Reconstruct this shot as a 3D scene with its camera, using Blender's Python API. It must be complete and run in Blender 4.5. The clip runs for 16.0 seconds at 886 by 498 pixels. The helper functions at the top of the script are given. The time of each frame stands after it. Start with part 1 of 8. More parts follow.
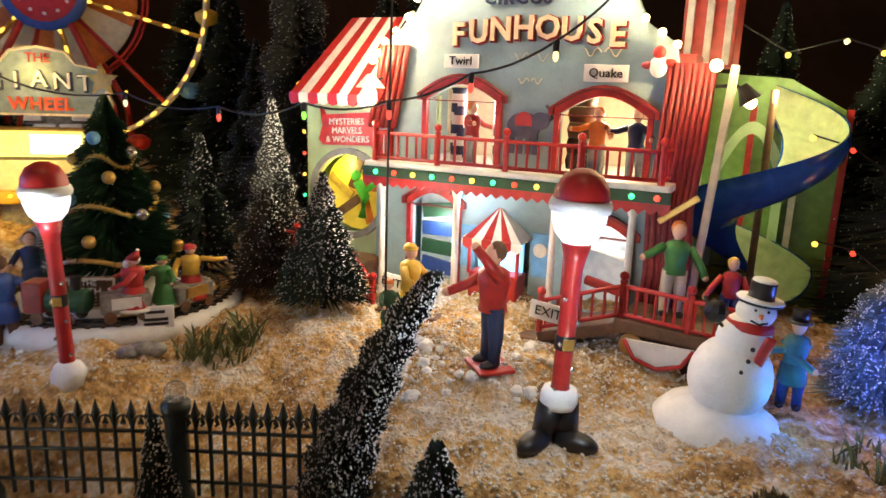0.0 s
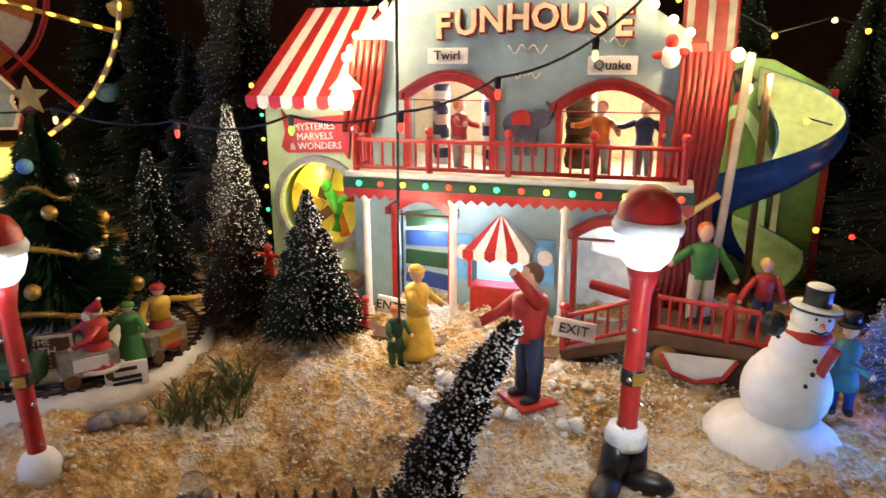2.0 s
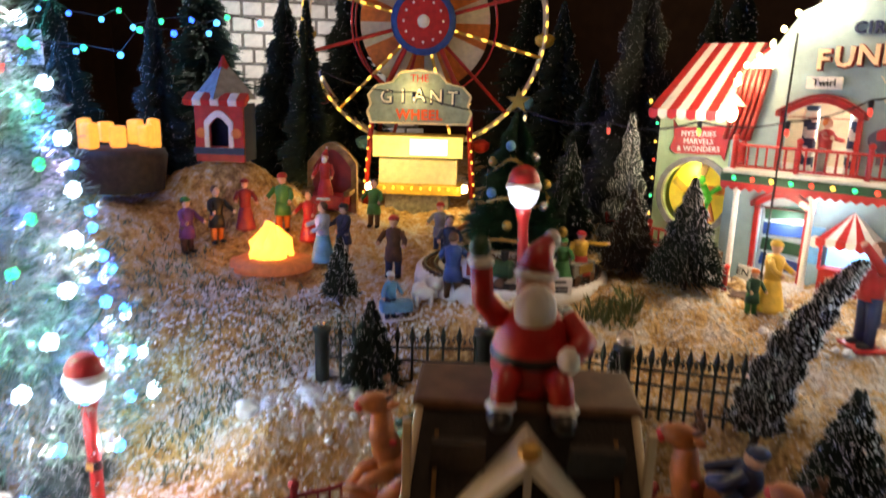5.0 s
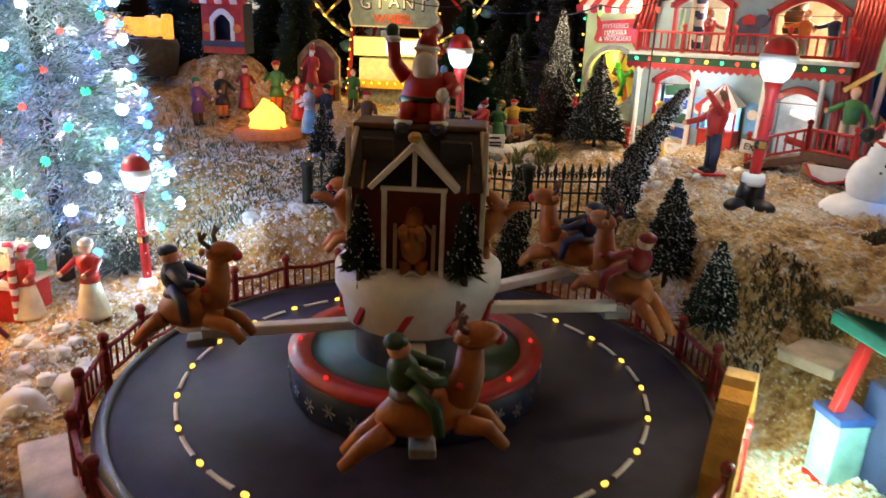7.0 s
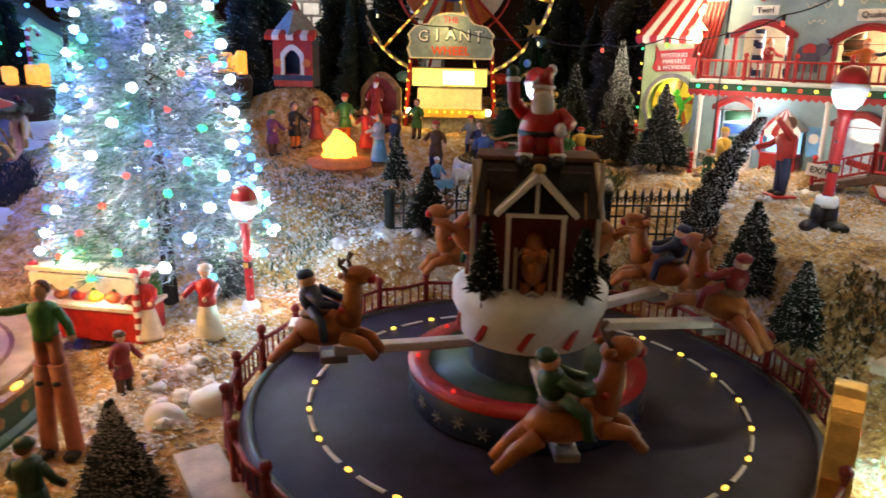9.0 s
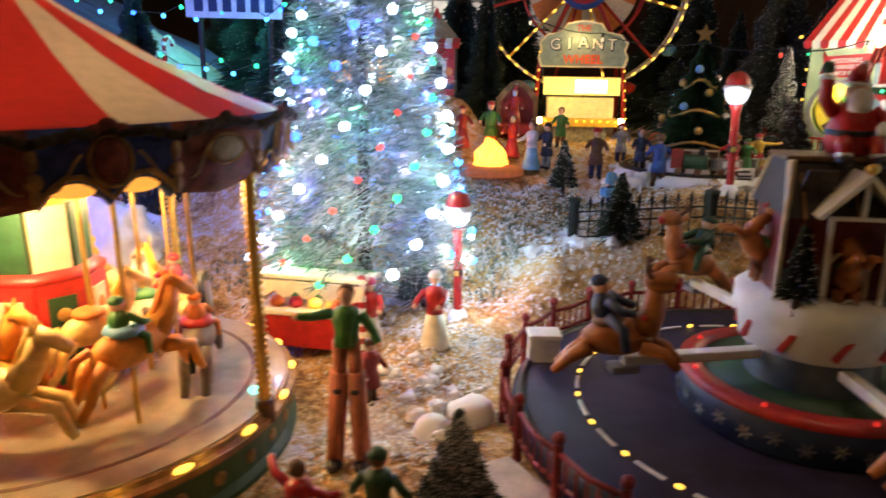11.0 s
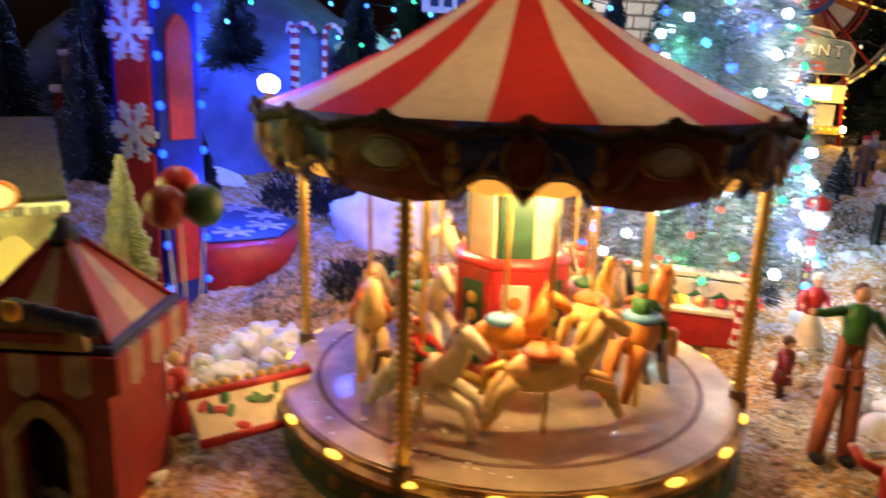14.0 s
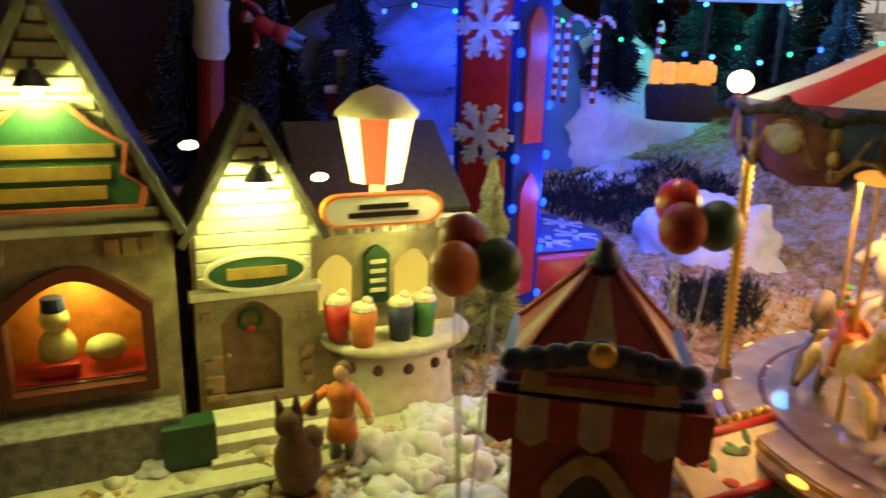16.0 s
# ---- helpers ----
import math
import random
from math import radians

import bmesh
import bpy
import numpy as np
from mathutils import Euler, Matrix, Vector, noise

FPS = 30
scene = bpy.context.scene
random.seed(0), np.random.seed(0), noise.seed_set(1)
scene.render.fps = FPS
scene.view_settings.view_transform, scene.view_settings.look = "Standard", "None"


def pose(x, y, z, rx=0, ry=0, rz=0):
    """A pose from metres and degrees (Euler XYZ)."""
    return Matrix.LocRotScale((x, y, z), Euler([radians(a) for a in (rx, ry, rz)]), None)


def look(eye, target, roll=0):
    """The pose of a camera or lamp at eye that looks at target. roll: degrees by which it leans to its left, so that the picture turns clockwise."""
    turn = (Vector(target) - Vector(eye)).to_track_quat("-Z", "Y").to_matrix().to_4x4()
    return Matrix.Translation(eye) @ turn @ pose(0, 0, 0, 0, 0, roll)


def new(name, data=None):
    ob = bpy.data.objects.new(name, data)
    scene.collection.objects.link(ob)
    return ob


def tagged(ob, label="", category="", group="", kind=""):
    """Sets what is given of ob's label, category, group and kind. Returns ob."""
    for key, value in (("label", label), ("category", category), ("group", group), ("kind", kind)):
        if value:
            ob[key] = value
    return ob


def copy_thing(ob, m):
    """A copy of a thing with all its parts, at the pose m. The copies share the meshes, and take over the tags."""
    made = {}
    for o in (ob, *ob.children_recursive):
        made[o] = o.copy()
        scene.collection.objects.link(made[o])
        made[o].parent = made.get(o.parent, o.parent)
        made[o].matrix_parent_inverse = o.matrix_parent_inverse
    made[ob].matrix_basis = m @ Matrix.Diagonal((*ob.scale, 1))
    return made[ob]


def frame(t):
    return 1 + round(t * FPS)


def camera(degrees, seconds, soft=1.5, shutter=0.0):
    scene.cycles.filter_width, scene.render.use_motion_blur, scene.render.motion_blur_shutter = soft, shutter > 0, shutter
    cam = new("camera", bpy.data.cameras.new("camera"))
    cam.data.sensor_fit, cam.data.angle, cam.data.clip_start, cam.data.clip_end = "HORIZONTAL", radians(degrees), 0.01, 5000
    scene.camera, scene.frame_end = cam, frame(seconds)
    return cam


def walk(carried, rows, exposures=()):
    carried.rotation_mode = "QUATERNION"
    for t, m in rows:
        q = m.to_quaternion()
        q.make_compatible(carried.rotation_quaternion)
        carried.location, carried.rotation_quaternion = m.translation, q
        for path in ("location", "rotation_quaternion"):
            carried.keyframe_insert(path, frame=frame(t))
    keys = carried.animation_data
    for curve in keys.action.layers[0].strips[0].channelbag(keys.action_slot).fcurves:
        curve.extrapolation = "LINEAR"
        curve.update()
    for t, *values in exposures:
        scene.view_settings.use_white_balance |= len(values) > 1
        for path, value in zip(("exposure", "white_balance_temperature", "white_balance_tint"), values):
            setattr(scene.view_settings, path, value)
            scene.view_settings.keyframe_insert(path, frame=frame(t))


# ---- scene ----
cam = camera(64.5, 16.0, 1.5, 0.7)
METRES, EYE, TILT, LEAN, TURN = 1.0, 0.30, -13.0, -2.0, 0.0
ROWS = [
    (0.0, 0.0, 0.0, 0.0, 0.0, 0.0, -0.0),
    (0.5, -0.0119, 0.0139, 0.0069, -2.63, -0.17, 1.41),
    (1.0, -0.0254, 0.0265, 0.0152, -5.85, -1.71, 3.23),
    (1.5, -0.0364, 0.0353, 0.0191, -7.41, -2.47, 3.66),
    (2.0, -0.0479, 0.0399, 0.0227, -7.74, -2.26, 3.98),
    (2.5, -0.0543, 0.0338, 0.0223, -6.46, -1.96, 3.96),
    (3.0, -0.0591, 0.0157, 0.0127, -3.3, -1.44, 2.96),
    (3.5, -0.0668, -0.0115, 0.009, 1.0, -1.28, 2.01),
    (4.0, -0.0805, -0.0448, 0.0115, 6.38, 0.09, 0.92),
    (4.5, -0.0964, -0.0776, 0.0128, 13.11, 0.61, -1.24),
    (5.0, -0.09, -0.1075, -0.0115, 16.78, -0.45, -3.4),
    (7.5, -0.0115, -0.2424, -0.0859, 16.33, -4.95, -3.96),
    (8.0, -0.0222, -0.2514, -0.0813, 16.46, -4.19, -3.66),
    (10.5, -0.1426, -0.2898, -0.0842, 19.69, -2.17, -3.28),
    (11.0, -0.1868, -0.2949, -0.0955, 19.73, -1.85, -3.42),
    (11.5, -0.2294, -0.3036, -0.1049, 19.24, -2.03, -3.92),
    (12.0, -0.2656, -0.3171, -0.1113, 19.32, -2.94, -4.37),
    (12.5, -0.2945, -0.3328, -0.1154, 20.07, -2.64, -5.9),
    (13.0, -0.3167, -0.3457, -0.1158, 20.82, -2.76, -6.43),
    (13.5, -0.3448, -0.3594, -0.1155, 21.18, -3.12, -6.12),
    (14.0, -0.3891, -0.3869, -0.1152, 22.51, -2.31, -5.88),
    (14.5, -0.4343, -0.4091, -0.1182, 23.77, -1.42, -5.94),
    (15.0, -0.4871, -0.4152, -0.1249, 27.19, -1.94, -6.32),
    (15.5, -0.5264, -0.4146, -0.1199, 29.94, -3.0, -5.62),
    (16.0, -0.5534, -0.4178, -0.1237, 32.25, -3.63, -6.96),
]
walk(cam, [(t, pose(0, 0, EYE, TILT, LEAN, TURN) @ pose(METRES * x, METRES * y, METRES * z, 90 + pitch, roll, yaw)) for t, x, y, z, yaw, pitch, roll in ROWS], ((0.0, 0.0), (13.0, -0.05), (14.0, -0.15), (14.5, -0.22), (15.5, -0.40), (16.0, -0.45)))

# ---- world and large lights ----
world = bpy.data.worlds.new("night_room")
scene.world = world
world.use_nodes = True
world.node_tree.nodes["Background"].inputs[0].default_value = (1.0, 0.62, 0.36, 1)
world.node_tree.nodes["Background"].inputs[1].default_value = 0.19


def lamp(name, p, watts, colour, radius=0.004):
    data = bpy.data.lights.new(name, "POINT")
    data.energy, data.color, data.shadow_soft_size = watts, colour, radius
    ob = new(name, data)
    ob.location = p
    return ob


# unseen warm area lamp added high above the display for general room light
overhead_fill = bpy.data.lights.new("overhead_fill", "AREA")
overhead_fill.energy, overhead_fill.color, overhead_fill.size = 2.5, (1.0, 0.62, 0.34), 0.5
new("overhead_fill", overhead_fill).matrix_basis = look((0.05, -0.15, 1.9), (-0.15, 0.0, 0.1))


# ---- materials ----
def mat(name, col, rough=0.55, metal=0.0, var=0.25, scale=160.0, bump=0.25, col2=None, glow=0.0, fine=900.0, spec=0.5, coat=0.0):
    """Painted or natural surface: two scales of colour change and a fine relief."""
    m = bpy.data.materials.new(name)
    m.use_nodes = True
    nt = m.node_tree
    bsdf = nt.nodes["Principled BSDF"]
    geo = nt.nodes.new("ShaderNodeTexCoord")
    big, small = nt.nodes.new("ShaderNodeTexNoise"), nt.nodes.new("ShaderNodeTexNoise")
    big.inputs["Scale"].default_value, small.inputs["Scale"].default_value = scale, fine
    big.inputs["Detail"].default_value, small.inputs["Detail"].default_value = 4, 3
    for n in (big, small):
        nt.links.new(geo.outputs["Object"], n.inputs["Vector"])
    ramp = nt.nodes.new("ShaderNodeValToRGB")
    dark = tuple(c * (1 - var) for c in col)
    a, b = (dark, tuple(min(1, c * (1 + var * 0.5)) for c in col)) if col2 is None else (col, col2)
    ramp.color_ramp.elements[0].position, ramp.color_ramp.elements[1].position = 0.32, 0.68
    ramp.color_ramp.elements[0].color, ramp.color_ramp.elements[1].color = (*a, 1), (*b, 1)
    nt.links.new(big.outputs["Fac"], ramp.inputs["Fac"])
    mix = nt.nodes.new("ShaderNodeMix")
    mix.data_type, mix.blend_type = "RGBA", "MULTIPLY"
    mix.inputs[0].default_value = min(1.0, var)
    nt.links.new(ramp.outputs["Color"], mix.inputs[6])
    nt.links.new(small.outputs["Fac"], mix.inputs[7])
    nt.links.new(mix.outputs[2], bsdf.inputs["Base Color"])
    bsdf.inputs["Roughness"].default_value, bsdf.inputs["Metallic"].default_value = rough, metal
    bsdf.inputs["Specular IOR Level"].default_value = spec
    bsdf.inputs["Coat Weight"].default_value = coat
    if bump:
        bn = nt.nodes.new("ShaderNodeBump")
        bn.inputs["Strength"].default_value, bn.inputs["Distance"].default_value = bump, 0.0006
        nt.links.new(small.outputs["Fac"], bn.inputs["Height"])
        nt.links.new(bn.outputs["Normal"], bsdf.inputs["Normal"])
    if glow:
        bsdf.inputs["Emission Color"].default_value = (*col, 1)
        bsdf.inputs["Emission Strength"].default_value = glow
    return m


def shine(name, col, power):
    """A lit bulb."""
    m = bpy.data.materials.new(name)
    m.use_nodes = True
    bsdf = m.node_tree.nodes["Principled BSDF"]
    bsdf.inputs["Base Color"].default_value = (*[min(1, c) for c in col], 1)
    bsdf.inputs["Emission Color"].default_value = (*col, 1)
    bsdf.inputs["Emission Strength"].default_value = power
    return m


RED = mat("red_paint", (0.50, 0.022, 0.020), 0.4, coat=0.2)
DKRED = mat("dark_red_paint", (0.26, 0.016, 0.014), 0.5)
WHITE = mat("white_paint", (0.80, 0.77, 0.72), 0.45, var=0.12)
CREAM = mat("cream_paint", (0.72, 0.62, 0.44), 0.5, var=0.15)
BLACK = mat("black_paint", (0.012, 0.011, 0.012), 0.35)
IRON = mat("green_black_iron", (0.024, 0.034, 0.028), 0.45, metal=0.3, var=0.4)
GOLD = mat("gold_paint", (0.75, 0.48, 0.13), 0.3, metal=0.75, var=0.2)
SILVER = mat("silver", (0.75, 0.75, 0.78), 0.25, metal=0.9)
GREYBLUE = mat("grey_blue_wall_paint", (0.30, 0.43, 0.47), 0.55, var=0.2, scale=60)
SAGE = mat("sage_green_wall_paint", (0.52, 0.66, 0.40), 0.55, var=0.18, scale=60)
LIME = mat("lime_wall_paint", (0.20, 0.33, 0.09), 0.5, var=0.2)
BROWN = mat("brown_paint", (0.16, 0.075, 0.035), 0.6, var=0.4)
TAN = mat("tan_resin", (0.50, 0.165, 0.040), 0.5, var=0.35, scale=120)
SKIN = mat("skin_paint", (0.72, 0.42, 0.28), 0.5, var=0.12)
BLUE = mat("blue_paint", (0.03, 0.08, 0.30), 0.45)
SKYBLUE = mat("sky_blue_paint", (0.16, 0.42, 0.70), 0.45)
NAVY = mat("navy_paint", (0.02, 0.035, 0.10), 0.5)
GREEN = mat("green_paint", (0.05, 0.22, 0.05), 0.5)
DKGREEN = mat("dark_green_paint", (0.018, 0.075, 0.03), 0.5)
YELLOW = mat("yellow_paint", (0.82, 0.52, 0.06), 0.5)
ORANGE = mat("orange_paint", (0.72, 0.20, 0.03), 0.5)
PURPLE = mat("plum_paint", (0.20, 0.05, 0.16), 0.5)
GREY = mat("grey_paint", (0.30, 0.30, 0.30), 0.55)
STONE = mat("grey_stone_resin", (0.32, 0.30, 0.27), 0.8, var=0.45, scale=220, bump=0.6)
NEEDLE = mat("dark_green_needles", (0.020, 0.042, 0.032), 0.75, var=0.5, bump=0)
NEEDLE_BROWN = mat("brown_green_needles", (0.045, 0.030, 0.020), 0.8, var=0.5, bump=0)
NEEDLE_PALE = mat("frosted_green_needles", (0.58, 0.60, 0.24), 0.75, var=0.3, bump=0)
TINSEL = mat("silver_green_tinsel", (0.34, 0.40, 0.39), 0.35, metal=0.3, var=0.4, bump=0)
FLOCK = mat("snow_flock", (0.80, 0.80, 0.82), 0.85, var=0.12, bump=0)
SNOW = mat("snow_resin", (0.82, 0.82, 0.82), 0.7, var=0.12, scale=90, bump=0.5)
BARK = mat("bark", (0.05, 0.03, 0.02), 0.85, var=0.5)
DECKGREY = mat("grey_deck_paint", (0.38, 0.29, 0.19), 0.42, var=0.3, scale=70, coat=0.15)
ASPHALT = mat("dark_blue_ride_floor", (0.030, 0.024, 0.056), 0.55, var=0.45, scale=60, spec=0.2)
WARMBULB = shine("warm_bulb", (1.0, 0.72, 0.32), 14)
YELLOWBULB = shine("yellow_bulb", (1.0, 0.60, 0.08), 2.2)
GLOBE = shine("white_globe", (0.86, 0.92, 1.0), 1.0)
WHITELED = shine("white_led", (0.62, 0.80, 1.0), 8)
BLUELED = shine("blue_led", (0.03, 0.12, 1.0), 5.0)
SKYLED = shine("ice_led", (0.08, 0.42, 1.0), 4.0)
GREENLED = shine("green_led", (0.05, 1.0, 0.35), 1.8)
REDLED = shine("red_led", (1.0, 0.06, 0.03), 1.8)
AMBERLED = shine("amber_led", (1.0, 0.45, 0.05), 8)
FLAME = shine("flame", (1.0, 0.42, 0.05), 3.2)


def ground_material():
    m = bpy.data.materials.new("powder_snow_over_sand")
    m.use_nodes = True
    nt = m.node_tree
    bsdf = nt.nodes["Principled BSDF"]
    co = nt.nodes.new("ShaderNodeTexCoord")

    def noise_node(scale, detail):
        n = nt.nodes.new("ShaderNodeTexNoise")
        n.inputs["Scale"].default_value, n.inputs["Detail"].default_value = scale, detail
        nt.links.new(co.outputs["Object"], n.inputs["Vector"])
        return n

    big, mid, fine, grain = noise_node(16, 4), noise_node(95, 5), noise_node(520, 5), noise_node(260, 6)
    add = nt.nodes.new("ShaderNodeMath")
    add.operation = "ADD"
    nt.links.new(big.outputs["Fac"], add.inputs[0])
    nt.links.new(mid.outputs["Fac"], add.inputs[1])
    ramp = nt.nodes.new("ShaderNodeValToRGB")
    e = ramp.color_ramp.elements
    e[0].position, e[0].color = 0.37, (0.30, 0.16, 0.05, 1)
    e[1].position, e[1].color = 0.63, (0.86, 0.80, 0.72, 1)
    k = e.new(0.50)
    k.color = (0.74, 0.46, 0.17, 1)
    half = nt.nodes.new("ShaderNodeMath")
    half.operation = "MULTIPLY"
    half.inputs[1].default_value = 0.5
    nt.links.new(add.outputs[0], half.inputs[0])
    speck = nt.nodes.new("ShaderNodeMath")
    speck.operation = "MULTIPLY_ADD"
    speck.inputs[1].default_value, speck.inputs[2].default_value = 0.34, -0.17
    nt.links.new(grain.outputs["Fac"], speck.inputs[0])
    both = nt.nodes.new("ShaderNodeMath")
    both.operation = "ADD"
    nt.links.new(half.outputs[0], both.inputs[0])
    nt.links.new(speck.outputs[0], both.inputs[1])
    nt.links.new(both.outputs[0], ramp.inputs["Fac"])
    mix = nt.nodes.new("ShaderNodeMix")
    mix.data_type, mix.blend_type = "RGBA", "MULTIPLY"
    mix.inputs[0].default_value = 0.55
    nt.links.new(ramp.outputs["Color"], mix.inputs[6])
    nt.links.new(fine.outputs["Fac"], mix.inputs[7])
    nt.links.new(mix.outputs[2], bsdf.inputs["Base Color"])
    bsdf.inputs["Roughness"].default_value = 0.9
    bn = nt.nodes.new("ShaderNodeBump")
    bn.inputs["Strength"].default_value, bn.inputs["Distance"].default_value = 1.0, 0.0040
    nt.links.new(grain.outputs["Fac"], bn.inputs["Height"])
    nt.links.new(bn.outputs["Normal"], bsdf.inputs["Normal"])
    return m


GROUND = ground_material()


def cloth(name, col):
    """Thin canopy plastic that lets some of the inner lamps' light through."""
    m = mat(name, col, 0.45, var=0.12)
    nt = m.node_tree
    tr, mix = nt.nodes.new("ShaderNodeBsdfTranslucent"), nt.nodes.new("ShaderNodeMixShader")
    tr.inputs["Color"].default_value = (*col, 1)
    mix.inputs[0].default_value = 0.10
    out = nt.nodes["Material Output"]
    nt.links.new(nt.nodes["Principled BSDF"].outputs[0], mix.inputs[1])
    nt.links.new(tr.outputs[0], mix.inputs[2])
    nt.links.new(mix.outputs[0], out.inputs["Surface"])
    return m


CANOPYRED, CANOPYCREAM = cloth("red_canopy_plastic", (0.62, 0.025, 0.020)), cloth("cream_canopy_plastic", (0.80, 0.66, 0.54))


# ---- mesh helpers ----
def B():
    return bmesh.new()


def banded(bm, z0, step):
    """Gives a turned shape alternate bands of its two materials."""
    for f in bm.faces:
        f.material_index = int((f.calc_center_median().z - z0) / step) % 2
    return bm


def _mi(bm, faces, mi):
    for f in faces:
        f.material_index = mi


def _new_faces(ret):
    return {f for v in ret["verts"] for f in v.link_faces}


def box(bm, c, s, rot=(0, 0, 0), bev=0.0, mi=0):
    m = pose(*c, *rot) @ Matrix.Diagonal((*s, 1))
    ret = bmesh.ops.create_cube(bm, size=1, matrix=m)
    _mi(bm, _new_faces(ret), mi)
    if bev:
        edges = list({e for v in ret["verts"] for e in v.link_edges})
        out = bmesh.ops.bevel(bm, geom=edges, offset=bev, segments=2, affect="EDGES", profile=0.6)
        _mi(bm, out["faces"], mi)
    return bm


def cone(bm, p0, p1, r0, r1=None, seg=12, mi=0):
    p0, p1 = Vector(p0), Vector(p1)
    d = p1 - p0
    m = Matrix.Translation((p0 + p1) / 2) @ d.to_track_quat("Z", "Y").to_matrix().to_4x4()
    ret = bmesh.ops.create_cone(bm, cap_ends=True, segments=seg, radius1=r0, radius2=r0 if r1 is None else max(r1, 1e-5), depth=max(d.length, 1e-6), matrix=m)
    _mi(bm, _new_faces(ret), mi)
    return bm


def ball(bm, c, r, u=12, v=8, mi=0, rot=(0, 0, 0)):
    r = (r, r, r) if isinstance(r, (int, float)) else r
    ret = bmesh.ops.create_uvsphere(bm, u_segments=u, v_segments=v, radius=1, matrix=pose(*c, *rot) @ Matrix.Diagonal((*r, 1)))
    _mi(bm, _new_faces(ret), mi)
    return bm


def lathe(bm, prof, seg=24, mi=0, c=(0, 0), a0=0.0, a1=360.0, soft=True):
    """Turns a profile of (radius, height) round the z axis."""
    full = abs(a1 - a0) >= 359.9
    n = seg if full else seg + 1
    rings = []
    for k in range(n):
        a = radians(a0 + (a1 - a0) * k / seg)
        rings.append([bm.verts.new((c[0] + r * math.cos(a), c[1] + r * math.sin(a), z)) for r, z in prof])
    for k in range(n if full else n - 1):
        p, q = rings[k], rings[(k + 1) % n]
        for i in range(len(prof) - 1):
            f = bm.faces.new((p[i], q[i], q[i + 1], p[i + 1]))
            f.material_index, f.smooth = mi, soft
    return bm


def tube(bm, pts, r, seg=6, mi=0, r1=None):
    """A round bar along points."""
    pts = [Vector(p) for p in pts]
    rings = []
    for i, p in enumerate(pts):
        d = (pts[min(i + 1, len(pts) - 1)] - pts[max(i - 1, 0)]).normalized()
        q = d.to_track_quat("Z", "Y")
        rr = r if r1 is None else r + (r1 - r) * i / (len(pts) - 1)
        rings.append([bm.verts.new(p + q @ Vector((rr * math.cos(2 * math.pi * k / seg), rr * math.sin(2 * math.pi * k / seg), 0))) for k in range(seg)])
    for a, b in zip(rings, rings[1:]):
        for k in range(seg):
            f = bm.faces.new((a[k], a[(k + 1) % seg], b[(k + 1) % seg], b[k]))
            f.material_index, f.smooth = mi, True
    for ring in (rings[0][::-1], rings[-1]):
        bm.faces.new(ring).material_index = mi
    return bm


def slab(bm, outer, y0, y1, holes=(), mi=0):
    """An upright plate in the xz plane from y0 to y1, with its openings cut through."""
    loops = [outer, *holes]
    sides, edges = [], []
    for loop in loops:
        a = [bm.verts.new((x, y0, z)) for x, z in loop]
        b = [bm.verts.new((x, y1, z)) for x, z in loop]
        sides.append((a, b))
    for which in (0, 1):
        edges = []
        for s in sides:
            ring = s[which]
            edges += [bm.edges.new((ring[i], ring[(i + 1) % len(ring)])) for i in range(len(ring))]
        ret = bmesh.ops.triangle_fill(bm, edges=edges, use_beauty=True)
        _mi(bm, [g for g in ret["geom"] if isinstance(g, bmesh.types.BMFace)], mi)
    for a, b in sides:
        for i in range(len(a)):
            j = (i + 1) % len(a)
            bm.faces.new((a[i], a[j], b[j], b[i])).material_index = mi
    bmesh.ops.recalc_face_normals(bm, faces=bm.faces)
    return bm


def arch(x0, x1, z0, z1, rise, n=10):
    """An opening with a bowed top, as points of the xz plane."""
    top = [(x1 + (x0 - x1) * k / n, z1 - rise + rise * math.sin(math.pi * k / n)) for k in range(n + 1)]
    return [(x0, z0), (x1, z0), *top]


def disc2(cx, cz, rx, rz=None, n=28):
    rz = rx if rz is None else rz
    return [(cx + rx * math.cos(2 * math.pi * k / n), cz + rz * math.sin(2 * math.pi * k / n)) for k in range(n)]


def ring_slab(bm, loop, inner, y0, y1, mi=0):
    return slab(bm, loop, y0, y1, [inner], mi)


def link(name, bm, mats, smooth=0.0):
    me = bpy.data.meshes.new(name)
    if smooth:
        for f in bm.faces:
            f.smooth = True
    bm.to_mesh(me)
    bm.free()
    for m in mats if isinstance(mats, (list, tuple)) else [mats]:
        me.materials.append(m)
    ob = new(name, me)
    return ob


def part(name, bm, material, parent, label="", at=None, smooth=False):
    ob = link(name, bm, material, smooth)
    ob.parent = parent
    if at is not None:
        ob.matrix_basis = at
    return tagged(ob, label) if label else ob


def again(ob, parent, at):
    """Another piece on the same mesh."""
    o = new(ob.name.split(".")[0], ob.data)
    o.parent, o.matrix_basis = parent, at
    return o


def thing(name, at, label, category, group="", kind=""):
    ob = new(name)
    ob.empty_display_size = 0.01
    ob.matrix_basis = at
    return tagged(ob, label, category, group, kind)


def solo(name, bm, mats, at, label, category, group="", kind="", smooth=False):
    ob = link(name, bm, mats, smooth)
    ob.matrix_basis = at
    return tagged(ob, label, category, group, kind)


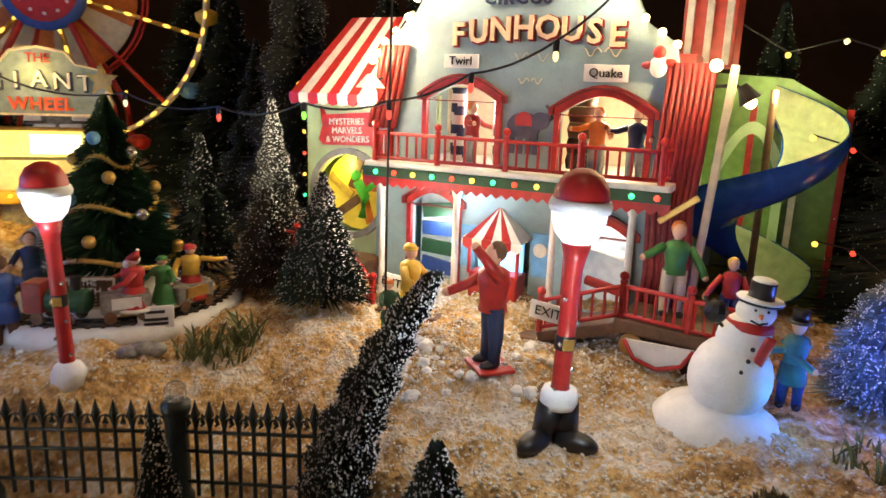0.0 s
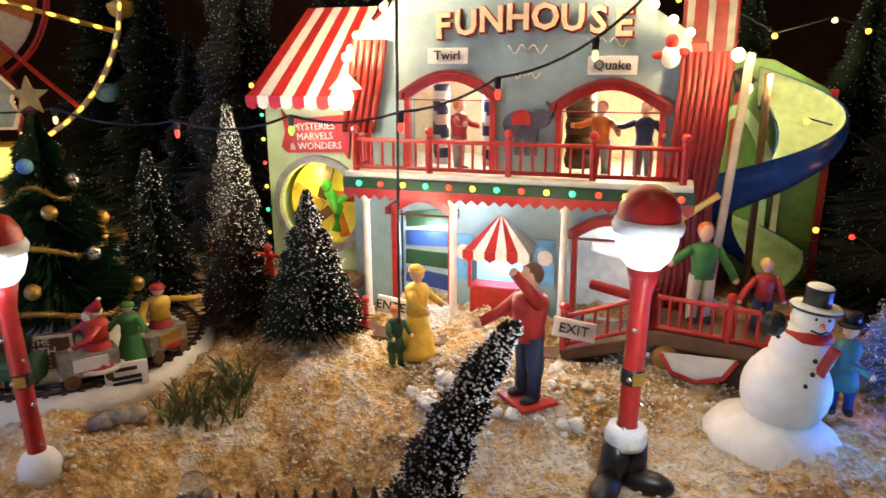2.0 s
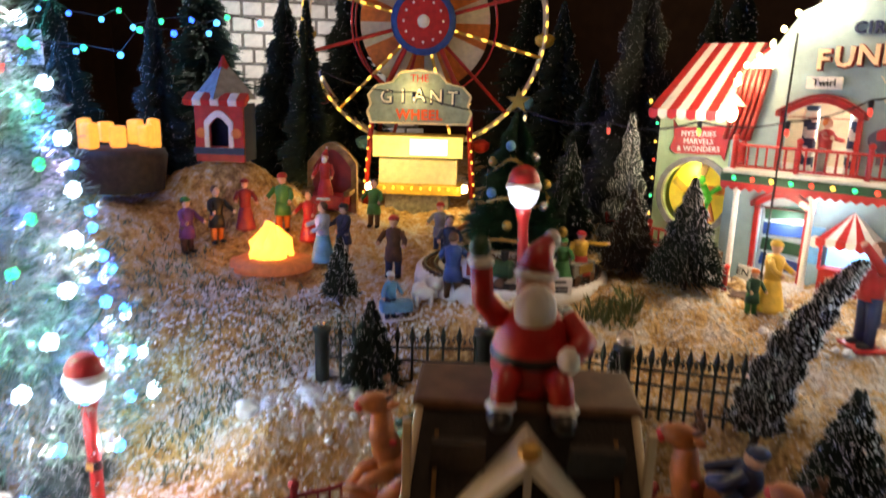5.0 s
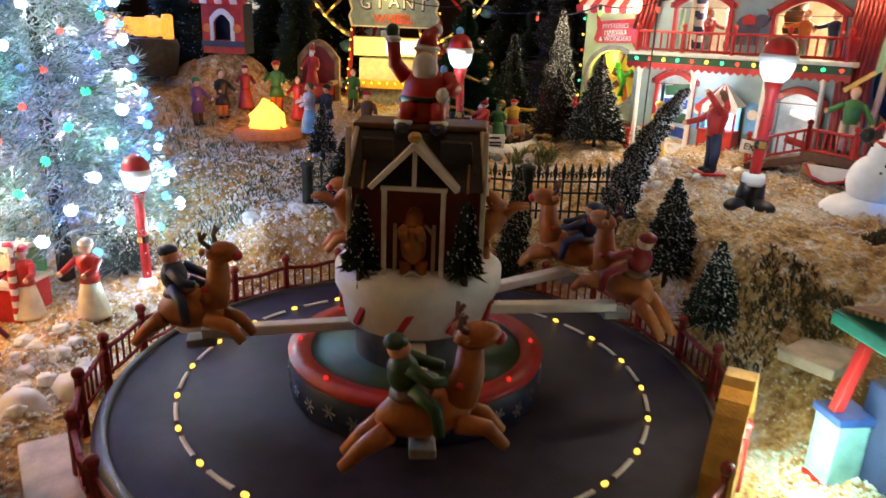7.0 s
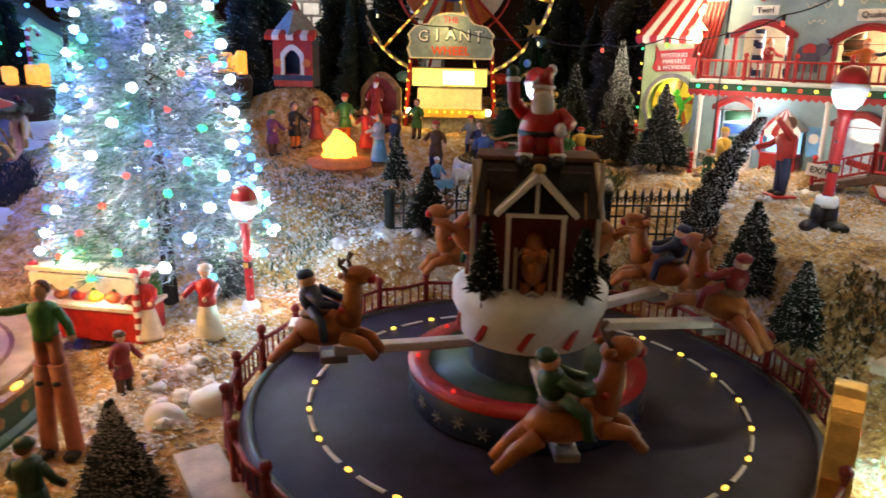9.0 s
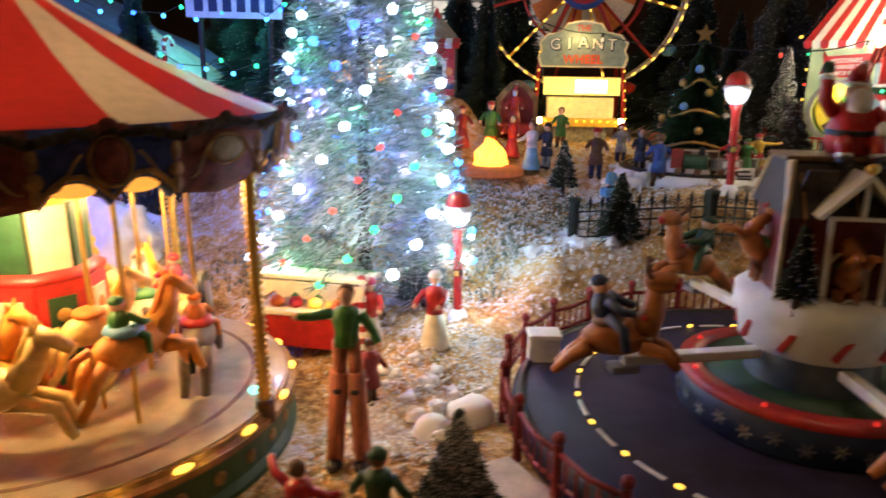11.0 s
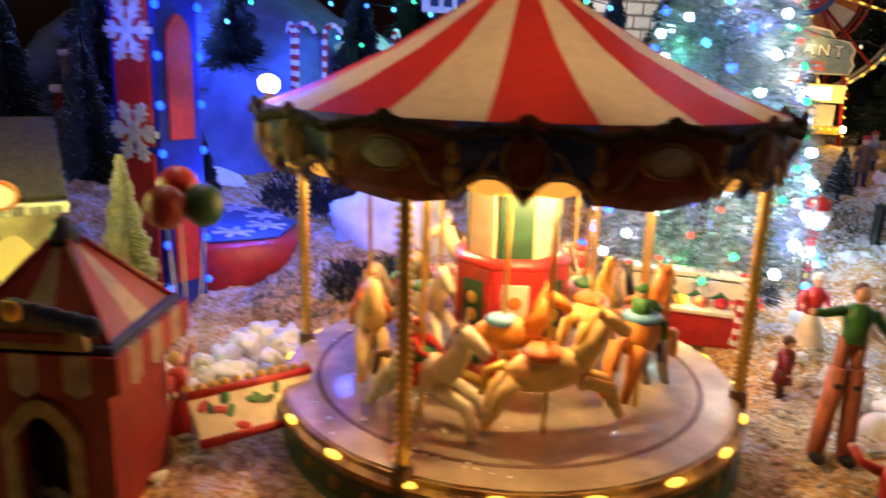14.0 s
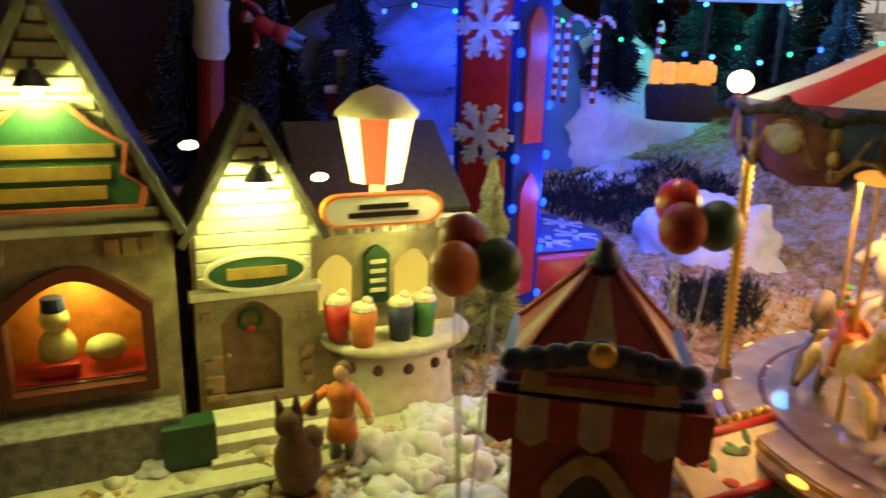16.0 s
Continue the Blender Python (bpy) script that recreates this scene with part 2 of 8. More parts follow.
def words(name, body, size, material, parent, at, depth=0.0004, spacing=1.0, bold=0.0):
    """Raised letters that stand in the xz plane, centred on the pose."""
    cu = bpy.data.curves.new(name, "FONT")
    cu.body, cu.size, cu.extrude, cu.align_x, cu.align_y, cu.space_character = body, size, depth, "CENTER", "CENTER", spacing
    cu.resolution_u, cu.offset = 2, bold
    tmp = bpy.data.objects.new(name, cu)
    me = bpy.data.meshes.new_from_object(tmp)
    bpy.data.objects.remove(tmp)
    bpy.data.curves.remove(cu)
    me.materials.clear()
    me.materials.append(material)
    ob = new(name, me)
    ob.parent, ob.matrix_basis = parent, at @ pose(0, 0, 0, 90, 0, 0)
    return ob


# ---- ground ----
HEIGHTS = ((-.16, .29, .169), (.05, .262, .160), (.025, .306, .172), (.125, .285, .160), (.03, .40, .176), (.12, .34, .172), (-.10, .246, .140), (-.275, .25, .128),
           (-.335, .134, .093), (-.12, .23, .105), (-.12, .074, .082), (.03, .06, .092), (-.26, .05, .082), (-.12, -.09, .080), (-.49, -.058, .074), (-.37, -.05, .078), (-.60, -.06, .076),
           (-.49, -.19, .074), (-.325, -.044, .081), (-.74, -.2, .074), (-.85, -.28, .074), (-.386, .385, .162), (-.335, .6, .175), (-.18, .40, .172), (.2, .3, .158),
           (-.2, -.3, .075), (-.55, -.40, .07), (-.41, .13, .085), (-.65, .12, .10), (-.78, -.03, .074), (-.065, .39, .170), (-.47, .455, .232), (-.52, .38, .20), (-.39, .50, .180), (-.45, .385, .165), (-.36, .345, .150), (.06, -.05, .085), (-.033, .231, .150), (-.95, .1, .12))


def ground_z(x, y):
    num = den = 0.0
    for a, b, h in HEIGHTS:
        w = 1.0 / ((x - a) ** 2 + (y - b) ** 2 + 0.0007) ** 2
        num, den = num + w * h, den + w
    z = num / den
    for cx, cy, r, level in ((-.12, .074, .165, .082), (-.489, -.060, .138, .074)):
        f = min(max((math.hypot(x - cx, y - cy) - r) / .035, 0), 1)
        f = f * f * (3 - 2 * f)
        z = level + (z - level) * f
    return z


def lumps(x, y):
    flat = min(max((math.hypot(x + .12, y - .074) - .165) / .03, 0), 1) * min(max((math.hypot(x + .49, y + .058) - .132) / .03, 0), 1)
    v = Vector((x, y, 0.3))
    return flat * (0.006 * noise.noise(v * 28) + 0.0045 * noise.noise(v * 75) + 0.0050 * abs(noise.noise(v * 130)) + 0.0026 * noise.noise(v * 230))


def build_ground():
    def axis(lo, hi, step, far):
        inner = list(np.arange(lo, hi, step))
        left, right, s = [], [], step
        p = lo
        while p > -far:
            s = min(s * 1.35, 0.4)
            p -= s
            left.append(p)
        p, s = inner[-1], step
        while p < far:
            s = min(s * 1.35, 0.4)
            p += s
            right.append(p)
        return left[::-1] + inner + right

    xs, ys = axis(-0.95, 0.30, 0.0036, 1.75), axis(-0.40, 0.62, 0.0036, 1.75)
    vs = [(x, y, ground_z(x, y) + lumps(x, y)) for y in ys for x in xs]
    n = len(xs)
    fs = [(j * n + i, j * n + i + 1, (j + 1) * n + i + 1, (j + 1) * n + i) for j in range(len(ys) - 1) for i in range(n - 1)]
    me = bpy.data.meshes.new("ground")
    me.from_pydata(vs, [], fs)
    me.polygons.foreach_set("use_smooth", [True] * len(fs))
    me.materials.append(GROUND)
    return tagged(new("ground", me), "lumpy artificial snow over sandy village base", "ground", kind="structure")


build_ground()


# ---- funhouse ----
def bulbs(parent, pts, r, material, name="bulb", label=""):
    first = None
    for p in pts:
        if first is None:
            first = part(name, ball(B(), (0, 0, 0), r, 8, 6), material, parent, label, pose(*p), smooth=True)
        else:
            again(first, parent, pose(*p))


def fence_run(parent, p0, p1, top, posts, bars, r=0.0009):
    """A red railing between two points: rails, posts with balls and thin balusters."""
    p0, p1 = Vector(p0), Vector(p1)
    up = Vector((0, 0, top))
    for f in (0.12, 0.92):
        part("rail", tube(B(), [p0 + up * f, p1 + up * f], r * 1.3, 6), RED, parent)
    post = baluster = None
    for k in range(posts):
        q = p0.lerp(p1, k / max(posts - 1, 1))
        if post is None:
            bm = cone(B(), (0, 0, 0), (0, 0, top * 1.08), r * 1.9, r * 1.9, 8)
            post = part("post", ball(bm, (0, 0, top * 1.2), r * 2.6, 8, 6), RED, parent, "", Matrix.Translation(q))
        else:
            again(post, parent, Matrix.Translation(q))
    for k in range(bars):
        q = p0.lerp(p1, (k + 0.5) / bars)
        if baluster is None:
            baluster = part("baluster", cone(B(), (0, 0, top * .1), (0, 0, top * .92), r * .85, r * .85, 6), RED, parent, "", Matrix.Translation(q))
        else:
            again(baluster, parent, Matrix.Translation(q))


def funhouse():
    h = thing("funhouse", pose(-.0395, .4255, .176, 0, 0, -26.3), "lit grey-blue and sage toy circus funhouse with red balcony", "toy building")
    Y = 0.022
    # main front with its openings
    outer = [(-.012, -.01), (.172, -.01), (.172, .125), (.165, .150), (.150, .160), (.138, .185), (.10, .20), (.06, .20), (.025, .185), (.012, .164), (-.004, .152), (-.012, .14)]
    doors = [arch(.015, .046, 0, .060, .007), arch(.118, .151, 0, .053, .007), arch(.024, .069, .078, .126, .009), arch(.107, .155, .078, .122, .010), arch(.062, .094, .002, .040, .004)]
    part("wall", slab(B(), outer, Y, Y + .004, doors), GREYBLUE, h, "grey-blue front wall with arched openings")
    part("wall", box(B(), (-.010, Y + .05, .065), (.004, .09, .15)), GREYBLUE, h)
    part("wall", box(B(), (.170, Y + .05, .055), (.004, .09, .13)), GREYBLUE, h)
    part("wall", box(B(), (.08, Y + .095, .065), (.18, .004, .15)), CREAM, h)
    part("floor_plate", box(B(), (.08, Y + .05, .074), (.176, .088, .004)), WHITE, h)
    part("roof", box(B(), (.08, Y + .056, .142), (.19, .10, .006), (0, 0, 0), .001), DKRED, h)
    part("partition", box(B(), (.088, Y + .05, .11), (.003, .086, .066)), CREAM, h)
    part("partition", box(B(), (.055, Y + .05, .034), (.003, .086, .072)), WHITE, h)
    part("partition", box(B(), (.104, Y + .05, .034), (.003, .086, .072)), WHITE, h)
    # window and door frames
    for x0, x1, z0, z1, rise in ((.015, .046, 0, .060, .007), (.118, .151, 0, .053, .007), (.024, .069, .078, .126, .009), (.107, .155, .078, .122, .010)):
        o, i = arch(x0 - .003, x1 + .003, z0 - .001, z1 + .004, rise + .001), arch(x0, x1, z0 - .0005, z1, rise)
        part("window_frame", ring_slab(B(), o, i, Y - .003, Y + .001), RED, h)
        cap = arch(x0 - .006, x1 + .006, z1 - rise - .001, z1 + .006, rise + .003)
        part("hood", ring_slab(B(), cap, arch(x0 - .0035, x1 + .0035, z1 - rise - .0005, z1 + .0042, rise + .001), Y - .0045, Y - .0005), DKRED, h)
    # balcony
    part("balcony_floor", box(B(), (.084, .010, .0775), (.178, .028, .004), (0, 0, 0), .0008), WHITE, h)
    part("fascia", box(B(), (.084, -.0035, .0735), (.180, .003, .006), (0, 0, 0), .0006), DKGREEN, h)
    n = 30
    bm = B()
    val = [(-.006, .071), *[p for k in range(n) for p in ((-.006 + .18 * (k + .0) / n, .067), (-.006 + .18 * (k + .5) / n, .0645), (-.006 + .18 * (k + 1) / n, .067))], (.174, .071)]
    part("scalloped_valance", slab(bm, val, -.004, -.0025), RED, h)
    fence_run(h, (0, 0, .0795), (.168, 0, .0795), .018, 5, 27)
    fence_run(h, (0, 0.001, .0795), (-.002, .022, .0795), .018, 2, 4)
    fence_run(h, (.168, 0.001, .0795), (.170, .022, .0795), .018, 2, 4)
    for k in range(14):
        part("string_bulb", ball(B(), (0, 0, 0), .0016, 8, 6), (GREENLED, REDLED, YELLOWBULB, GREENLED, REDLED, YELLOWBULB)[k % 6], h, "", pose(.004 + .0126 * k, -.0060, .0735), smooth=True)
    for x in (.004, .054, .113, .155):
        part("column", cone(cone(cone(B(), (x, .003, -.004), (x, .003, .066), .0021, .0019, 10), (x, .003, -.004), (x, .003, .001), .0032, .0026, 10), (x, .003, .062), (x, .003, .067), .0024, .0034, 10), WHITE, h)
    # ticket tent between the doors
    part("booth_base", box(B(), (.078, .012, .008), (.030, .016, .022), (0, 0, 0), .001), RED, h)
    for k in range(6):
        x0, x1 = .060 + .006 * k, .060 + .006 * (k + 1)
        bm = B()
        a = [bm.verts.new(p) for p in ((x0, .001, .039), (x1, .001, .039), (.078 + (x1 - .078) * .04, .012, .057), (.078 + (x0 - .078) * .04, .012, .057))]
        b = [bm.verts.new(p) for p in ((x0, .021, .039), (x1, .021, .039), (.078 + (x1 - .078) * .04, .0125, .057), (.078 + (x0 - .078) * .04, .0125, .057))]
        bm.faces.new(a), bm.faces.new(b[::-1])
        for i in range(4):
            bm.faces.new((a[i], b[i], b[(i + 1) % 4], a[(i + 1) % 4]))
        part("tent_stripe", bm, (RED, WHITE)[k % 2], h)
        part("tent_flap", slab(B(), [(x0, .0395), (x1, .0395), (x1, .035), ((x0 + x1) / 2, .033), (x0, .035)], .0002, .0014), (RED, WHITE)[k % 2], h)
    for x in (.063, .093):
        part("booth_post", cone(B(), (x, .004, .018), (x, .004, .04), .0011, .0011, 8), RED, h)
    part("ticket_window", box(B(), (.078, .017, .029), (.028, .002, .022)), SKYLIT, h, "lit pale blue ticket window")
    for x in (.055, .101):
        part("poster", box(B(), (x, Y - .0015, .030), (.010, .0012, .026)), SKYBLUE, h, "blue painted poster panel")
        part("poster_disc", cone(B(), (x, Y - .002, .033), (x, Y - .003, .033), .0042, .0042, 16), CREAM, h)
    # mirror maze bars behind the left door, red stripes behind the right one
    for k in range(4):
        part("tilted_board", box(B(), (.031, Y + .018, .008 + .013 * k), (.036, .002, .009), (0, 8 - 5 * k, 0)), (BLUE, DKGREEN)[k % 2], h)
    part("lit_panel", box(B(), (.031, Y + .024, .030), (.044, .002, .064)), ROOMLIT, h)
    part("lit_panel", box(B(), (.134, Y + .028, .028), (.044, .002, .060)), ROOMLIT, h)
    for k, z in enumerate((.012, .034)):
        part("toy_car_panel", box(B(), (.136, Y + .018, z), (.026, .004, .006), (0, 12, 0), .002), (RED, WHITE)[k % 2], h)
    # barber poles and barrel in the upper rooms
    for x in (.035, .064):
        bm = lathe(B(), [(0, .079)] + [(.0048, .079 + .045 * k / 24) for k in range(25)] + [(0, .124)], 14, 0, (x, Y + .020))
        for f in bm.faces:
            c = f.calc_center_median()
            f.material_index = int((c.z * 160 + math.atan2(c.y - Y - .020, c.x - x) / 6.2832) * 1.0) % 2
        part("striped_pole", bm, [WHITE, NAVY], h, "white and navy striped turning pole")
    bm = B()
    for k in range(5):
        lathe(bm, [(.0, .080 + .009 * k), (.0075, .080 + .009 * k), (.0085, .0845 + .009 * k), (.0075, .0885 + .009 * k), (0, .0885 + .009 * k)], 16, 0, (.114, Y + .020))
    part("barrel", bm, BROWN, h, "dark brown wooden barrel stack")
    # signs
    part("sign_board", box(B(), (.046, Y - .003, .139), (.022, .0015, .008), (0, 0, 0), .0004), WHITE, h)
    words("sign_letters", "Twirl", .0068, BLACK, h, pose(.046, Y - .0042, .139))
    part("sign_board", box(B(), (.131, Y - .003, .134), (.024, .0015, .009), (0, 0, 0), .0004), WHITE, h)
    words("sign_letters", "Quake", .0068, BLACK, h, pose(.131, Y - .0042, .134))
    for ch, x, dz in zip("FUNHOUSE", (.0430, .0556, .0692, .0830, .0968, .1104, .1230, .1350), (-.002, -.0005, .0008, .0016, .0016, .0008, -.0005, -.002)):
        words("letter", ch, .0182, DKRED, h, pose(x + .0005, Y - .0006, .1550 + dz), .0009, 1.0, .0009)
        words("letter", ch, .0176, PEACH, h, pose(x, Y - .0022, .1555 + dz), .0009, 1.0, .0004)
    words("letter", "CIRCUS", .0105, NAVY, h, pose(.078, Y - .001, .1735), .0006, 1.15, .0003)
    for cx, cz, s in ((.088, .142, .010), (.128, .145, .010), (.088, .129, .007)):
        for sgn in (-1, 1):
            pts = [(cx + sgn * s * (0.1 + .9 * t / 12), Y - .0012, cz + s * .22 * math.sin(t * .62)) for t in range(13)]
            part("scroll", tube(B(), pts, .00035, 5), CREAM, h, "thin cream painted scroll")
    # painted elephant, plain raised shape
    bm = B()
    slab(bm, disc2(.086, .104, .010, .0075), Y - .0016, Y)
    slab(bm, disc2(.0955, .107, .0055, .005), Y - .0018, Y)
    for x in (.079, .084, .089, .093):
        box(bm, (x, Y - .0008, .094), (.003, .0014, .012))
    tube(bm, [(.099, Y - .001, .106), (.1025, Y - .001, .109), (.1005, Y - .001, .114), (.0985, Y - .001, .116)], .0010, 6)
    part("painted_panel_figure", bm, mat("slate_purple_paint", (0.10, 0.10, 0.15), 0.5), h)
    part("saddle_cloth", slab(B(), arch(.081, .091, .104, .112, .003), Y - .0024, Y - .0005), RED, h)
    # clown-like figure by the gable is a plain shape
    bm = ball(ball(B(), (.158, Y - .004, .138), (.0046, .004, .0056), 14, 10, 0), (.158, Y - .005, .1450), .0034, 14, 10, 1)
    ball(ball(bm, (.1525, Y - .004, .1385), (.0034, .0022, .0020), 10, 8, 1), (.1635, Y - .004, .1400), (.0034, .0022, .0020), 10, 8, 1)
    part("gable_ornament", bm, [WHITE, RED], h)
    # gable bulbs
    edge = [(-.010, .143), (-.006, .150), (.002, .156), (.010, .164), (.016, .174), (.024, .184), (.040, .192), (.060, .198), (.080, .199), (.100, .198), (.120, .193), (.136, .185), (.143, .174), (.149, .162), (.158, .155), (.166, .149)]
    bulbs(h, [(x, Y - .003, z) for x, z in edge], .0021, WARMBULB, "gable_bulb", "warm lit gable bulb")
    part("gable_bulb", ball(B(), (.187, .006, .1385), .0030, 12, 8), WARMBULB, h, "large warm lit bulb")
    part("gable_bulb", ball(B(), (-.006, .006, .1385), .0026, 12, 8), WARMBULB, h)
    # curtain and the tower beside it
    for k in range(8):
        x = .160 + .0030 * k
        w = .0016 + .0004 * (k % 2)
        part("curtain_fold", tube(B(), [(x + .004, Y - .004, .140), (x + .003, Y - .005, .10), (x, Y - .003, .066), (x + .002, Y - .005, .03), (x - .001, Y - .004, -.005)], w, 8), DKRED, h)
    part("curtain_tie", box(B(), (.176, Y - .008, .066), (.024, .002, .0035), (0, -38, 0), .0008), GOLD, h, "gold curtain tie")
    for x0, x1 in ((.010, -.010), ):
        for k in range(5):
            x = x1 + .0042 * k
            part("curtain_fold", tube(B(), [(x + .003, Y - .002, .148), (x - .001, Y - .003, .12), (x - .006, Y - .002, .098)], .0019, 8), DKRED, h)
    part("corner_post", box(B(), (.189, Y + .004, .065), (.004, .006, .15), (0, 4, 0), .0008), CREAM, h)
    part("upper_tower", box(B(), (.176, Y + .055, .185), (.028, .04, .09), (0, 0, 0), .001), DKRED, h)
    for x in (.166, .176, .186):
        part("tower_stripe", box(B(), (x, Y + .0335, .185), (.0035, .003, .088)), GREY, h)
    # left wing: sage walls, banner, round window, striped awning
    W = .030

    def wing(name, bm, material, parent, label="", at=None, smooth=False):
        bmesh.ops.translate(bm, verts=bm.verts, vec=(.0055, 0, 0))
        return part(name, bm, material, parent, label, at, smooth)

    wing("wing_wall", slab(B(), [(-.078, -.012), (-.010, -.012), (-.010, .118), (-.078, .118)], W, W + .003, [disc2(-.044, .052, .0262)]), SAGE, h, "sage green wing wall with round window")
    wing("wing_wall", box(B(), (-.0765, W + .035, .053), (.003, .066, .13)), SAGE, h)
    wing("wing_wall", box(B(), (-.044, W + .068, .053), (.066, .003, .13)), SAGE, h)
    wing("round_frame", ring_slab(B(), disc2(-.044, .052, .0305), disc2(-.044, .052, .0262), W - .003, W + .001), GREY, h, "grey round window frame")
    wing("lit_panel", slab(B(), disc2(-.044, .052, .0265), W + .012, W + .014), YELLOWLIT, h, "lit yellow swirl backdrop")
    for k in range(5):
        a = radians(72 * k + 20)
        wing("swirl_arm", box(B(), (-.044 + .013 * math.cos(a), W + .0095, .052 + .013 * math.sin(a)), (.022, .002, .006), (0, -math.degrees(a) + 20, 0)), (ORANGE, BROWN, YELLOW, BROWN, ORANGE)[k], h)
    bm = tube(B(), [(-.036, W + .004, .036), (-.034, W + .004, .050), (-.040, W + .004, .060)], .0034, 8)
    tube(bm, [(-.036, W + .004, .052), (-.026, W + .004, .060)], .002, 6)
    ball(bm, (-.0415, W + .004, .064), .0036, 10, 8)
    wing("tumbling_doll", bm, mat("lime_plastic", (0.10, 0.62, 0.05), 0.5), h)
    flag = [(-.063, .0835), (-.026, .0850), (-.023, .0810), (-.021, .099), (-.025, .1065), (-.062, .1035), (-.066, .109), (-.064, .096), (-.067, .087)]
    wing("banner", slab(B(), flag, W - .0025, W - .0005), RED, h, "red ribbon banner with white words")
    for k, s in enumerate(("MYSTERIES", "MARVELS", "& WONDERS")):
        words("banner_letters", s, .0058, WHITE, h, pose(-.0390 + .0004 * k, W - .003, .0995 - .0057 * k, 0, -3, 0), .0003)
    # awning: sloped stripes with scallops
    for k in range(9):
        f0, f1 = k / 9, (k + 1) / 9
        x0, x1, t0, t1 = -.080 + .068 * f0, -.080 + .068 * f1, -.062 + .052 * f0, -.062 + .052 * f1
        bm = B()
        top = [bm.verts.new(p) for p in ((x0, W - .016, .117), (x1, W - .016, .117), (t1, W + .03, .168), (t0, W + .03, .168))]
        low = [bm.verts.new(v.co + Vector((0, .001, -.002))) for v in top]
        bm.faces.new(top), bm.faces.new(low[::-1])
        for i in range(4):
            bm.faces.new((top[i], low[i], low[(i + 1) % 4], top[(i + 1) % 4]))
        wing("awning_stripe", bm, (RED, WHITE)[k % 2], h)
        wing("awning_scallop", slab(B(), [(x0, .1175), (x1, .1175), (x1, .1135), (x1 - .001, .111), ((x0 + x1) / 2, .110), (x0 + .001, .111), (x0, .1135)], W - .017, W - .0155), (RED, WHITE)[k % 2], h)
    for side in (0, 1):
        x0 = (-.080, -.012)[side]
        t0 = (-.062, -.010)[side]
        bm = B()
        vs = [bm.verts.new(p) for p in ((x0, W - .016, .116), (x0, W + .06, .116), (t0, W + .03, .167))]
        ws = [bm.verts.new(v.co + Vector((.001, 0, 0))) for v in vs]
        bm.faces.new(vs), bm.faces.new(ws[::-1])
        for i in range(3):
            bm.faces.new((vs[i], ws[i], ws[(i + 1) % 3], vs[(i + 1) % 3]))
        wing("awning_side", bm, RED, h)
    for k in range(8):
        wing("string_bulb", ball(B(), (0, 0, 0), .0012, 8, 6), (YELLOWBULB, REDLED, YELLOWBULB, GREENLED)[k % 4], h, "", pose(-.080, W - .001, .004 + .0145 * k), smooth=True)
    wing("lantern_cap", cone(B(), (-.012, .004, .122), (-.012, .004, .130), .009, .002, 12), WHITE, h)
    wing("lantern_bulb", ball(B(), (-.012, .004, .117), (.004, .004, .006), 12, 8), WARMBULB, h, "lit white wall lantern")
    wing("lantern_arm", tube(B(), [(-.012, .004, .126), (-.012, .018, .128), (-.012, .030, .126)], .0009, 6), BLACK, h)
    # porch and its railings
    part("porch", box(B(), (.08, -.002, -.010), (.20, .05, .012), (0, 0, 0), .001), BROWN, h)
    part("porch", box(B(), (-.050, .012, .010), (.085, .03, .008), (0, 0, 0), .001), BROWN, h)
    fence_run(h, (-.094, -.002, .014), (-.018, -.006, .013), .016, 3, 14)
    fence_run(h, (-.018, -.006, .013), (.012, -.020, -.006), .016, 2, 6)
    fence_run(h, (.119, -.029, .002), (.1595, -.026, .0155), .018, 2, 7)
    fence_run(h, (.1595, -.026, .0155), (.224, -.034, .0130), .018, 3, 14)
    part("ramp", box(B(), (.192, -.014, .0115), (.068, .036, .007), (0, 2, -5), .001), BROWN, h)
    part("ramp", box(B(), (.139, -.014, .0045), (.044, .030, .006), (0, -17, 0), .001), BROWN, h)
    part("ramp_support", box(B(), (.192, -.012, -.006), (.062, .026, .030), (0, 0, -5), .001), HOUSEBROWN, h)
    for x in (.166, .218):
        part("ramp_foot", ball(B(), (x, -.030, .004), (.006, .002, .006), 12, 8), GOLDPAINT, h)
    bm = slab(B(), [(.158, -.016), (.190, -.016), (.186, -.024), (.174, -.028), (.162, -.024)], -.0555, -.054)
    part("bunting", bm, WHITE, h, "white bunting with red edge", Matrix.Translation((.006, .020, .0245)) @ pose(0, 0, 0, 0, 0, 0))
    part("bunting_edge", tube(B(), [(.158, -.0565, -.016), (.163, -.0565, -.0245), (.174, -.0565, -.028), (.185, -.0565, -.0245), (.190, -.0565, -.016)], .0011, 6), RED, h, "", Matrix.Translation((.006, .020, .0245)))
    for x, y, z, s in ((.1245, -.0325, .0140, "EXIT"), (.030, -.022, .012, "ENTER")):
        part("sign_board", box(B(), (x, y, z), (.020, .0014, .0095), (0, 6, 0), .0004), WHITE, h)
        words("sign_letters", s, .0070, BLACK, h, pose(x, y - .0011, z, 0, 6, 0), .0003)
    return h


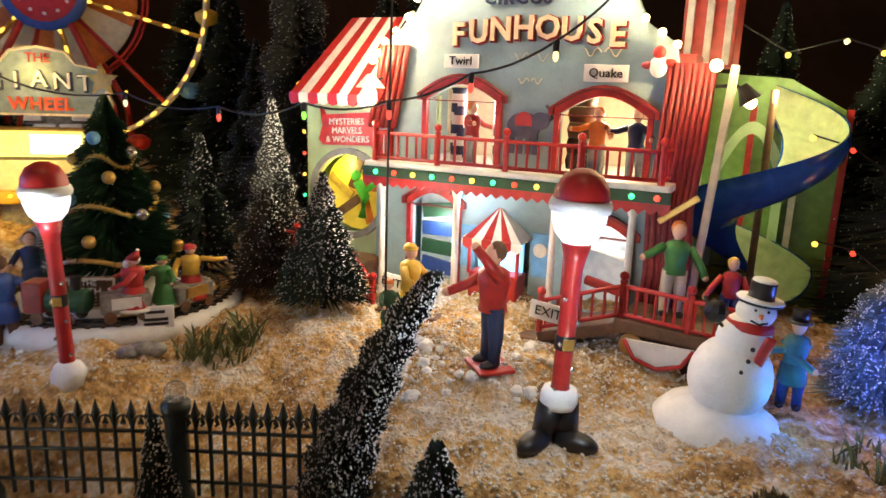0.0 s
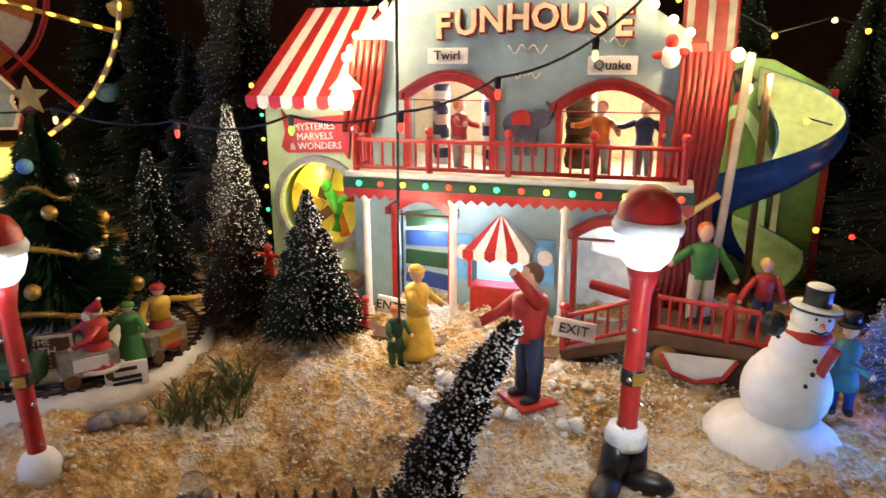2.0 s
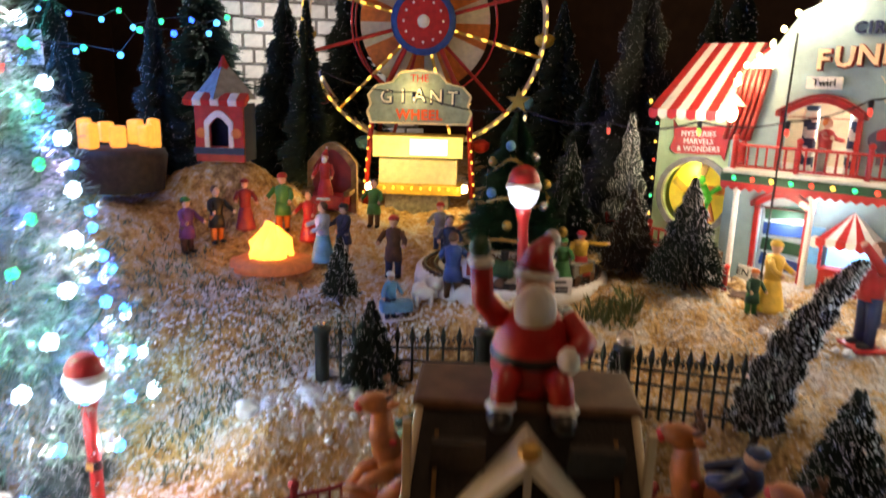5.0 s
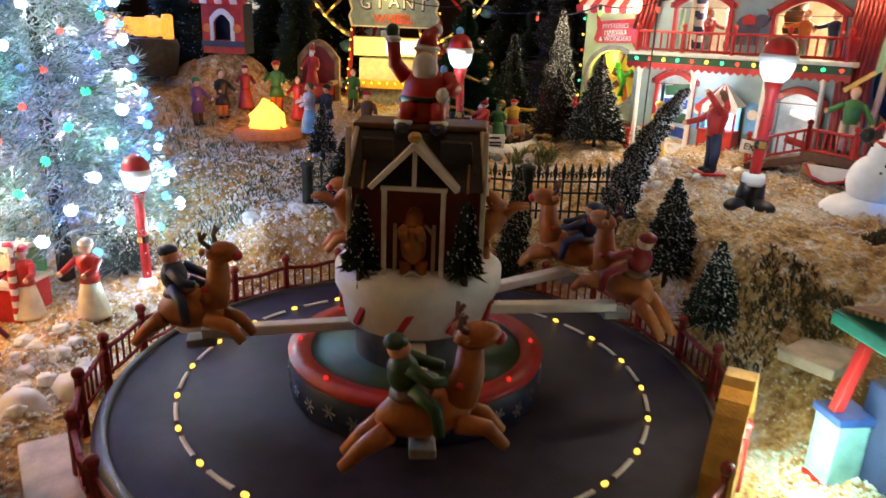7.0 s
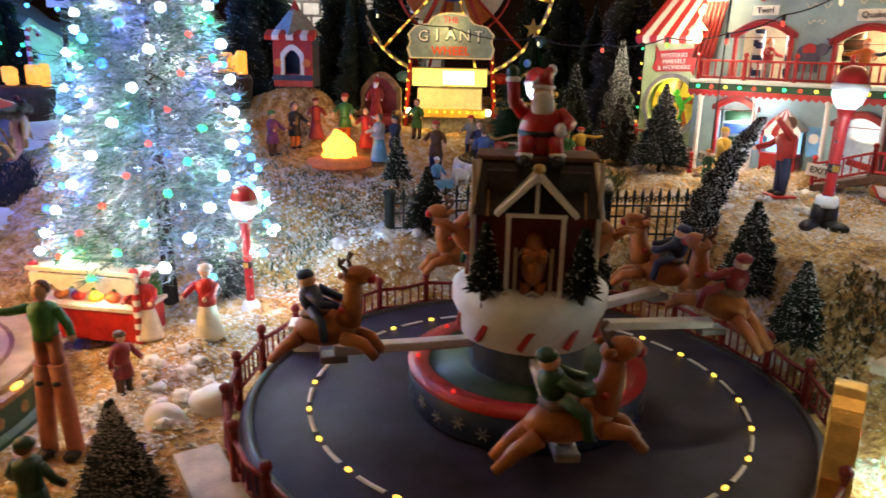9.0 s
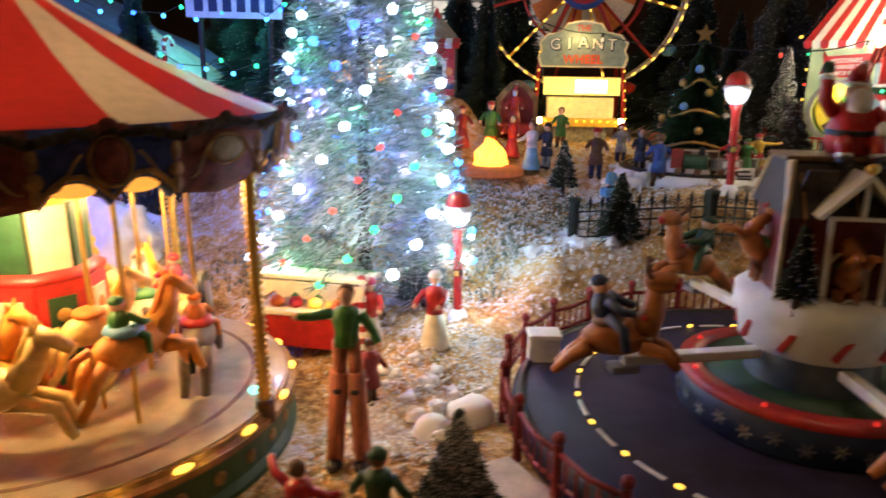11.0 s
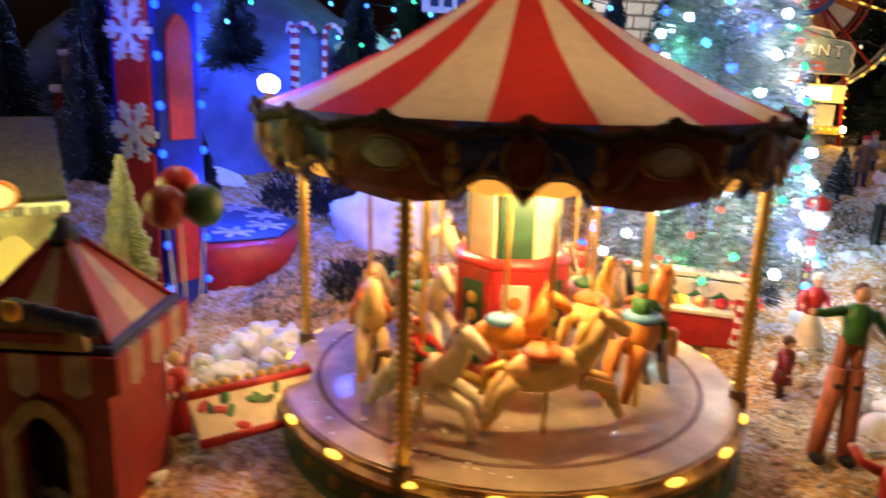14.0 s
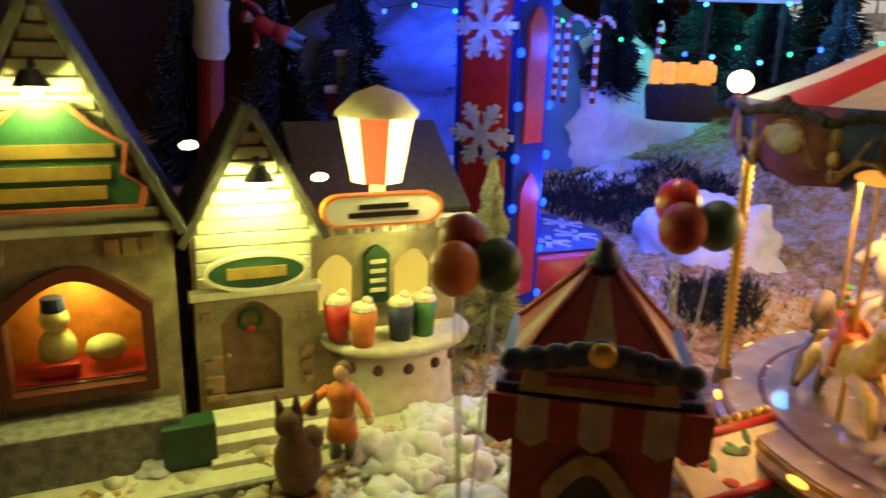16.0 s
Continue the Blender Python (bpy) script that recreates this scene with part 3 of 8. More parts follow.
HOUSEBROWN = mat("dark_umber_paint", (0.070, 0.030, 0.016), 0.6, var=0.4)
GOLDPAINT = mat("dull_gold_scroll", (0.40, 0.22, 0.06), 0.4, metal=0.5)
SKYLIT = mat("lit_blue_glass", (0.25, 0.62, 0.95), 0.4, glow=0.9, var=0.2)
# the next two glow of themselves, standing for lamplight inside the rooms
ROOMLIT = mat("lit_white_room_panel", (0.85, 0.92, 1.0), 0.5, glow=0.14, var=0.2)
YELLOWLIT = mat("lit_yellow_panel", (0.85, 0.62, 0.06), 0.5, glow=0.30, var=0.2)
PEACH = mat("peach_letter_paint", (0.86, 0.62, 0.40), 0.45, var=0.1)
fun = funhouse()
FM = pose(-.0395, .4255, .176, 0, 0, -26.3)


def at_fun(x, y, z):
    return tuple(FM @ Vector((x, y, z)))


# the pair at y -.034 and -.038 is added fill for the ground
for p, w, c in (((-.005, .008, .152), .16, (1, .70, .36)), ((.186, .002, .143), .14, (1, .66, .32)), ((.04, .008, .196), .14, (1, .78, .5)), ((.135, .008, .190), .14, (1, .78, .5)),
                ((.047, .050, .115), .10, (1, .9, .72)), ((.131, .050, .112), .12, (1, .80, .5)), ((.078, .008, .035), .02, (.6, .8, 1)), ((.03, .030, .040), .026, (.85, .93, 1)), ((.135, .032, .040), .010, (1, .93, .85)), ((.03, -.034, .050), .070, (1, .82, .58)), ((.100, -.038, .048), .030, (1, .80, .55)),
                ((.06, .006, .060), .014, (.8, .9, 1)), ((-.044, .037, .07), .03, (1, .8, .2)), ((-.020, -.006, .108), .05, (1, .86, .6)), ((-.060, -.012, .09), .02, (1, .9, .6))):
    lamp("funhouse_lamp_and_fill", at_fun(*p), w * 1.75, c)


# ---- spiral slide tower beside the funhouse ----
def slide_tower():
    h = thing("slide_tower", pose(.176, .434, .165, 0, 0, -26), "lime green toy slide tower with blue spiral slide", "toy slide")
    part("back_wall", slab(B(), [(-.040, -.01), (.068, -.01), (.066, .128), (.030, .148), (-.040, .152)], .05, .056), LIME, h)
    for x in (-.02, .01, .04, .066):
        part("wall_batten", box(B(), (x, .048, .06), (.004, .004, .14)), (CREAM, RED)[x in (.01, .066)], h)
    bm = slab(B(), arch(-.012, .034, .02, .12, .03, 14), .043, .047, [arch(-.006, .028, .02, .112, .026, 14)])
    part("arch_trim", bm, SAGE, h)
    part("mast", cone(B(), (.022, 0, -.01), (.022, 0, .14), .0022, .0022, 12), BROWN, h)
    # chute: swept open trough
    n, turns = 72, 1.15
    lean = radians(24)
    bm = B()
    rows = []
    for i in range(n + 1):
        f = i / n
        a = radians(88 - 360 * turns * f)
        z = .122 - .112 * f
        c = Vector((.020 + .027 * math.cos(a), .027 * math.sin(a), z))
        out = Vector((math.cos(a), math.sin(a), 0))
        row = []
        for k in range(9):
            b = math.pi * k / 8
            p, q = -.019 * math.cos(b), -.017 * math.sin(b)
            row.append(bm.verts.new(c + out * (p * math.cos(lean) - q * math.sin(lean)) + Vector((0, 0, .014 + q * math.cos(lean) + p * math.sin(lean)))))
        rows.append(row)
    for r0, r1 in zip(rows, rows[1:]):
        for k in range(8):
            f = bm.faces.new((r0[k], r0[k + 1], r1[k + 1], r1[k]))
            f.smooth = True
    bmesh.ops.solidify(bm, geom=list(bm.faces), thickness=.0012)
    part("chute", bm, mat("glossy_blue_plastic", (0.03, 0.14, 0.48), 0.25, var=0.15, coat=0.5), h, "glossy blue spiral chute")
    # added inner layer: lamplight on the blue chute, put into a pale lime
    bm = B()
    rows = []
    for i in range(n + 1):
        f = i / n
        a = radians(88 - 360 * turns * f)
        c = Vector((.020 + .027 * math.cos(a), .027 * math.sin(a), .122 - .112 * f))
        out = Vector((math.cos(a), math.sin(a), 0))
        row = []
        for k in range(9):
            p, q = -.0176 * math.cos(math.pi * k / 8), -.0154 * math.sin(math.pi * k / 8)
            row.append(bm.verts.new(c + out * (p * math.cos(lean) - q * math.sin(lean)) + Vector((0, 0, .0142 + q * math.cos(lean) + p * math.sin(lean)))))
        rows.append(row)
    for r0, r1 in zip(rows, rows[1:]):
        for k in range(8):
            bm.faces.new((r0[k], r0[k + 1], r1[k + 1], r1[k])).smooth = True
    bmesh.ops.solidify(bm, geom=list(bm.faces), thickness=.0006)
    part("chute_lit_layer", bm, mat("lamplit_lime_layer", (0.62, 0.68, 0.40), 0.35, var=0.15), h, "pale lime layer inside the chute, lamplight in its colour")
    part("spot_arm", tube(B(), [(-.03, .02, .140), (.0, .0, .142), (.004, -.006, .140)], .0012, 6), BLACK, h)
    part("spot_head", cone(B(), (.004, -.006, .142), (.010, -.006, .133), .003, .007, 14), BLACK, h)
    part("spot_bulb", ball(B(), (.010, -.006, .132), .0035, 10, 8), WARMBULB, h)


slide_tower()
SM = pose(.176, .434, .165, 0, 0, -26)
lamp("slide_lamp_and_fill", tuple(SM @ Vector((.026, -.004, .138))), .22, (1, .92, .45))
# added low fill that brightens the green wall; no lamp hangs here
lamp("slide_lamp_and_fill", tuple(SM @ Vector((-.010, .018, .060))), .03, (.8, 1, .4))


# ---- carousel ----
def horse(bm, c, yaw, s, mi=0, saddle=1, mane=2, leap=1):
    """A leaping carousel animal, one solid shape."""
    m = pose(*c, 0, 0, yaw) @ Matrix.Scale(s, 4)
    P = lambda *v: tuple(m @ Vector(v))
    ball(bm, P(0, 0, 0), (.42 * s, .19 * s, .21 * s), 12, 8, mi, (0, -8, yaw))
    tube(bm, [P(.28, 0, .06), P(.44, 0, .28), P(.50, 0, .48)], .15 * s, 8, mi, .09 * s)
    tube(bm, [P(.48, 0, .50), P(.62, 0, .44), P(.76, 0, .34)], .10 * s, 8, mi, .055 * s)
    for sg in (-1, 1):
        cone(bm, P(.47, sg * .05, .55), P(.47, sg * .07, .66), .03 * s, .004 * s, 6, mi)
        tube(bm, [P(.30, sg * .11, -.08), P(.52 + .08 * leap, sg * .11, -.16), P(.50 + .18 * leap, sg * .11, -.40), P(.62 + .1 * leap, sg * .11, -.46)], .075 * s, 7, mi, .04 * s)
        tube(bm, [P(-.32, sg * .11, -.06), P(-.46, sg * .11, -.22), P(-.40 - .1 * leap, sg * .11, -.36), P(-.62, sg * .11, -.52)], .085 * s, 7, mi, .04 * s)
    tube(bm, [P(-.40, 0, .06), P(-.56, 0, .02), P(-.62, 0, -.22)], .05 * s, 7, mane, .03 * s)
    tube(bm, [P(.30, 0, .22), P(.40, 0, .44), P(.46, 0, .58)], .06 * s, 7, mane, .03 * s)
    ball(bm, P(-.04, 0, .17), (.20 * s, .20 * s, .08 * s), 10, 6, saddle, (0, 0, yaw))
    return bm


def rider(bm, m, s):
    P = lambda *v: tuple(m @ (Vector(v) * s))
    rot = [math.degrees(v) for v in m.to_euler()]
    ball(bm, P(-.08, 0, .27), (.10 * s, .11 * s, .13 * s), 10, 8, 0, rot)
    for sg in (-1, 1):
        tube(bm, [P(-.04, sg * .08, .33), P(.08, sg * .13, .24), P(.16, sg * .10, .22)], .045 * s, 6, 0, .03 * s)
        tube(bm, [P(-.04, sg * .10, .20), P(.08, sg * .19, .10), P(.08, sg * .20, -.06)], .05 * s, 6, 0, .035 * s)
    ball(bm, P(-.08, 0, .43), .072 * s, 10, 8, 1)
    ball(bm, P(-.09, 0, .47), (.078 * s, .078 * s, .05 * s), 10, 6, 0)
    return bm


def carousel():
    h = thing("carousel", pose(-.489, -.060, .074, 0, -1.3, 0), "toy carousel with red and cream striped canopy, lit", "toy carousel")
    part("base", lathe(B(), [(.0, -.004), (.1225, -.004), (.1225, .000), (.1195, .003), (.1190, .016), (.1215, .018), (.1215, .020), (.118, .0205), (.0, .0205)], 72, soft=False), DKGREEN, h, "dark green carousel base with red skirt")
    part("rim_band", lathe(B(), [(.1180, .0185), (.1225, .0190), (.1230, .0225), (.1200, .0240), (.1195, .0262), (.1175, .0262), (.1175, .021), (.1180, .0185)], 72, soft=False), GOLDDARK, h, "dull gold rim band with lamps")
    part("deck", lathe(B(), [(.0, .027), (.100, .027), (.1005, .0258), (.102, .0258), (.1025, .027), (.1178, .027), (.1178, .023), (0, .023)], 72, soft=False), DECKGREY, h, "grey brown carousel deck dusted with snow")
    part("deck_groove", lathe(B(), [(.0995, .0271), (.1015, .0276), (.1025, .0271)], 72), BROWN, h)
    first = None
    for k in range(20):
        a = radians(18 * k - 1)
        m = pose(.1210 * math.cos(a), .1210 * math.sin(a), .0242, 0, 0, math.degrees(a))
        if first is None:
            first = part("rim_lamp", ball(B(), (0, 0, 0), (.0020, .0050, .0016), 10, 6), YELLOWBULB, h, "", m, True)
        else:
            again(first, h, m)
    m0 = None
    for k in range(36):
        a = radians(10 * k)
        m = pose(.1192 * math.cos(a), .1192 * math.sin(a), .009, 0, 0, math.degrees(a))
        if m0 is None:
            m0 = part("base_rosette", ball(B(), (0, 0, 0), (.0012, .0036, .0036), 8, 6), GOLDDARK, h, "", m)
        else:
            again(m0, h, m)
    # barley-twist poles
    def twist(r0, z0, z1, r, turns):
        bm, n, seg = B(), int(turns * 6), 10
        prof = []
        for k in range(n * 2 + 1):
            prof.append((r * (1.12 if k % 2 else .62), z0 + (z1 - z0) * k / (2 * n)))
        return lathe(bm, [(0, z0), *prof, (0, z1)], seg)
    pole = part("pole", twist(0, .022, .146, .0034, 6.5), GOLD, h, "gold beaded canopy pole", pose(.1180, .0156, 0))
    for a in (-92, 188, 98):
        again(pole, h, pose(.1190 * math.cos(radians(a)), .1190 * math.sin(radians(a)), 0))
    for a in (7.5, -92, 188, 98):
        part("pole_socket", cone(B(), (.1190 * math.cos(radians(a)), .1190 * math.sin(radians(a)), .020), (.1190 * math.cos(radians(a)), .1190 * math.sin(radians(a)), .031), .0050, .0042, 14), BROWN, h)
    # middle drum
    for k in range(8):
        a0, a1 = 45 * k, 45 * (k + 1)
        a = radians((a0 + a1) / 2)
        m = pose(.0265 * math.cos(a), .0265 * math.sin(a), 0, 0, 0, math.degrees(a) + 90)
        part("drum_panel", box(B(), (0, 0, .058), (.0225, .004, .062), (0, 0, 0), .0008), RED, h, "", m)
        part("drum_inset", box(B(), (0, -.0024, .060), (.013, .0012, .044), (0, 0, 0), .0004), (CREAM, DKGREEN)[k % 2], h, "", m)
        bm = B()
        for j in range(4):
            ball(bm, (0, -.0032, .046 + .009 * j), (.0035, .0008, .0035), 8, 5)
        part("drum_ornament", bm, (ORANGE, GOLD)[k % 2], h, "", m)
        part("drum_upper", box(B(), (0, .004, .108), (.017, .003, .034)), (CREAM, DKGREEN)[(k + 1) % 2], h, "", m)
    part("drum_cornice", lathe(B(), [(.026, .086), (.031, .089), (.0315, .092), (.026, .094)], 8), RED, h)
    part("drum_foot", lathe(B(), [(.0, .030), (.033, .027), (.033, .031), (.028, .034)], 8), GOLD, h)
    part("drum_core", cone(B(), (0, 0, .026), (0, 0, .16), .022, .022, 16), YELLOW, h)
    # animals on poles in two rings
    skins = ((mat("pale_yellow_horse", (0.85, 0.60, 0.22), 0.4), ORANGE, YELLOW), (mat("grey_brown_horse", (0.20, 0.15, 0.10), 0.5), RED, BLACK), (CREAM, GREEN, BROWN), (mat("orange_lion", (0.78, 0.30, 0.04), 0.5), SKYBLUE, ORANGE))
    for k in range(8):
        a = -104 + 45 * k
        r = .074
        x, y = r * math.cos(radians(a)), r * math.sin(radians(a))
        z = .058 + .008 * (k % 3 - 1)
        part("carousel_animal", horse(B(), (x, y, z), a + 90, .047, 0, 1, 2), skins[(2, 0, 3, 1, 0, 2, 1, 0)[k]], h, ("pale yellow leaping horse", "grey brown leaping horse", "cream leaping horse", "orange maned lion")[(2, 0, 3, 1, 0, 2, 1, 0)[k]], None, True)
        if k != 1:
            part("rider", rider(B(), pose(x, y, z, 0, 0, a + 90), .047), [(RED, YELLOW, GREEN, ORANGE)[k % 4], SKIN], h, "small painted rider figure", None, True)
        part("animal_pole", cone(B(), (x, y, .027), (x, y, .150), .0012, .0012, 8), GOLD, h)
    for k in range(6):
        a = -75 + 60 * k
        r = .047
        x, y = r * math.cos(radians(a)), r * math.sin(radians(a))
        z = .064 + .006 * (k % 2)
        part("carousel_animal", horse(B(), (x, y, z), a + 90, .040, 0, 1, 2), skins[(3, 0, 2, 0, 1, 2)[k]], h, "", None, True)
        part("animal_pole", cone(B(), (x, y, .027), (x, y, .150), .0011, .0011, 8), GOLD, h)
    # canopy
    N = 20
    for k in range(N):
        a0 = 360 / N * k - 78
        prof = [(.003, .232), (.03, .214), (.065, .193), (.098, .177), (.1235, .167)]
        part("canopy_stripe", lathe(B(), prof, 4, 0, (0, 0), a0, a0 + 360 / N), (CANOPYRED, CANOPYCREAM)[k % 2], h)
    part("canopy_finial", lathe(B(), [(0, .230), (.008, .231), (.010, .236), (.005, .241), (.007, .247), (0, .256)], 16), DKGREEN, h)
    # valance: bulged panels, alternately blue with a medallion and brown-green with a plaque
    for k in range(16):
        a0 = 22.5 * k - 105.25
        mid = radians(a0 + 11.25)
        bm, rows, n = B(), [], 10
        for i in range(n + 1):
            a = radians(a0 + 2.25 * i)
            f = abs(i - n / 2) / (n / 2)
            low = .1385 + .009 * abs(math.sin(2 * math.pi * (i / n))) if k % 2 else .137 + .003 * f
            col = []
            for r, z in ((.1235, .1675), (.1265, .161), (.1245, low + .006), (.120, low), (.117, low), (.118, .166)):
                col.append(bm.verts.new((r * math.cos(a), r * math.sin(a), z)))
            rows.append(col)
        for p, q in zip(rows, rows[1:]):
            for j in range(6):
                bm.faces.new((p[j], q[j], q[(j + 1) % 6], p[(j + 1) % 6])).smooth = j < 3
        if k % 2:
            rim = [(.1250 * math.cos(radians(a0 + 2.25 * i)), .1250 * math.sin(radians(a0 + 2.25 * i)), .1385 + .009 * abs(math.sin(2 * math.pi * i / 10)) + .0035) for i in range(11)]
            part("gold_edge", tube(B(), rim, .0011, 6), GOLDDARK, h)
            for f in (.25, .75):
                e = radians(a0 + 22.5 * f)
                part("arch_lamp", ball(B(), (0, 0, 0), (.0082, .0022, .0030), 12, 8), ARCHLAMP, h, "amber lit lamp cover under the valance arch", pose(.1195 * math.cos(e), .1195 * math.sin(e), .1452, 0, 0, math.degrees(e) + 90), True)
        part("valance_panel", bm, (DKVALANCE, DKBLUE)[k % 2], h, ("dark red brown valance panel", "dark blue valance panel")[k % 2])
        m = pose(.1270 * math.cos(mid), .1270 * math.sin(mid), .1555, 0, 0, math.degrees(mid) + 90) @ Matrix.Scale(.74, 4)
        part("medallion", ball(B(), (0, 0, 0), ((.0125, .0018, .0070), (.0085, .0022, .0110))[k % 2], 14, 10), (PLAQUE, DKVALANCE)[k % 2], h, "", m, True)
        part("medallion_rim", lathe(B(), [(.0098, -.001), (.0110, .0012), (.0122, -.001)], 22), GOLDDARK, h, "", m @ pose(0, 0, 0, 90, 0, 0) @ Matrix.Diagonal(((1.25, .72, 1, 1), (.9, 1.1, 1, 1))[k % 2]))
        rn = random.Random(k)
        pts = [(.034 * (j - 16) / 16, -.0008 + .0012 * rn.uniform(-1, 1), .0140 - .004 * ((j - 16) / 16) ** 2 + .0012 * rn.uniform(-1, 1)) for j in range(33)]
        part("garland", tube(B(), pts, .0026, 7), LEAFBROWN, h, "dark carved leaf garland", m)
        part("crest", ball(ball(ball(B(), (0, -.001, .0165), (.0052, .0024, .0042), 12, 8), (-.006, -.001, .0150), (.0040, .0020, .0028), 8, 6), (.006, -.001, .0150), (.0040, .0020, .0028), 8, 6), (LEAFBROWN, DKVALANCE)[k % 2], h, "", m)
        for sg in (-1, 1):
            pts = [(sg * (.013 + .016 * q / 8), -.0002, .004 * math.cos(q * .5) - .0012 * q) for q in range(9)]
            part("carved_scroll", tube(B(), pts, .0009, 6, 0, .0005), GOLDDARK, h, "", m)
        e = radians(a0)
        bm = ball(ball(B(), (0, 0, 0), (.0045, .003, .0045), 10, 6), (0, 0, -.008), (.0028, .0024, .005), 8, 6)
        part("corner_scroll", ball(bm, (0, 0, .011), (.0035, .003, .007), 8, 6), GOLDDARK, h, "", pose(.1250 * math.cos(e), .1250 * math.sin(e), .150, 0, 0, math.degrees(e) + 90) @ Matrix.Scale(.7, 4))
    part("edge_lamp", ball(B(), (-.121, -.040, .174), .0050, 12, 8), WARMBULB, h, "bright warm canopy edge lamp")


DKVALANCE = mat("dark_maroon_brown_paint", (0.20, 0.045, 0.030), 0.6, var=0.6, scale=160, bump=0.8, spec=0.2)
DKBLUE = mat("dark_blue_valance_paint", (0.035, 0.065, 0.26), 0.55, var=0.5, scale=160, bump=0.8, spec=0.2)
PLAQUE = mat("dull_grey_plaque", (0.34, 0.31, 0.29), 0.5, var=0.4, spec=0.2)
GOLDDARK = mat("dull_antique_gold", (0.34, 0.19, 0.07), 0.45, metal=0.4, var=0.4)
ARCHLAMP = shine("amber_arch_lamp", (1.0, 0.42, 0.06), 1.1)
LEAFBROWN = mat("brown_green_relief", (0.040, 0.030, 0.016), 0.75, spec=0.2, var=0.6, scale=200)
carousel()
for a in (-60, 60, 180):
    lamp("carousel_lamp", (-.489 + .055 * math.cos(radians(a)), -.060 + .055 * math.sin(radians(a)), .202), .60, (1, .66, .26))
for a in (-158, -140, -122, -104, -86, -68, -50, -32, -14):
    lamp("rim_lamp_light", (-.489 + .1235 * math.cos(radians(a)), -.060 + .1235 * math.sin(radians(a)), .1035), .0022, (1, .6, .1))
lamp("canopy_edge_light", (-.645, -.135, .292), .20, (1, .82, .62))


# ---- reindeer ride ----
def reindeer(bm, m, s, antlers=True):
    P = lambda *v: tuple(m @ (Vector(v) * s))
    rot = [math.degrees(v) for v in m.to_euler()]
    ball(bm, P(0, 0, 0), (.36 * s, .17 * s, .19 * s), 12, 8, 0, rot)
    tube(bm, [P(.26, 0, .05), P(.36, 0, .25), P(.40, 0, .45)], .14 * s, 8, 0, .09 * s)
    ball(bm, P(.46, 0, .52), (.17 * s, .10 * s, .10 * s), 10, 8, 0, rot)
    ball(bm, P(.60, 0, .48), .055 * s, 8, 6, 1)
    for sg in (-1, 1):
        tube(bm, [P(.38, sg * .05, .58), P(.34, sg * .10, .66), P(.36, sg * .13, .74)], .028 * s, 6, 2, .016 * s)
        tube(bm, [P(.34, sg * .10, .66), P(.40, sg * .10, .72)], .02 * s, 5, 2)
        ball(bm, P(.34, sg * .12, .56), (.03 * s, .06 * s, .035 * s), 6, 5, 0)
        tube(bm, [P(.22, sg * .1, -.08), P(.44, sg * .1, -.16), P(.54, sg * .1, -.32)], .08 * s, 7, 0, .045 * s)
        tube(bm, [P(-.26, sg * .1, -.06), P(-.46, sg * .1, -.16), P(-.64, sg * .1, -.30)], .09 * s, 7, 0, .045 * s)
    tube(bm, [P(.27, -.14, .22), P(.33, 0, .16), P(.27, .14, .22)], .03 * s, 6, 1)
    ball(bm, P(-.06, 0, .18), (.17 * s, .18 * s, .06 * s), 10, 6, 3, rot)
    return bm


def only(bm, index):
    """Keep the faces of one material slot."""
    bmesh.ops.delete(bm, geom=[f for f in bm.faces if f.material_index != index], context="FACES")
    for f in bm.faces:
        f.material_index = 0
    return bm


HOUSERED = mat("maroon_house_paint", (0.15, 0.012, 0.012), 0.55, var=0.4)
ROOFDARK = mat("dark_roof_paint", (0.030, 0.022, 0.020), 0.6, var=0.5, scale=260, bump=0.6)


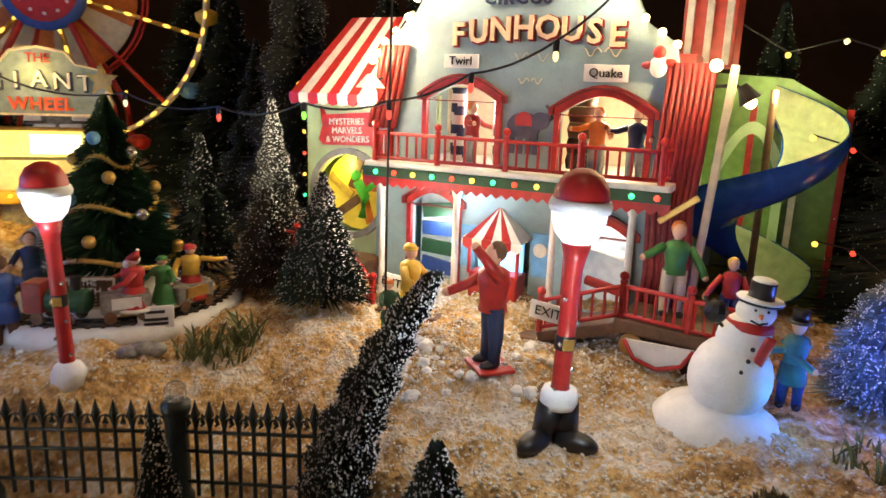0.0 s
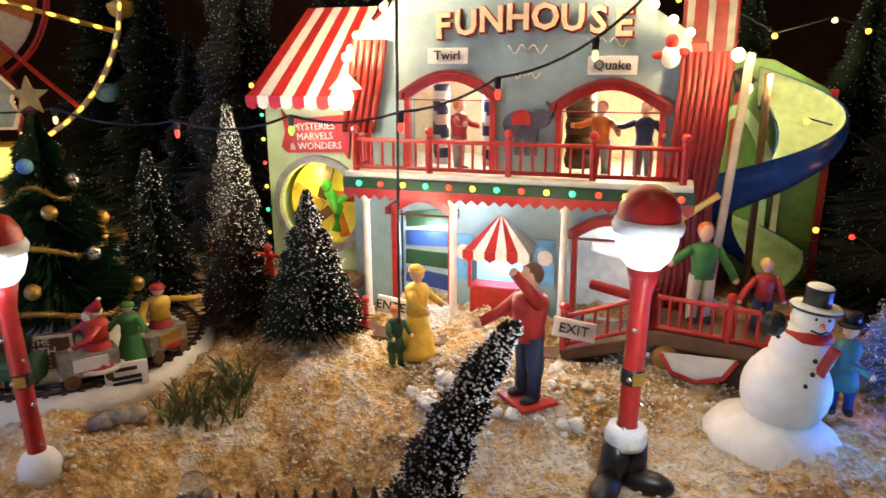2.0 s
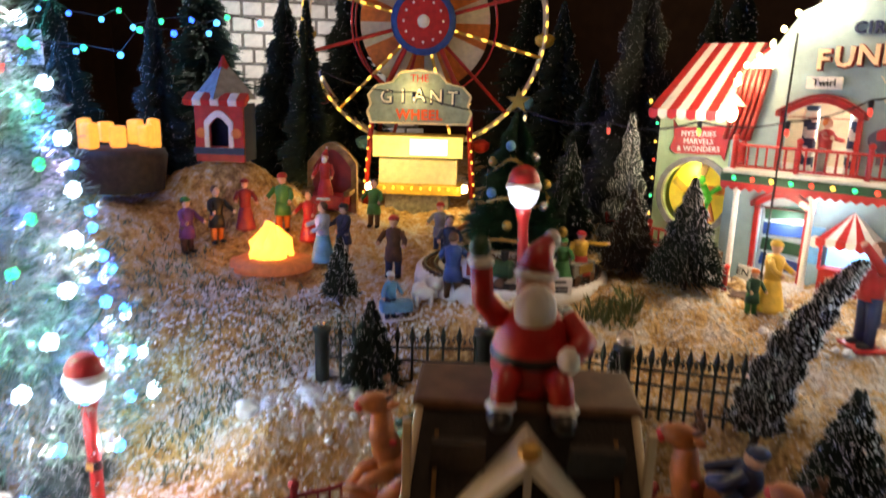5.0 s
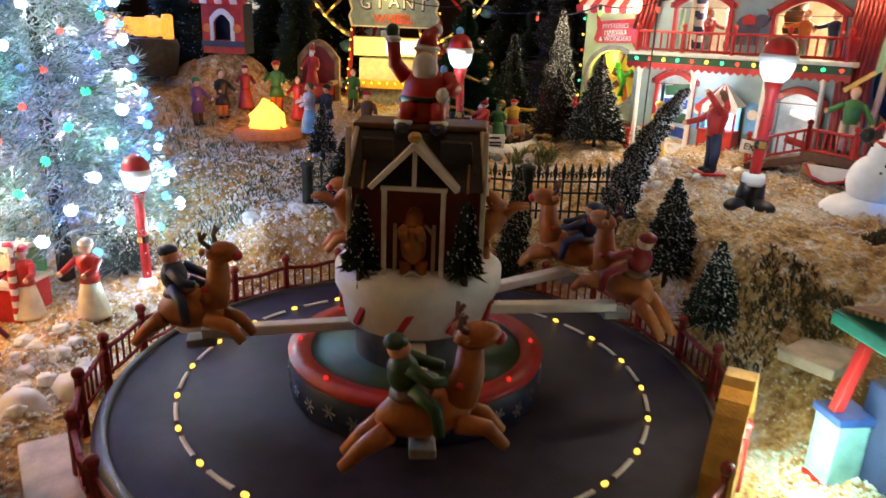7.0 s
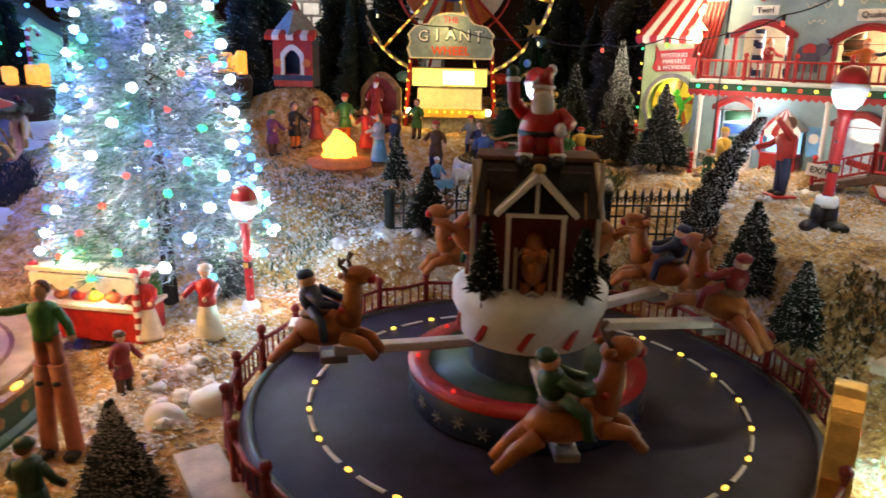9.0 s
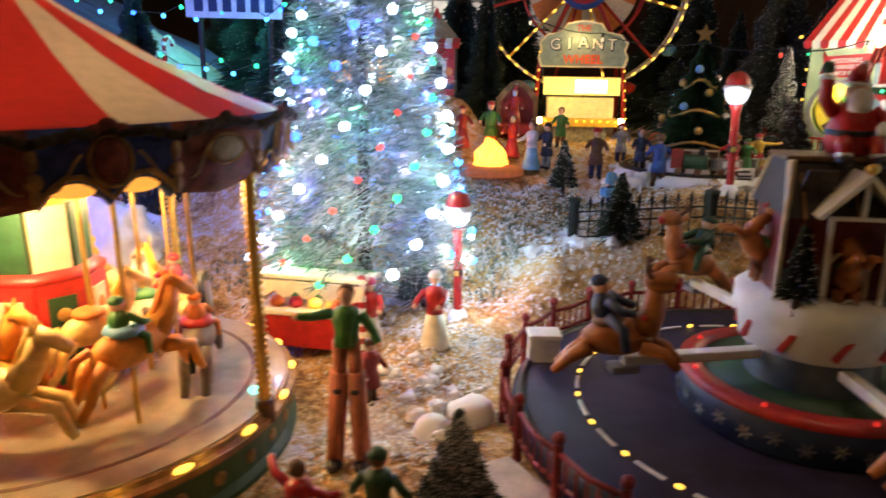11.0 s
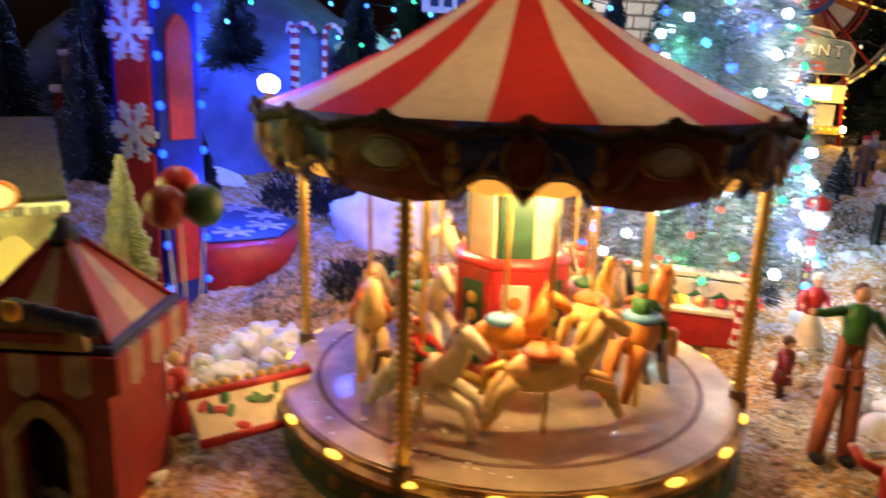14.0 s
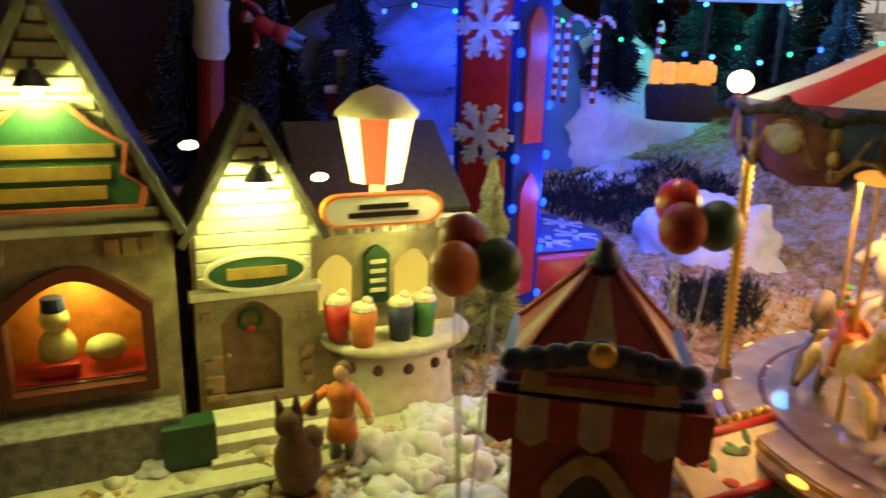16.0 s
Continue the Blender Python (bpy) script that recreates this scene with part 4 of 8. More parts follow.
def reindeer_ride():
    c = (-.120, .074)
    h = thing("reindeer_ride", pose(*c, .082), "toy reindeer flying ride with red house and round dark floor", "toy ride")
    part("platform", lathe(B(), [(0, -.004), (.153, -.004), (.153, .010), (.150, .0125), (0, .0125)], 80), ASPHALT, h, "dark blue grey round ride floor")
    part("platform_rim", lathe(B(), [(.146, .0126), (.147, .0140), (.150, .0140), (.151, .0126)], 80), BLACK, h)
    dash = lampbit = None
    for k in range(24):
        a = 15 * k
        m = pose(0, 0, .0128, 0, 0, a)
        if dash is None:
            dash = part("white_dash", lathe(B(), [(.1164, 0), (.1164, .0007), (.1184, .0007), (.1184, 0)], 4, 0, (0, 0), 3.4, 11.6), WHITE, h, "", m)
            lampbit = part("floor_lamp", ball(B(), (.1175, 0, .0006), (.0014, .0022, .0010), 8, 6), YELLOWBULB, h, "", m)
        else:
            again(dash, h, m), again(lampbit, h, m)
    part("inner_drum", lathe(B(), [(.062, .0126), (.064, .014), (.064, .030), (.062, .032)], 56), NAVY, h, "navy drum with white snowflake dots")
    part("inner_ring", lathe(B(), [(.064, .0305), (.0645, .0335), (.054, .0345), (.053, .032)], 56), RED, h)
    part("inner_floor", lathe(B(), [(0, .0325), (.0535, .0325), (.0535, .031), (0, .031)], 48), DKGREEN, h, "dark green inner floor")
    flake = None
    for k in range(30):
        m = pose(.0642 * math.cos(radians(12 * k)), .0642 * math.sin(radians(12 * k)), .0205 + .002 * (k % 2), 0, 0, 12 * k + 90)
        if flake is None:
            bm = B()
            for j in range(3):
                box(bm, (0, 0, 0), (.0075, .0008, .0011), (0, 60 * j, 0))
            flake = part("snowflake", bm, SILVER, h, "", m)
        else:
            again(flake, h, m)
    red = None
    for k in range(8):
        m = pose(.059 * math.cos(radians(45 * k + 20)), .059 * math.sin(radians(45 * k + 20)), .0348)
        red = part("ring_lamp", ball(B(), (0, 0, 0), .0013, 8, 6), REDDULL, h, "", m) if red is None else again(red, h, m) and red
    part("column", lathe(B(), [(.0315, .0325), (.0315, .049), (.0300, .051), (0, .051)], 28), mat("slate_grey_paint", (0.10, 0.13, 0.17), 0.5), h)
    # snowy hub drum with candy stripes
    part("hub", lathe(B(), [(.0, .048), (.030, .048), (.036, .051), (.038, .062), (.041, .068), (.041, .077), (.037, .080), (0, .081)], 36), SNOW, h, "white snowy hub with red candy stripes")
    for k in range(10):
        a = radians(36 * k - 80)
        part("candy_stripe", box(B(), (.0375 * math.cos(a), .0375 * math.sin(a), .0595), (.0032, .0026, .013), (0, 30, 36 * k - 80 + 90), .0006), RED, h)
    # house
    hm = pose(0, 0, .079, 0, 0, 13) @ Matrix.Diagonal((1.04, 1.02, .87, 1))
    house = part("house", box(B(), (0, 0, .026), (.056, .044, .054), (0, 0, 0), .001), HOUSERED, h, "dark red house with brown roof", hm)
    roof = B()
    vs = [(-.030, -.026, .046), (.030, -.026, .046), (.030, .026, .046), (-.030, .026, .046), (-.027, -.012, .074), (.027, -.012, .074), (.027, .012, .074), (-.027, .012, .074)]
    v = [roof.verts.new(p) for p in vs]
    for f in ((0, 1, 5, 4), (1, 2, 6, 5), (2, 3, 7, 6), (3, 0, 4, 7), (4, 5, 6, 7), (3, 2, 1, 0)):
        roof.faces.new([v[i] for i in f])
    part("roof", roof, ROOFDARK, h, "dark shingled hip roof", hm)
    for sx in (-1, 1):
        for sy in (-1, 1):
            part("hip_trim", tube(B(), [(sx * .0302, sy * .0262, .045), (sx * .0272, sy * .0122, .0745)], .0012, 6), CREAM, h, "", hm)
            part("roof_panel", slab(B(), [(sx * .010, -.013), (sx * .0245, -.013), (sx * .0230, .012), (sx * .010, .012)], -.001, .001), ROOFDARK, h, "", hm @ pose(0, sy * .0195, .060, -sy * 26.6, 0, 0))
    part("ridge_trim", box(B(), (0, 0, .0755), (.058, .026, .003), (0, 0, 0), .001), BROWN, h, "", hm)
    for x in (-.031, .031):
        for z in (.02, .06):
            part("corner_trim", box(B(), (x * .94, -.0225, z - .007), (.0022, .0022, .046), (0, 0, 0), .0004), CREAM, h, "", hm)
    for x in (-.014, .0, .014):
        part("roof_seam", box(B(), (x * 1.6, -.019, .060), (.0011, .0011, .033), (-30, 0, 0)), GOLDDARK, h, "", hm)
    for sg in (-1, 1):
        part("porch_post", box(B(), (sg * .0125, -.030, .021), (.0022, .0022, .054), (0, 0, 0), .0004), WHITE, h, "", hm)
        part("porch_eave", box(B(), (sg * .0088, -.0215, .0590), (.0026, .023, .030), (0, sg * -40, 0), .0006), WHITE, h, "", hm)
        part("door_trim", box(B(), (sg * .0085, -.0235, .012), (.0016, .0016, .030)), CREAM, h, "", hm)
        part("porch_rail", box(B(), (sg * .004, -.0305, .001), (.010, .0012, .0012), (0, sg * 38, 0)), WHITE, h, "", hm)
    part("porch_beam", box(B(), (0, -.030, .0475), (.028, .002, .002)), WHITE, h, "", hm)
    part("porch_beam", box(B(), (0, -.030, -.004), (.028, .003, .003)), WHITE, h, "", hm)
    part("porch_post", box(B(), (0, -.030, .058), (.0018, .0018, .020)), WHITE, h, "", hm)
    part("porch_ball", ball(B(), (0, -.031, .0735), .0030, 10, 8), GOLD, h, "", hm)
    part("door_ring", ring_slab(B(), arch(-.009, .009, .0, .030, .008), arch(-.0075, .0075, .001, .0285, .007), -.0238, -.0222), CREAM, h, "", hm)
    part("porch_ornament", reindeer(B(), pose(0, -.027, .017, 0, -70, -90), .034, False), [TAN, RED, BROWN, GREEN, GREEN, SKIN], h, "small tan reindeer ornament in the porch", hm)
    for sg in (-1, 1):
        part("side_ornament", reindeer(B(), pose(sg * .034, 0, .024, 0, -60, 0 if sg > 0 else 180), .030, False), [TAN, RED, BROWN, GREEN, GREEN, SKIN], h, "tan reindeer ornament on the house side", hm, smooth=True)
    arms = (-150, -70, 24, 52, 125)
    for i, a in enumerate(arms):
        m = pose(0, 0, 0, 0, 0, a)
        z = (.046, .045, .052, .054, .05)[i]
        part("arm", box(B(), (.066, 0, z), (.076, .007, .005), (0, 0, 0), .001), WHITE, h, "white spoke arm", m)
        part("arm_foot", box(B(), (.104, 0, z - .004), (.014, .010, .004), (0, 0, 0), .001), GREY, h, "", m)
        pm = pose(.108, 0, z + .0125, 0, -10, (152, 90, 122, 130, 90)[i])
        seat = part("reindeer_seat", only(reindeer(B(), pm, .050, False), 0), TAN, h, "tan leaping reindeer seat", m, smooth=True)
        for j, (bit, paint) in enumerate((("collar", RED), ("antler", BROWN), ("saddle", BROWN))):
            for sg in ((1, -1) if bit == "antler" else (0,)):
                bm = only(reindeer(B(), pm, .050, False), j + 1)
                if sg:
                    away = [v for v in bm.verts if (pm.inverted() @ v.co).y * sg < 0]
                    bmesh.ops.delete(bm, geom=away, context="VERTS")
                part(bit, bm, paint, seat, smooth=True)
        part("rider", rider(B(), pm, .060), [(NAVY, DKGREEN, DKRED)[i % 3], SKIN], seat, "small seated rider figure", smooth=True)
    return h


REDDULL = shine("red_ring_lamp", (0.8, 0.03, 0.02), 0.8)
reindeer_ride()


def ride_fence():
    h = thing("ride_fence", pose(-.120, .074, .082), "dark red and iron picket fence around ride floor", "fence")
    post = span = None
    for k in range(26):
        a = 360 / 26 * k + 5
        if -104 < (a + 180) % 360 - 180 < -60:
            continue
        m = pose(0, 0, 0, 0, 0, a)
        r = .158
        if post is None:
            post = part("post", ball(cone(B(), (r, 0, -.004), (r, 0, .030), .0024, .0020, 8), (r, 0, .0325), .0030, 8, 6), DKRED, h, "", m)
            d = radians(360 / 26)
            q = lambda f, z: (r * math.cos(d * f), r * math.sin(d * f), z)
            bm = tube(B(), [q(0, .026), q(.5, .024), q(1, .026)], .0013, 6)
            tube(bm, [q(0, .012), q(.5, .010), q(1, .012)], .0011, 6)
            for j in range(1, 6):
                tube(bm, [q(j / 6, .009), q(j / 6, .026)], .0007, 5)
            span = part("railing", bm, DKRED, h, "", m)
        else:
            again(post, h, m), again(span, h, m)


ride_fence()


# ---- santa-hat street lamps ----
def hat_lamp(at, height, label, boots=False):
    h = thing("street_lamp", at, label, "lamp", "santa hat street lamps")
    s = height / .105
    if boots:
        for sg in (-1, 1):
            bm = ball(B(), (sg * .0085 * s - .002 * s, -.0065 * s, .0040 * s), (.0052 * s, .0098 * s, .0046 * s), 18, 12, 0, (0, 0, sg * 48))
            part("boot", cone(bm, (sg * .0050 * s, 0, .001 * s), (sg * .0028 * s, 0, .018 * s), .0050 * s, .0056 * s, 18), BLACK, h, "glossy black boot", None, True)
        part("boot_fur", lathe(B(), [(.004 * s, .0165 * s), (.0070 * s, .0168 * s), (.0076 * s, .0190 * s), (.0074 * s, .0220 * s), (.0066 * s, .0245 * s), (.004 * s, .0248 * s)], 18), SNOW, h)
    else:
        part("base", lathe(B(), [(0, -.003), (.009 * s, -.003), (.0085 * s, .006 * s), (.0065 * s, .010 * s), (.003 * s, .012 * s)], 18), SNOW, h)
    part("pole", lathe(B(), [(.0036 * s, .008 * s), (.0036 * s, .073 * s), (.0042 * s, .077 * s), (.0058 * s, .0835 * s), (.003 * s, .084 * s)], 16), RED, h, "glossy red pole")
    part("belt", lathe(B(), [(.0037 * s, .041 * s), (.0041 * s, .0415 * s), (.0041 * s, .0465 * s), (.0037 * s, .047 * s)], 16), BLACK, h)
    part("buckle", box(B(), (0, -.0042 * s, .044 * s), (.0045 * s, .001 * s, .0045 * s), (0, 0, 0), .0003), GOLD, h)
    for k in range(6):
        part("stud", ball(B(), (.0030 * s * (-1) ** k, -.0030 * s, .016 * s + .0088 * s * k * (1 if k < 3 else 1.05)), .0010 * s, 6, 5), SILVER, h)
    part("globe", lathe(B(), [(0, .0836 * s), (.0055 * s, .0840 * s), (.0086 * s, .0875 * s), (.0103 * s, .0925 * s), (.0106 * s, .0970 * s), (0, .0975 * s)], 22), GLOBE, h, "glowing white globe")
    part("hat_fur", lathe(B(), [(.009 * s, .0958 * s), (.0115 * s, .0962 * s), (.0121 * s, .0984 * s), (.0113 * s, .1007 * s), (.009 * s, .1012 * s)], 22), SNOW, h)
    part("hat", lathe(B(), [(.0107 * s, .1003 * s), (.0100 * s, .1052 * s), (.0074 * s, .1098 * s), (.0030 * s, .1122 * s), (0, .1126 * s)], 22), RED, h, "rounded red santa hat")


hat_lamp(pose(.050, .261, .160, 0, 2, 8), .105, "tall red santa-hat lamp standing in black boots", True)
hat_lamp(pose(-.159, .287, .168, 0, -2, 10), .0905, "red santa-hat lamp with snowy base beside the track")
hat_lamp(pose(-.333, .134, .091, 0, -1, 0), .087, "red santa-hat lamp on the snowy slope")
for p, w in (((.048, .218, .232), .12), ((-.163, .270, .244), .035), ((-.336, .118, .168), .016)):
    lamp("globe_light", p, w, (.8, .9, 1))


# ---- evergreen trees ----
def needle_mesh(name, h, r, n, seed, material, droop=0.25, snow=0.10, power=1.0, thick=1.0, bend=None, fleck=1.0):
    """Bristles round a wire stem, with white flock at many tips."""
    rnd = random.Random(seed)
    vs, fs, ws, gs = [], [], [], []
    for i in range(n):
        u = rnd.random() ** 0.75
        z = h * (1 - u * 0.95)
        rad = r * (u ** power) * (0.75 + 0.35 * rnd.random()) * (1 + .18 * math.sin(z * 6.28 / (h * .16))) + 0.0022
        a = rnd.random() * 6.2832
        bx = bend(z / h) if bend else 0.0
        up = rad * (0.15 - droop + 0.35 * (rnd.random() - .5))
        r0 = rad * 0.12
        ca, sa = math.cos(a), math.sin(a)
        t = thick * (0.0009 + 0.0007 * rnd.random())
        k = len(vs)
        vs += [(bx + r0 * ca - t * sa, r0 * sa + t * ca, z), (bx + r0 * ca + t * sa, r0 * sa - t * ca, z), (bx + rad * ca, rad * sa, z + up), (bx + .6 * rad * ca, .6 * rad * sa, z + .6 * up + t * 1.4)]
        fs += [(k, k + 1, k + 2), (k, k + 2, k + 3)]
        if rnd.random() < snow * 2.6:
            q, s = len(ws), fleck * (0.0002 + 0.0004 * rnd.random())
            c = (bx + rad * .96 * ca, rad * .96 * sa, z + up)
            ws += [(c[0] + s, c[1], c[2] - s * .5), (c[0] - s * .6, c[1] + s, c[2] - s * .5), (c[0] - s * .6, c[1] - s, c[2] - s * .5), (c[0], c[1], c[2] + s)]
            gs += [(q, q + 1, q + 3), (q + 1, q + 2, q + 3), (q + 2, q, q + 3), (q, q + 2, q + 1)]
    me = bpy.data.meshes.new(name)
    o = len(vs)
    me.from_pydata(vs + ws, [], fs + [tuple(i + o for i in f) for f in gs])
    me.polygons.foreach_set("material_index", [0] * len(fs) + [1] * len(gs))
    me.materials.append(material)
    me.materials.append(FLOCK)
    return me


def tree(at, h, r, seed, label, material=None, n=2600, trunk=0.006, group="", name="evergreen_tree", **kw):
    t = thing(name, at, label, "tree", group)
    bend = kw.get("bend")
    crown = new("crown", needle_mesh("crown", h, r, n, seed, material or NEEDLE, **kw))
    crown.parent = t
    crown.matrix_basis = pose(0, 0, trunk)
    pts = [((bend(k / 8) if bend else 0), 0, -.006 + (h + trunk) * k / 8) for k in range(9)]
    part("trunk", tube(B(), pts, .0022, 7, 0, .0006), BARK, t)
    return t


def on(x, y, dz=0.0, rz=0.0, rx=0.0, ry=0.0):
    return pose(x, y, ground_z(x, y) + lumps(x, y) + dz, rx, ry, rz)


G = "bottle-brush trees"
LEANNEEDLE = mat("grey_green_needles", (0.045, 0.055, 0.055), 0.75, var=0.5, bump=0)
FROSTNEEDLE = mat("grey_frosted_needles", (0.10, 0.14, 0.13), 0.75, var=0.4, bump=0)
tree(on(-.065, .388), .070, .024, 3, "dark bottle-brush tree flecked with snow by the funhouse", group=G, n=6500, snow=.16)
tree(on(-.104, .417), .056, .020, 4, "brown bottle-brush tree near the train track", NEEDLE_BROWN, group=G, n=6000, snow=.05)
tree(on(-.112, .471), .114, .022, 5, "tall slim snowy bottle-brush tree behind the track", LEANNEEDLE, group=G, n=7000, snow=.20)
tree(on(-.155, .455), .085, .024, 6, "slim dark bottle-brush tree behind the train", group=G, snow=.10)
tree(pose(-.112, .56, .172), .26, .050, 7, "very tall dark green pine by the funhouse roof", LEANNEEDLE, group=G, n=11000, snow=.12, thick=1.3)
tree(pose(.292, .415, .150), .20, .055, 8, "large dark snow-flecked pine beside the slide", group=G, n=5000, snow=.10)
tree(pose(-.020, .231, .140), .091, .0108, 9, "leaning dark bottle-brush tree with grey snowy tips", LEANNEEDLE, group=G, n=9000, snow=.17, power=.5, bend=lambda f: .020 * f * f - .016 * (1 - f), droop=-.2)
tree(on(.002, .212), .181 - ground_z(.002, .212), .019, 10, "dark bottle-brush tree on the slope below the lamp", group=G, n=4200, snow=.16, power=.8)
tree(on(-.102, .236), .173 - ground_z(-.102, .236), .016, 11, "small snowy tree beside the iron fence post", group=G, n=3200, snow=.20)
tree(on(.029, .172), .151 - ground_z(.029, .172), .017, 12, "small dark tree near the ride", group=G, n=3200, snow=.16)
tree(on(-.365, .150), .065, .020, 13, "narrow flocked tree under the lit tree", FROSTNEEDLE, group=G, n=2200, snow=.25)
tree(on(-.238, .245), .050, .018, 14, "dark tree by the iron fence", group=G, n=2000, snow=.08)
tree(on(-.300, .335), .042, .013, 15, "small blue-green frosted tree near the fire", group=G, n=1500, snow=.2)
tree(on(-.262, -.075), .050, .017, 16, "frosted tree beside the ride fence", FROSTNEEDLE, group=G, n=6500, snow=.28)
tree(pose(-.748, -.075, .074), .114, .023, 17, "pale frosted tree lit by the shop", NEEDLE_PALE, group=G, n=4600, snow=.3)
tree(pose(-.452, .58, .185), .20, .034, 18, "dark tall pine behind the ride cottage", group=G, n=3600, snow=.05)
tree(pose(-.545, .46, .19), .18, .036, 19, "blue-lit dark pine behind the terrace", group=G, n=3600, snow=.08)


# ---- figurines: each one plain mesh ----
def figurine(at, h, top, bottom, label, hat=None, hair=None, arms=((.25, -.1, .5), (-.25, -.1, .5)), dress=False, coat=False, shoes=None, hatform="round", name="figurine", base=False, beard=False):
    bm = B()
    S = lambda *v: tuple(c * h for c in v)
    if dress:
        lathe(bm, [(0, 0), (.20 * h, 0), (.19 * h, .06 * h), (.14 * h, .30 * h), (.085 * h, .52 * h), (0, .53 * h)], 14, 0)
    else:
        for sg in (-1, 1):
            tube(bm, [S(sg * .075, 0, .03), S(sg * .07, .01, .25), S(sg * .055, 0, .48)], .052 * h, 8, 0, .075 * h)
            ball(bm, S(sg * .08, -.035, .025), (.05 * h, .085 * h, .035 * h), 8, 6, 4)
    if coat:
        lathe(bm, [(0, .28 * h), (.15 * h, .28 * h), (.13 * h, .42 * h), (.11 * h, .5 * h), (0, .5 * h)], 12, 1)
    lathe(bm, [(0, .44 * h), (.115 * h, .45 * h), (.105 * h, .55 * h), (.13 * h, .68 * h), (.12 * h, .76 * h), (.045 * h, .805 * h), (0, .81 * h)], 12, 1)
    for (x, y, z), sg in zip(arms, (1, -1)):
        sh = Vector(S(sg * .125, 0, .73))
        e = Vector(S(x, y, z))
        mid = sh.lerp(e, .5) + Vector(S(sg * .03, .02, -.03))
        tube(bm, [sh, mid, e], .048 * h, 7, 1, .036 * h)
        ball(bm, tuple(e), .036 * h, 7, 6, 2)
    tube(bm, [S(0, 0, .78), S(0, 0, .84)], .04 * h, 7, 2)
    ball(bm, S(0, -.005, .895), (.07 * h, .076 * h, .085 * h), 10, 8, 2)
    if hair is not None:
        ball(bm, S(0, .018, .915), (.078 * h, .075 * h, .082 * h), 10, 8, 3)
    if beard:
        ball(bm, S(0, -.062, .845), (.062 * h, .04 * h, .075 * h), 9, 7, 3)
        lathe(bm, [(.19 * h, 0), (.225 * h, .01 * h), (.225 * h, .05 * h), (.185 * h, .065 * h)], 14, 3)
    if hat is not None:
        if hatform == "round":
            ball(bm, S(0, .008, .945), (.082 * h, .085 * h, .055 * h), 10, 6, 5)
            lathe(bm, [(.07 * h, .915 * h), (.09 * h, .92 * h), (.09 * h, .94 * h), (.07 * h, .945 * h)], 12, 5)
        elif hatform == "point":
            cone(bm, S(0, .01, .93), S(.03, .06, 1.1), .085 * h, .01 * h, 10, 5)
            ball(bm, S(.03, .06, 1.1), .025 * h, 6, 5, 3)
        else:
            cone(bm, S(0, 0, .935), S(0, 0, .955), .13 * h, .13 * h, 12, 5)
            cone(bm, S(0, 0, .95), S(0, 0, 1.07), .08 * h, .085 * h, 12, 5)
    if base:
        box(bm, S(0, 0, -.01), S(.34, .30, .03), (0, 0, 0), .006 * h, mi=5)
    bmesh.ops.recalc_face_normals(bm, faces=bm.faces)
    ob = link(name, bm, [bottom, top, SKIN, hair or BROWN, shoes or BLACK, hat or RED], True)
    ob.matrix_basis = at
    return tagged(ob, label, "figurine")


UP = ((.20, -.08, 1.02), (-.30, -.16, .62))
figurine(on(.026, .306, .001, -72), .059, RED, NAVY, "painted figurine in red jacket and blue jeans waving", None, BROWN, ((.10, -.20, .98), (-.12, -.34, .58)), base=True)
figurine(on(-0.014, 0.363, .001, 55), .046, YELLOW, YELLOW, "golden yellow painted figurine in a long dress", YELLOW, None, ((.16, -.2, .55), (-.16, -.2, .55)), True)
figurine(on(-0.025, 0.358, .001, 25), .031, DKGREEN, GREEN, "small painted child figurine in orange cap", ORANGE, None, ((.16, -.2, .55), (-.16, -.2, .55)), coat=True)
figurine(pose(*at_fun(.180, -.006, .0150), 0, 0, -10), .049, GREEN, CREAM, "painted figurine in green shirt on the ramp", None, ORANGE, ((.28, -.12, .45), (-.34, -.1, .62)))
figurine(pose(*at_fun(.207, -.010, .0140), 0, 0, -10), .036, RED, NAVY, "small painted figurine in red shirt on the ramp", None, YELLOW, ((.2, -.12, .45), (-.34, -.1, .45)))
for x, y, c in ((.048, .034, RED), (.126, .032, ORANGE), (.148, .030, NAVY)):
    figurine(pose(*at_fun(x, y, .0765), 0, 0, 60 if x < .1 else -40), .040, c, GREY, "tiny painted doll playing in the upper funhouse room", None, ORANGE, ((.3, -.2, .6), (-.32, -.2, .68)))


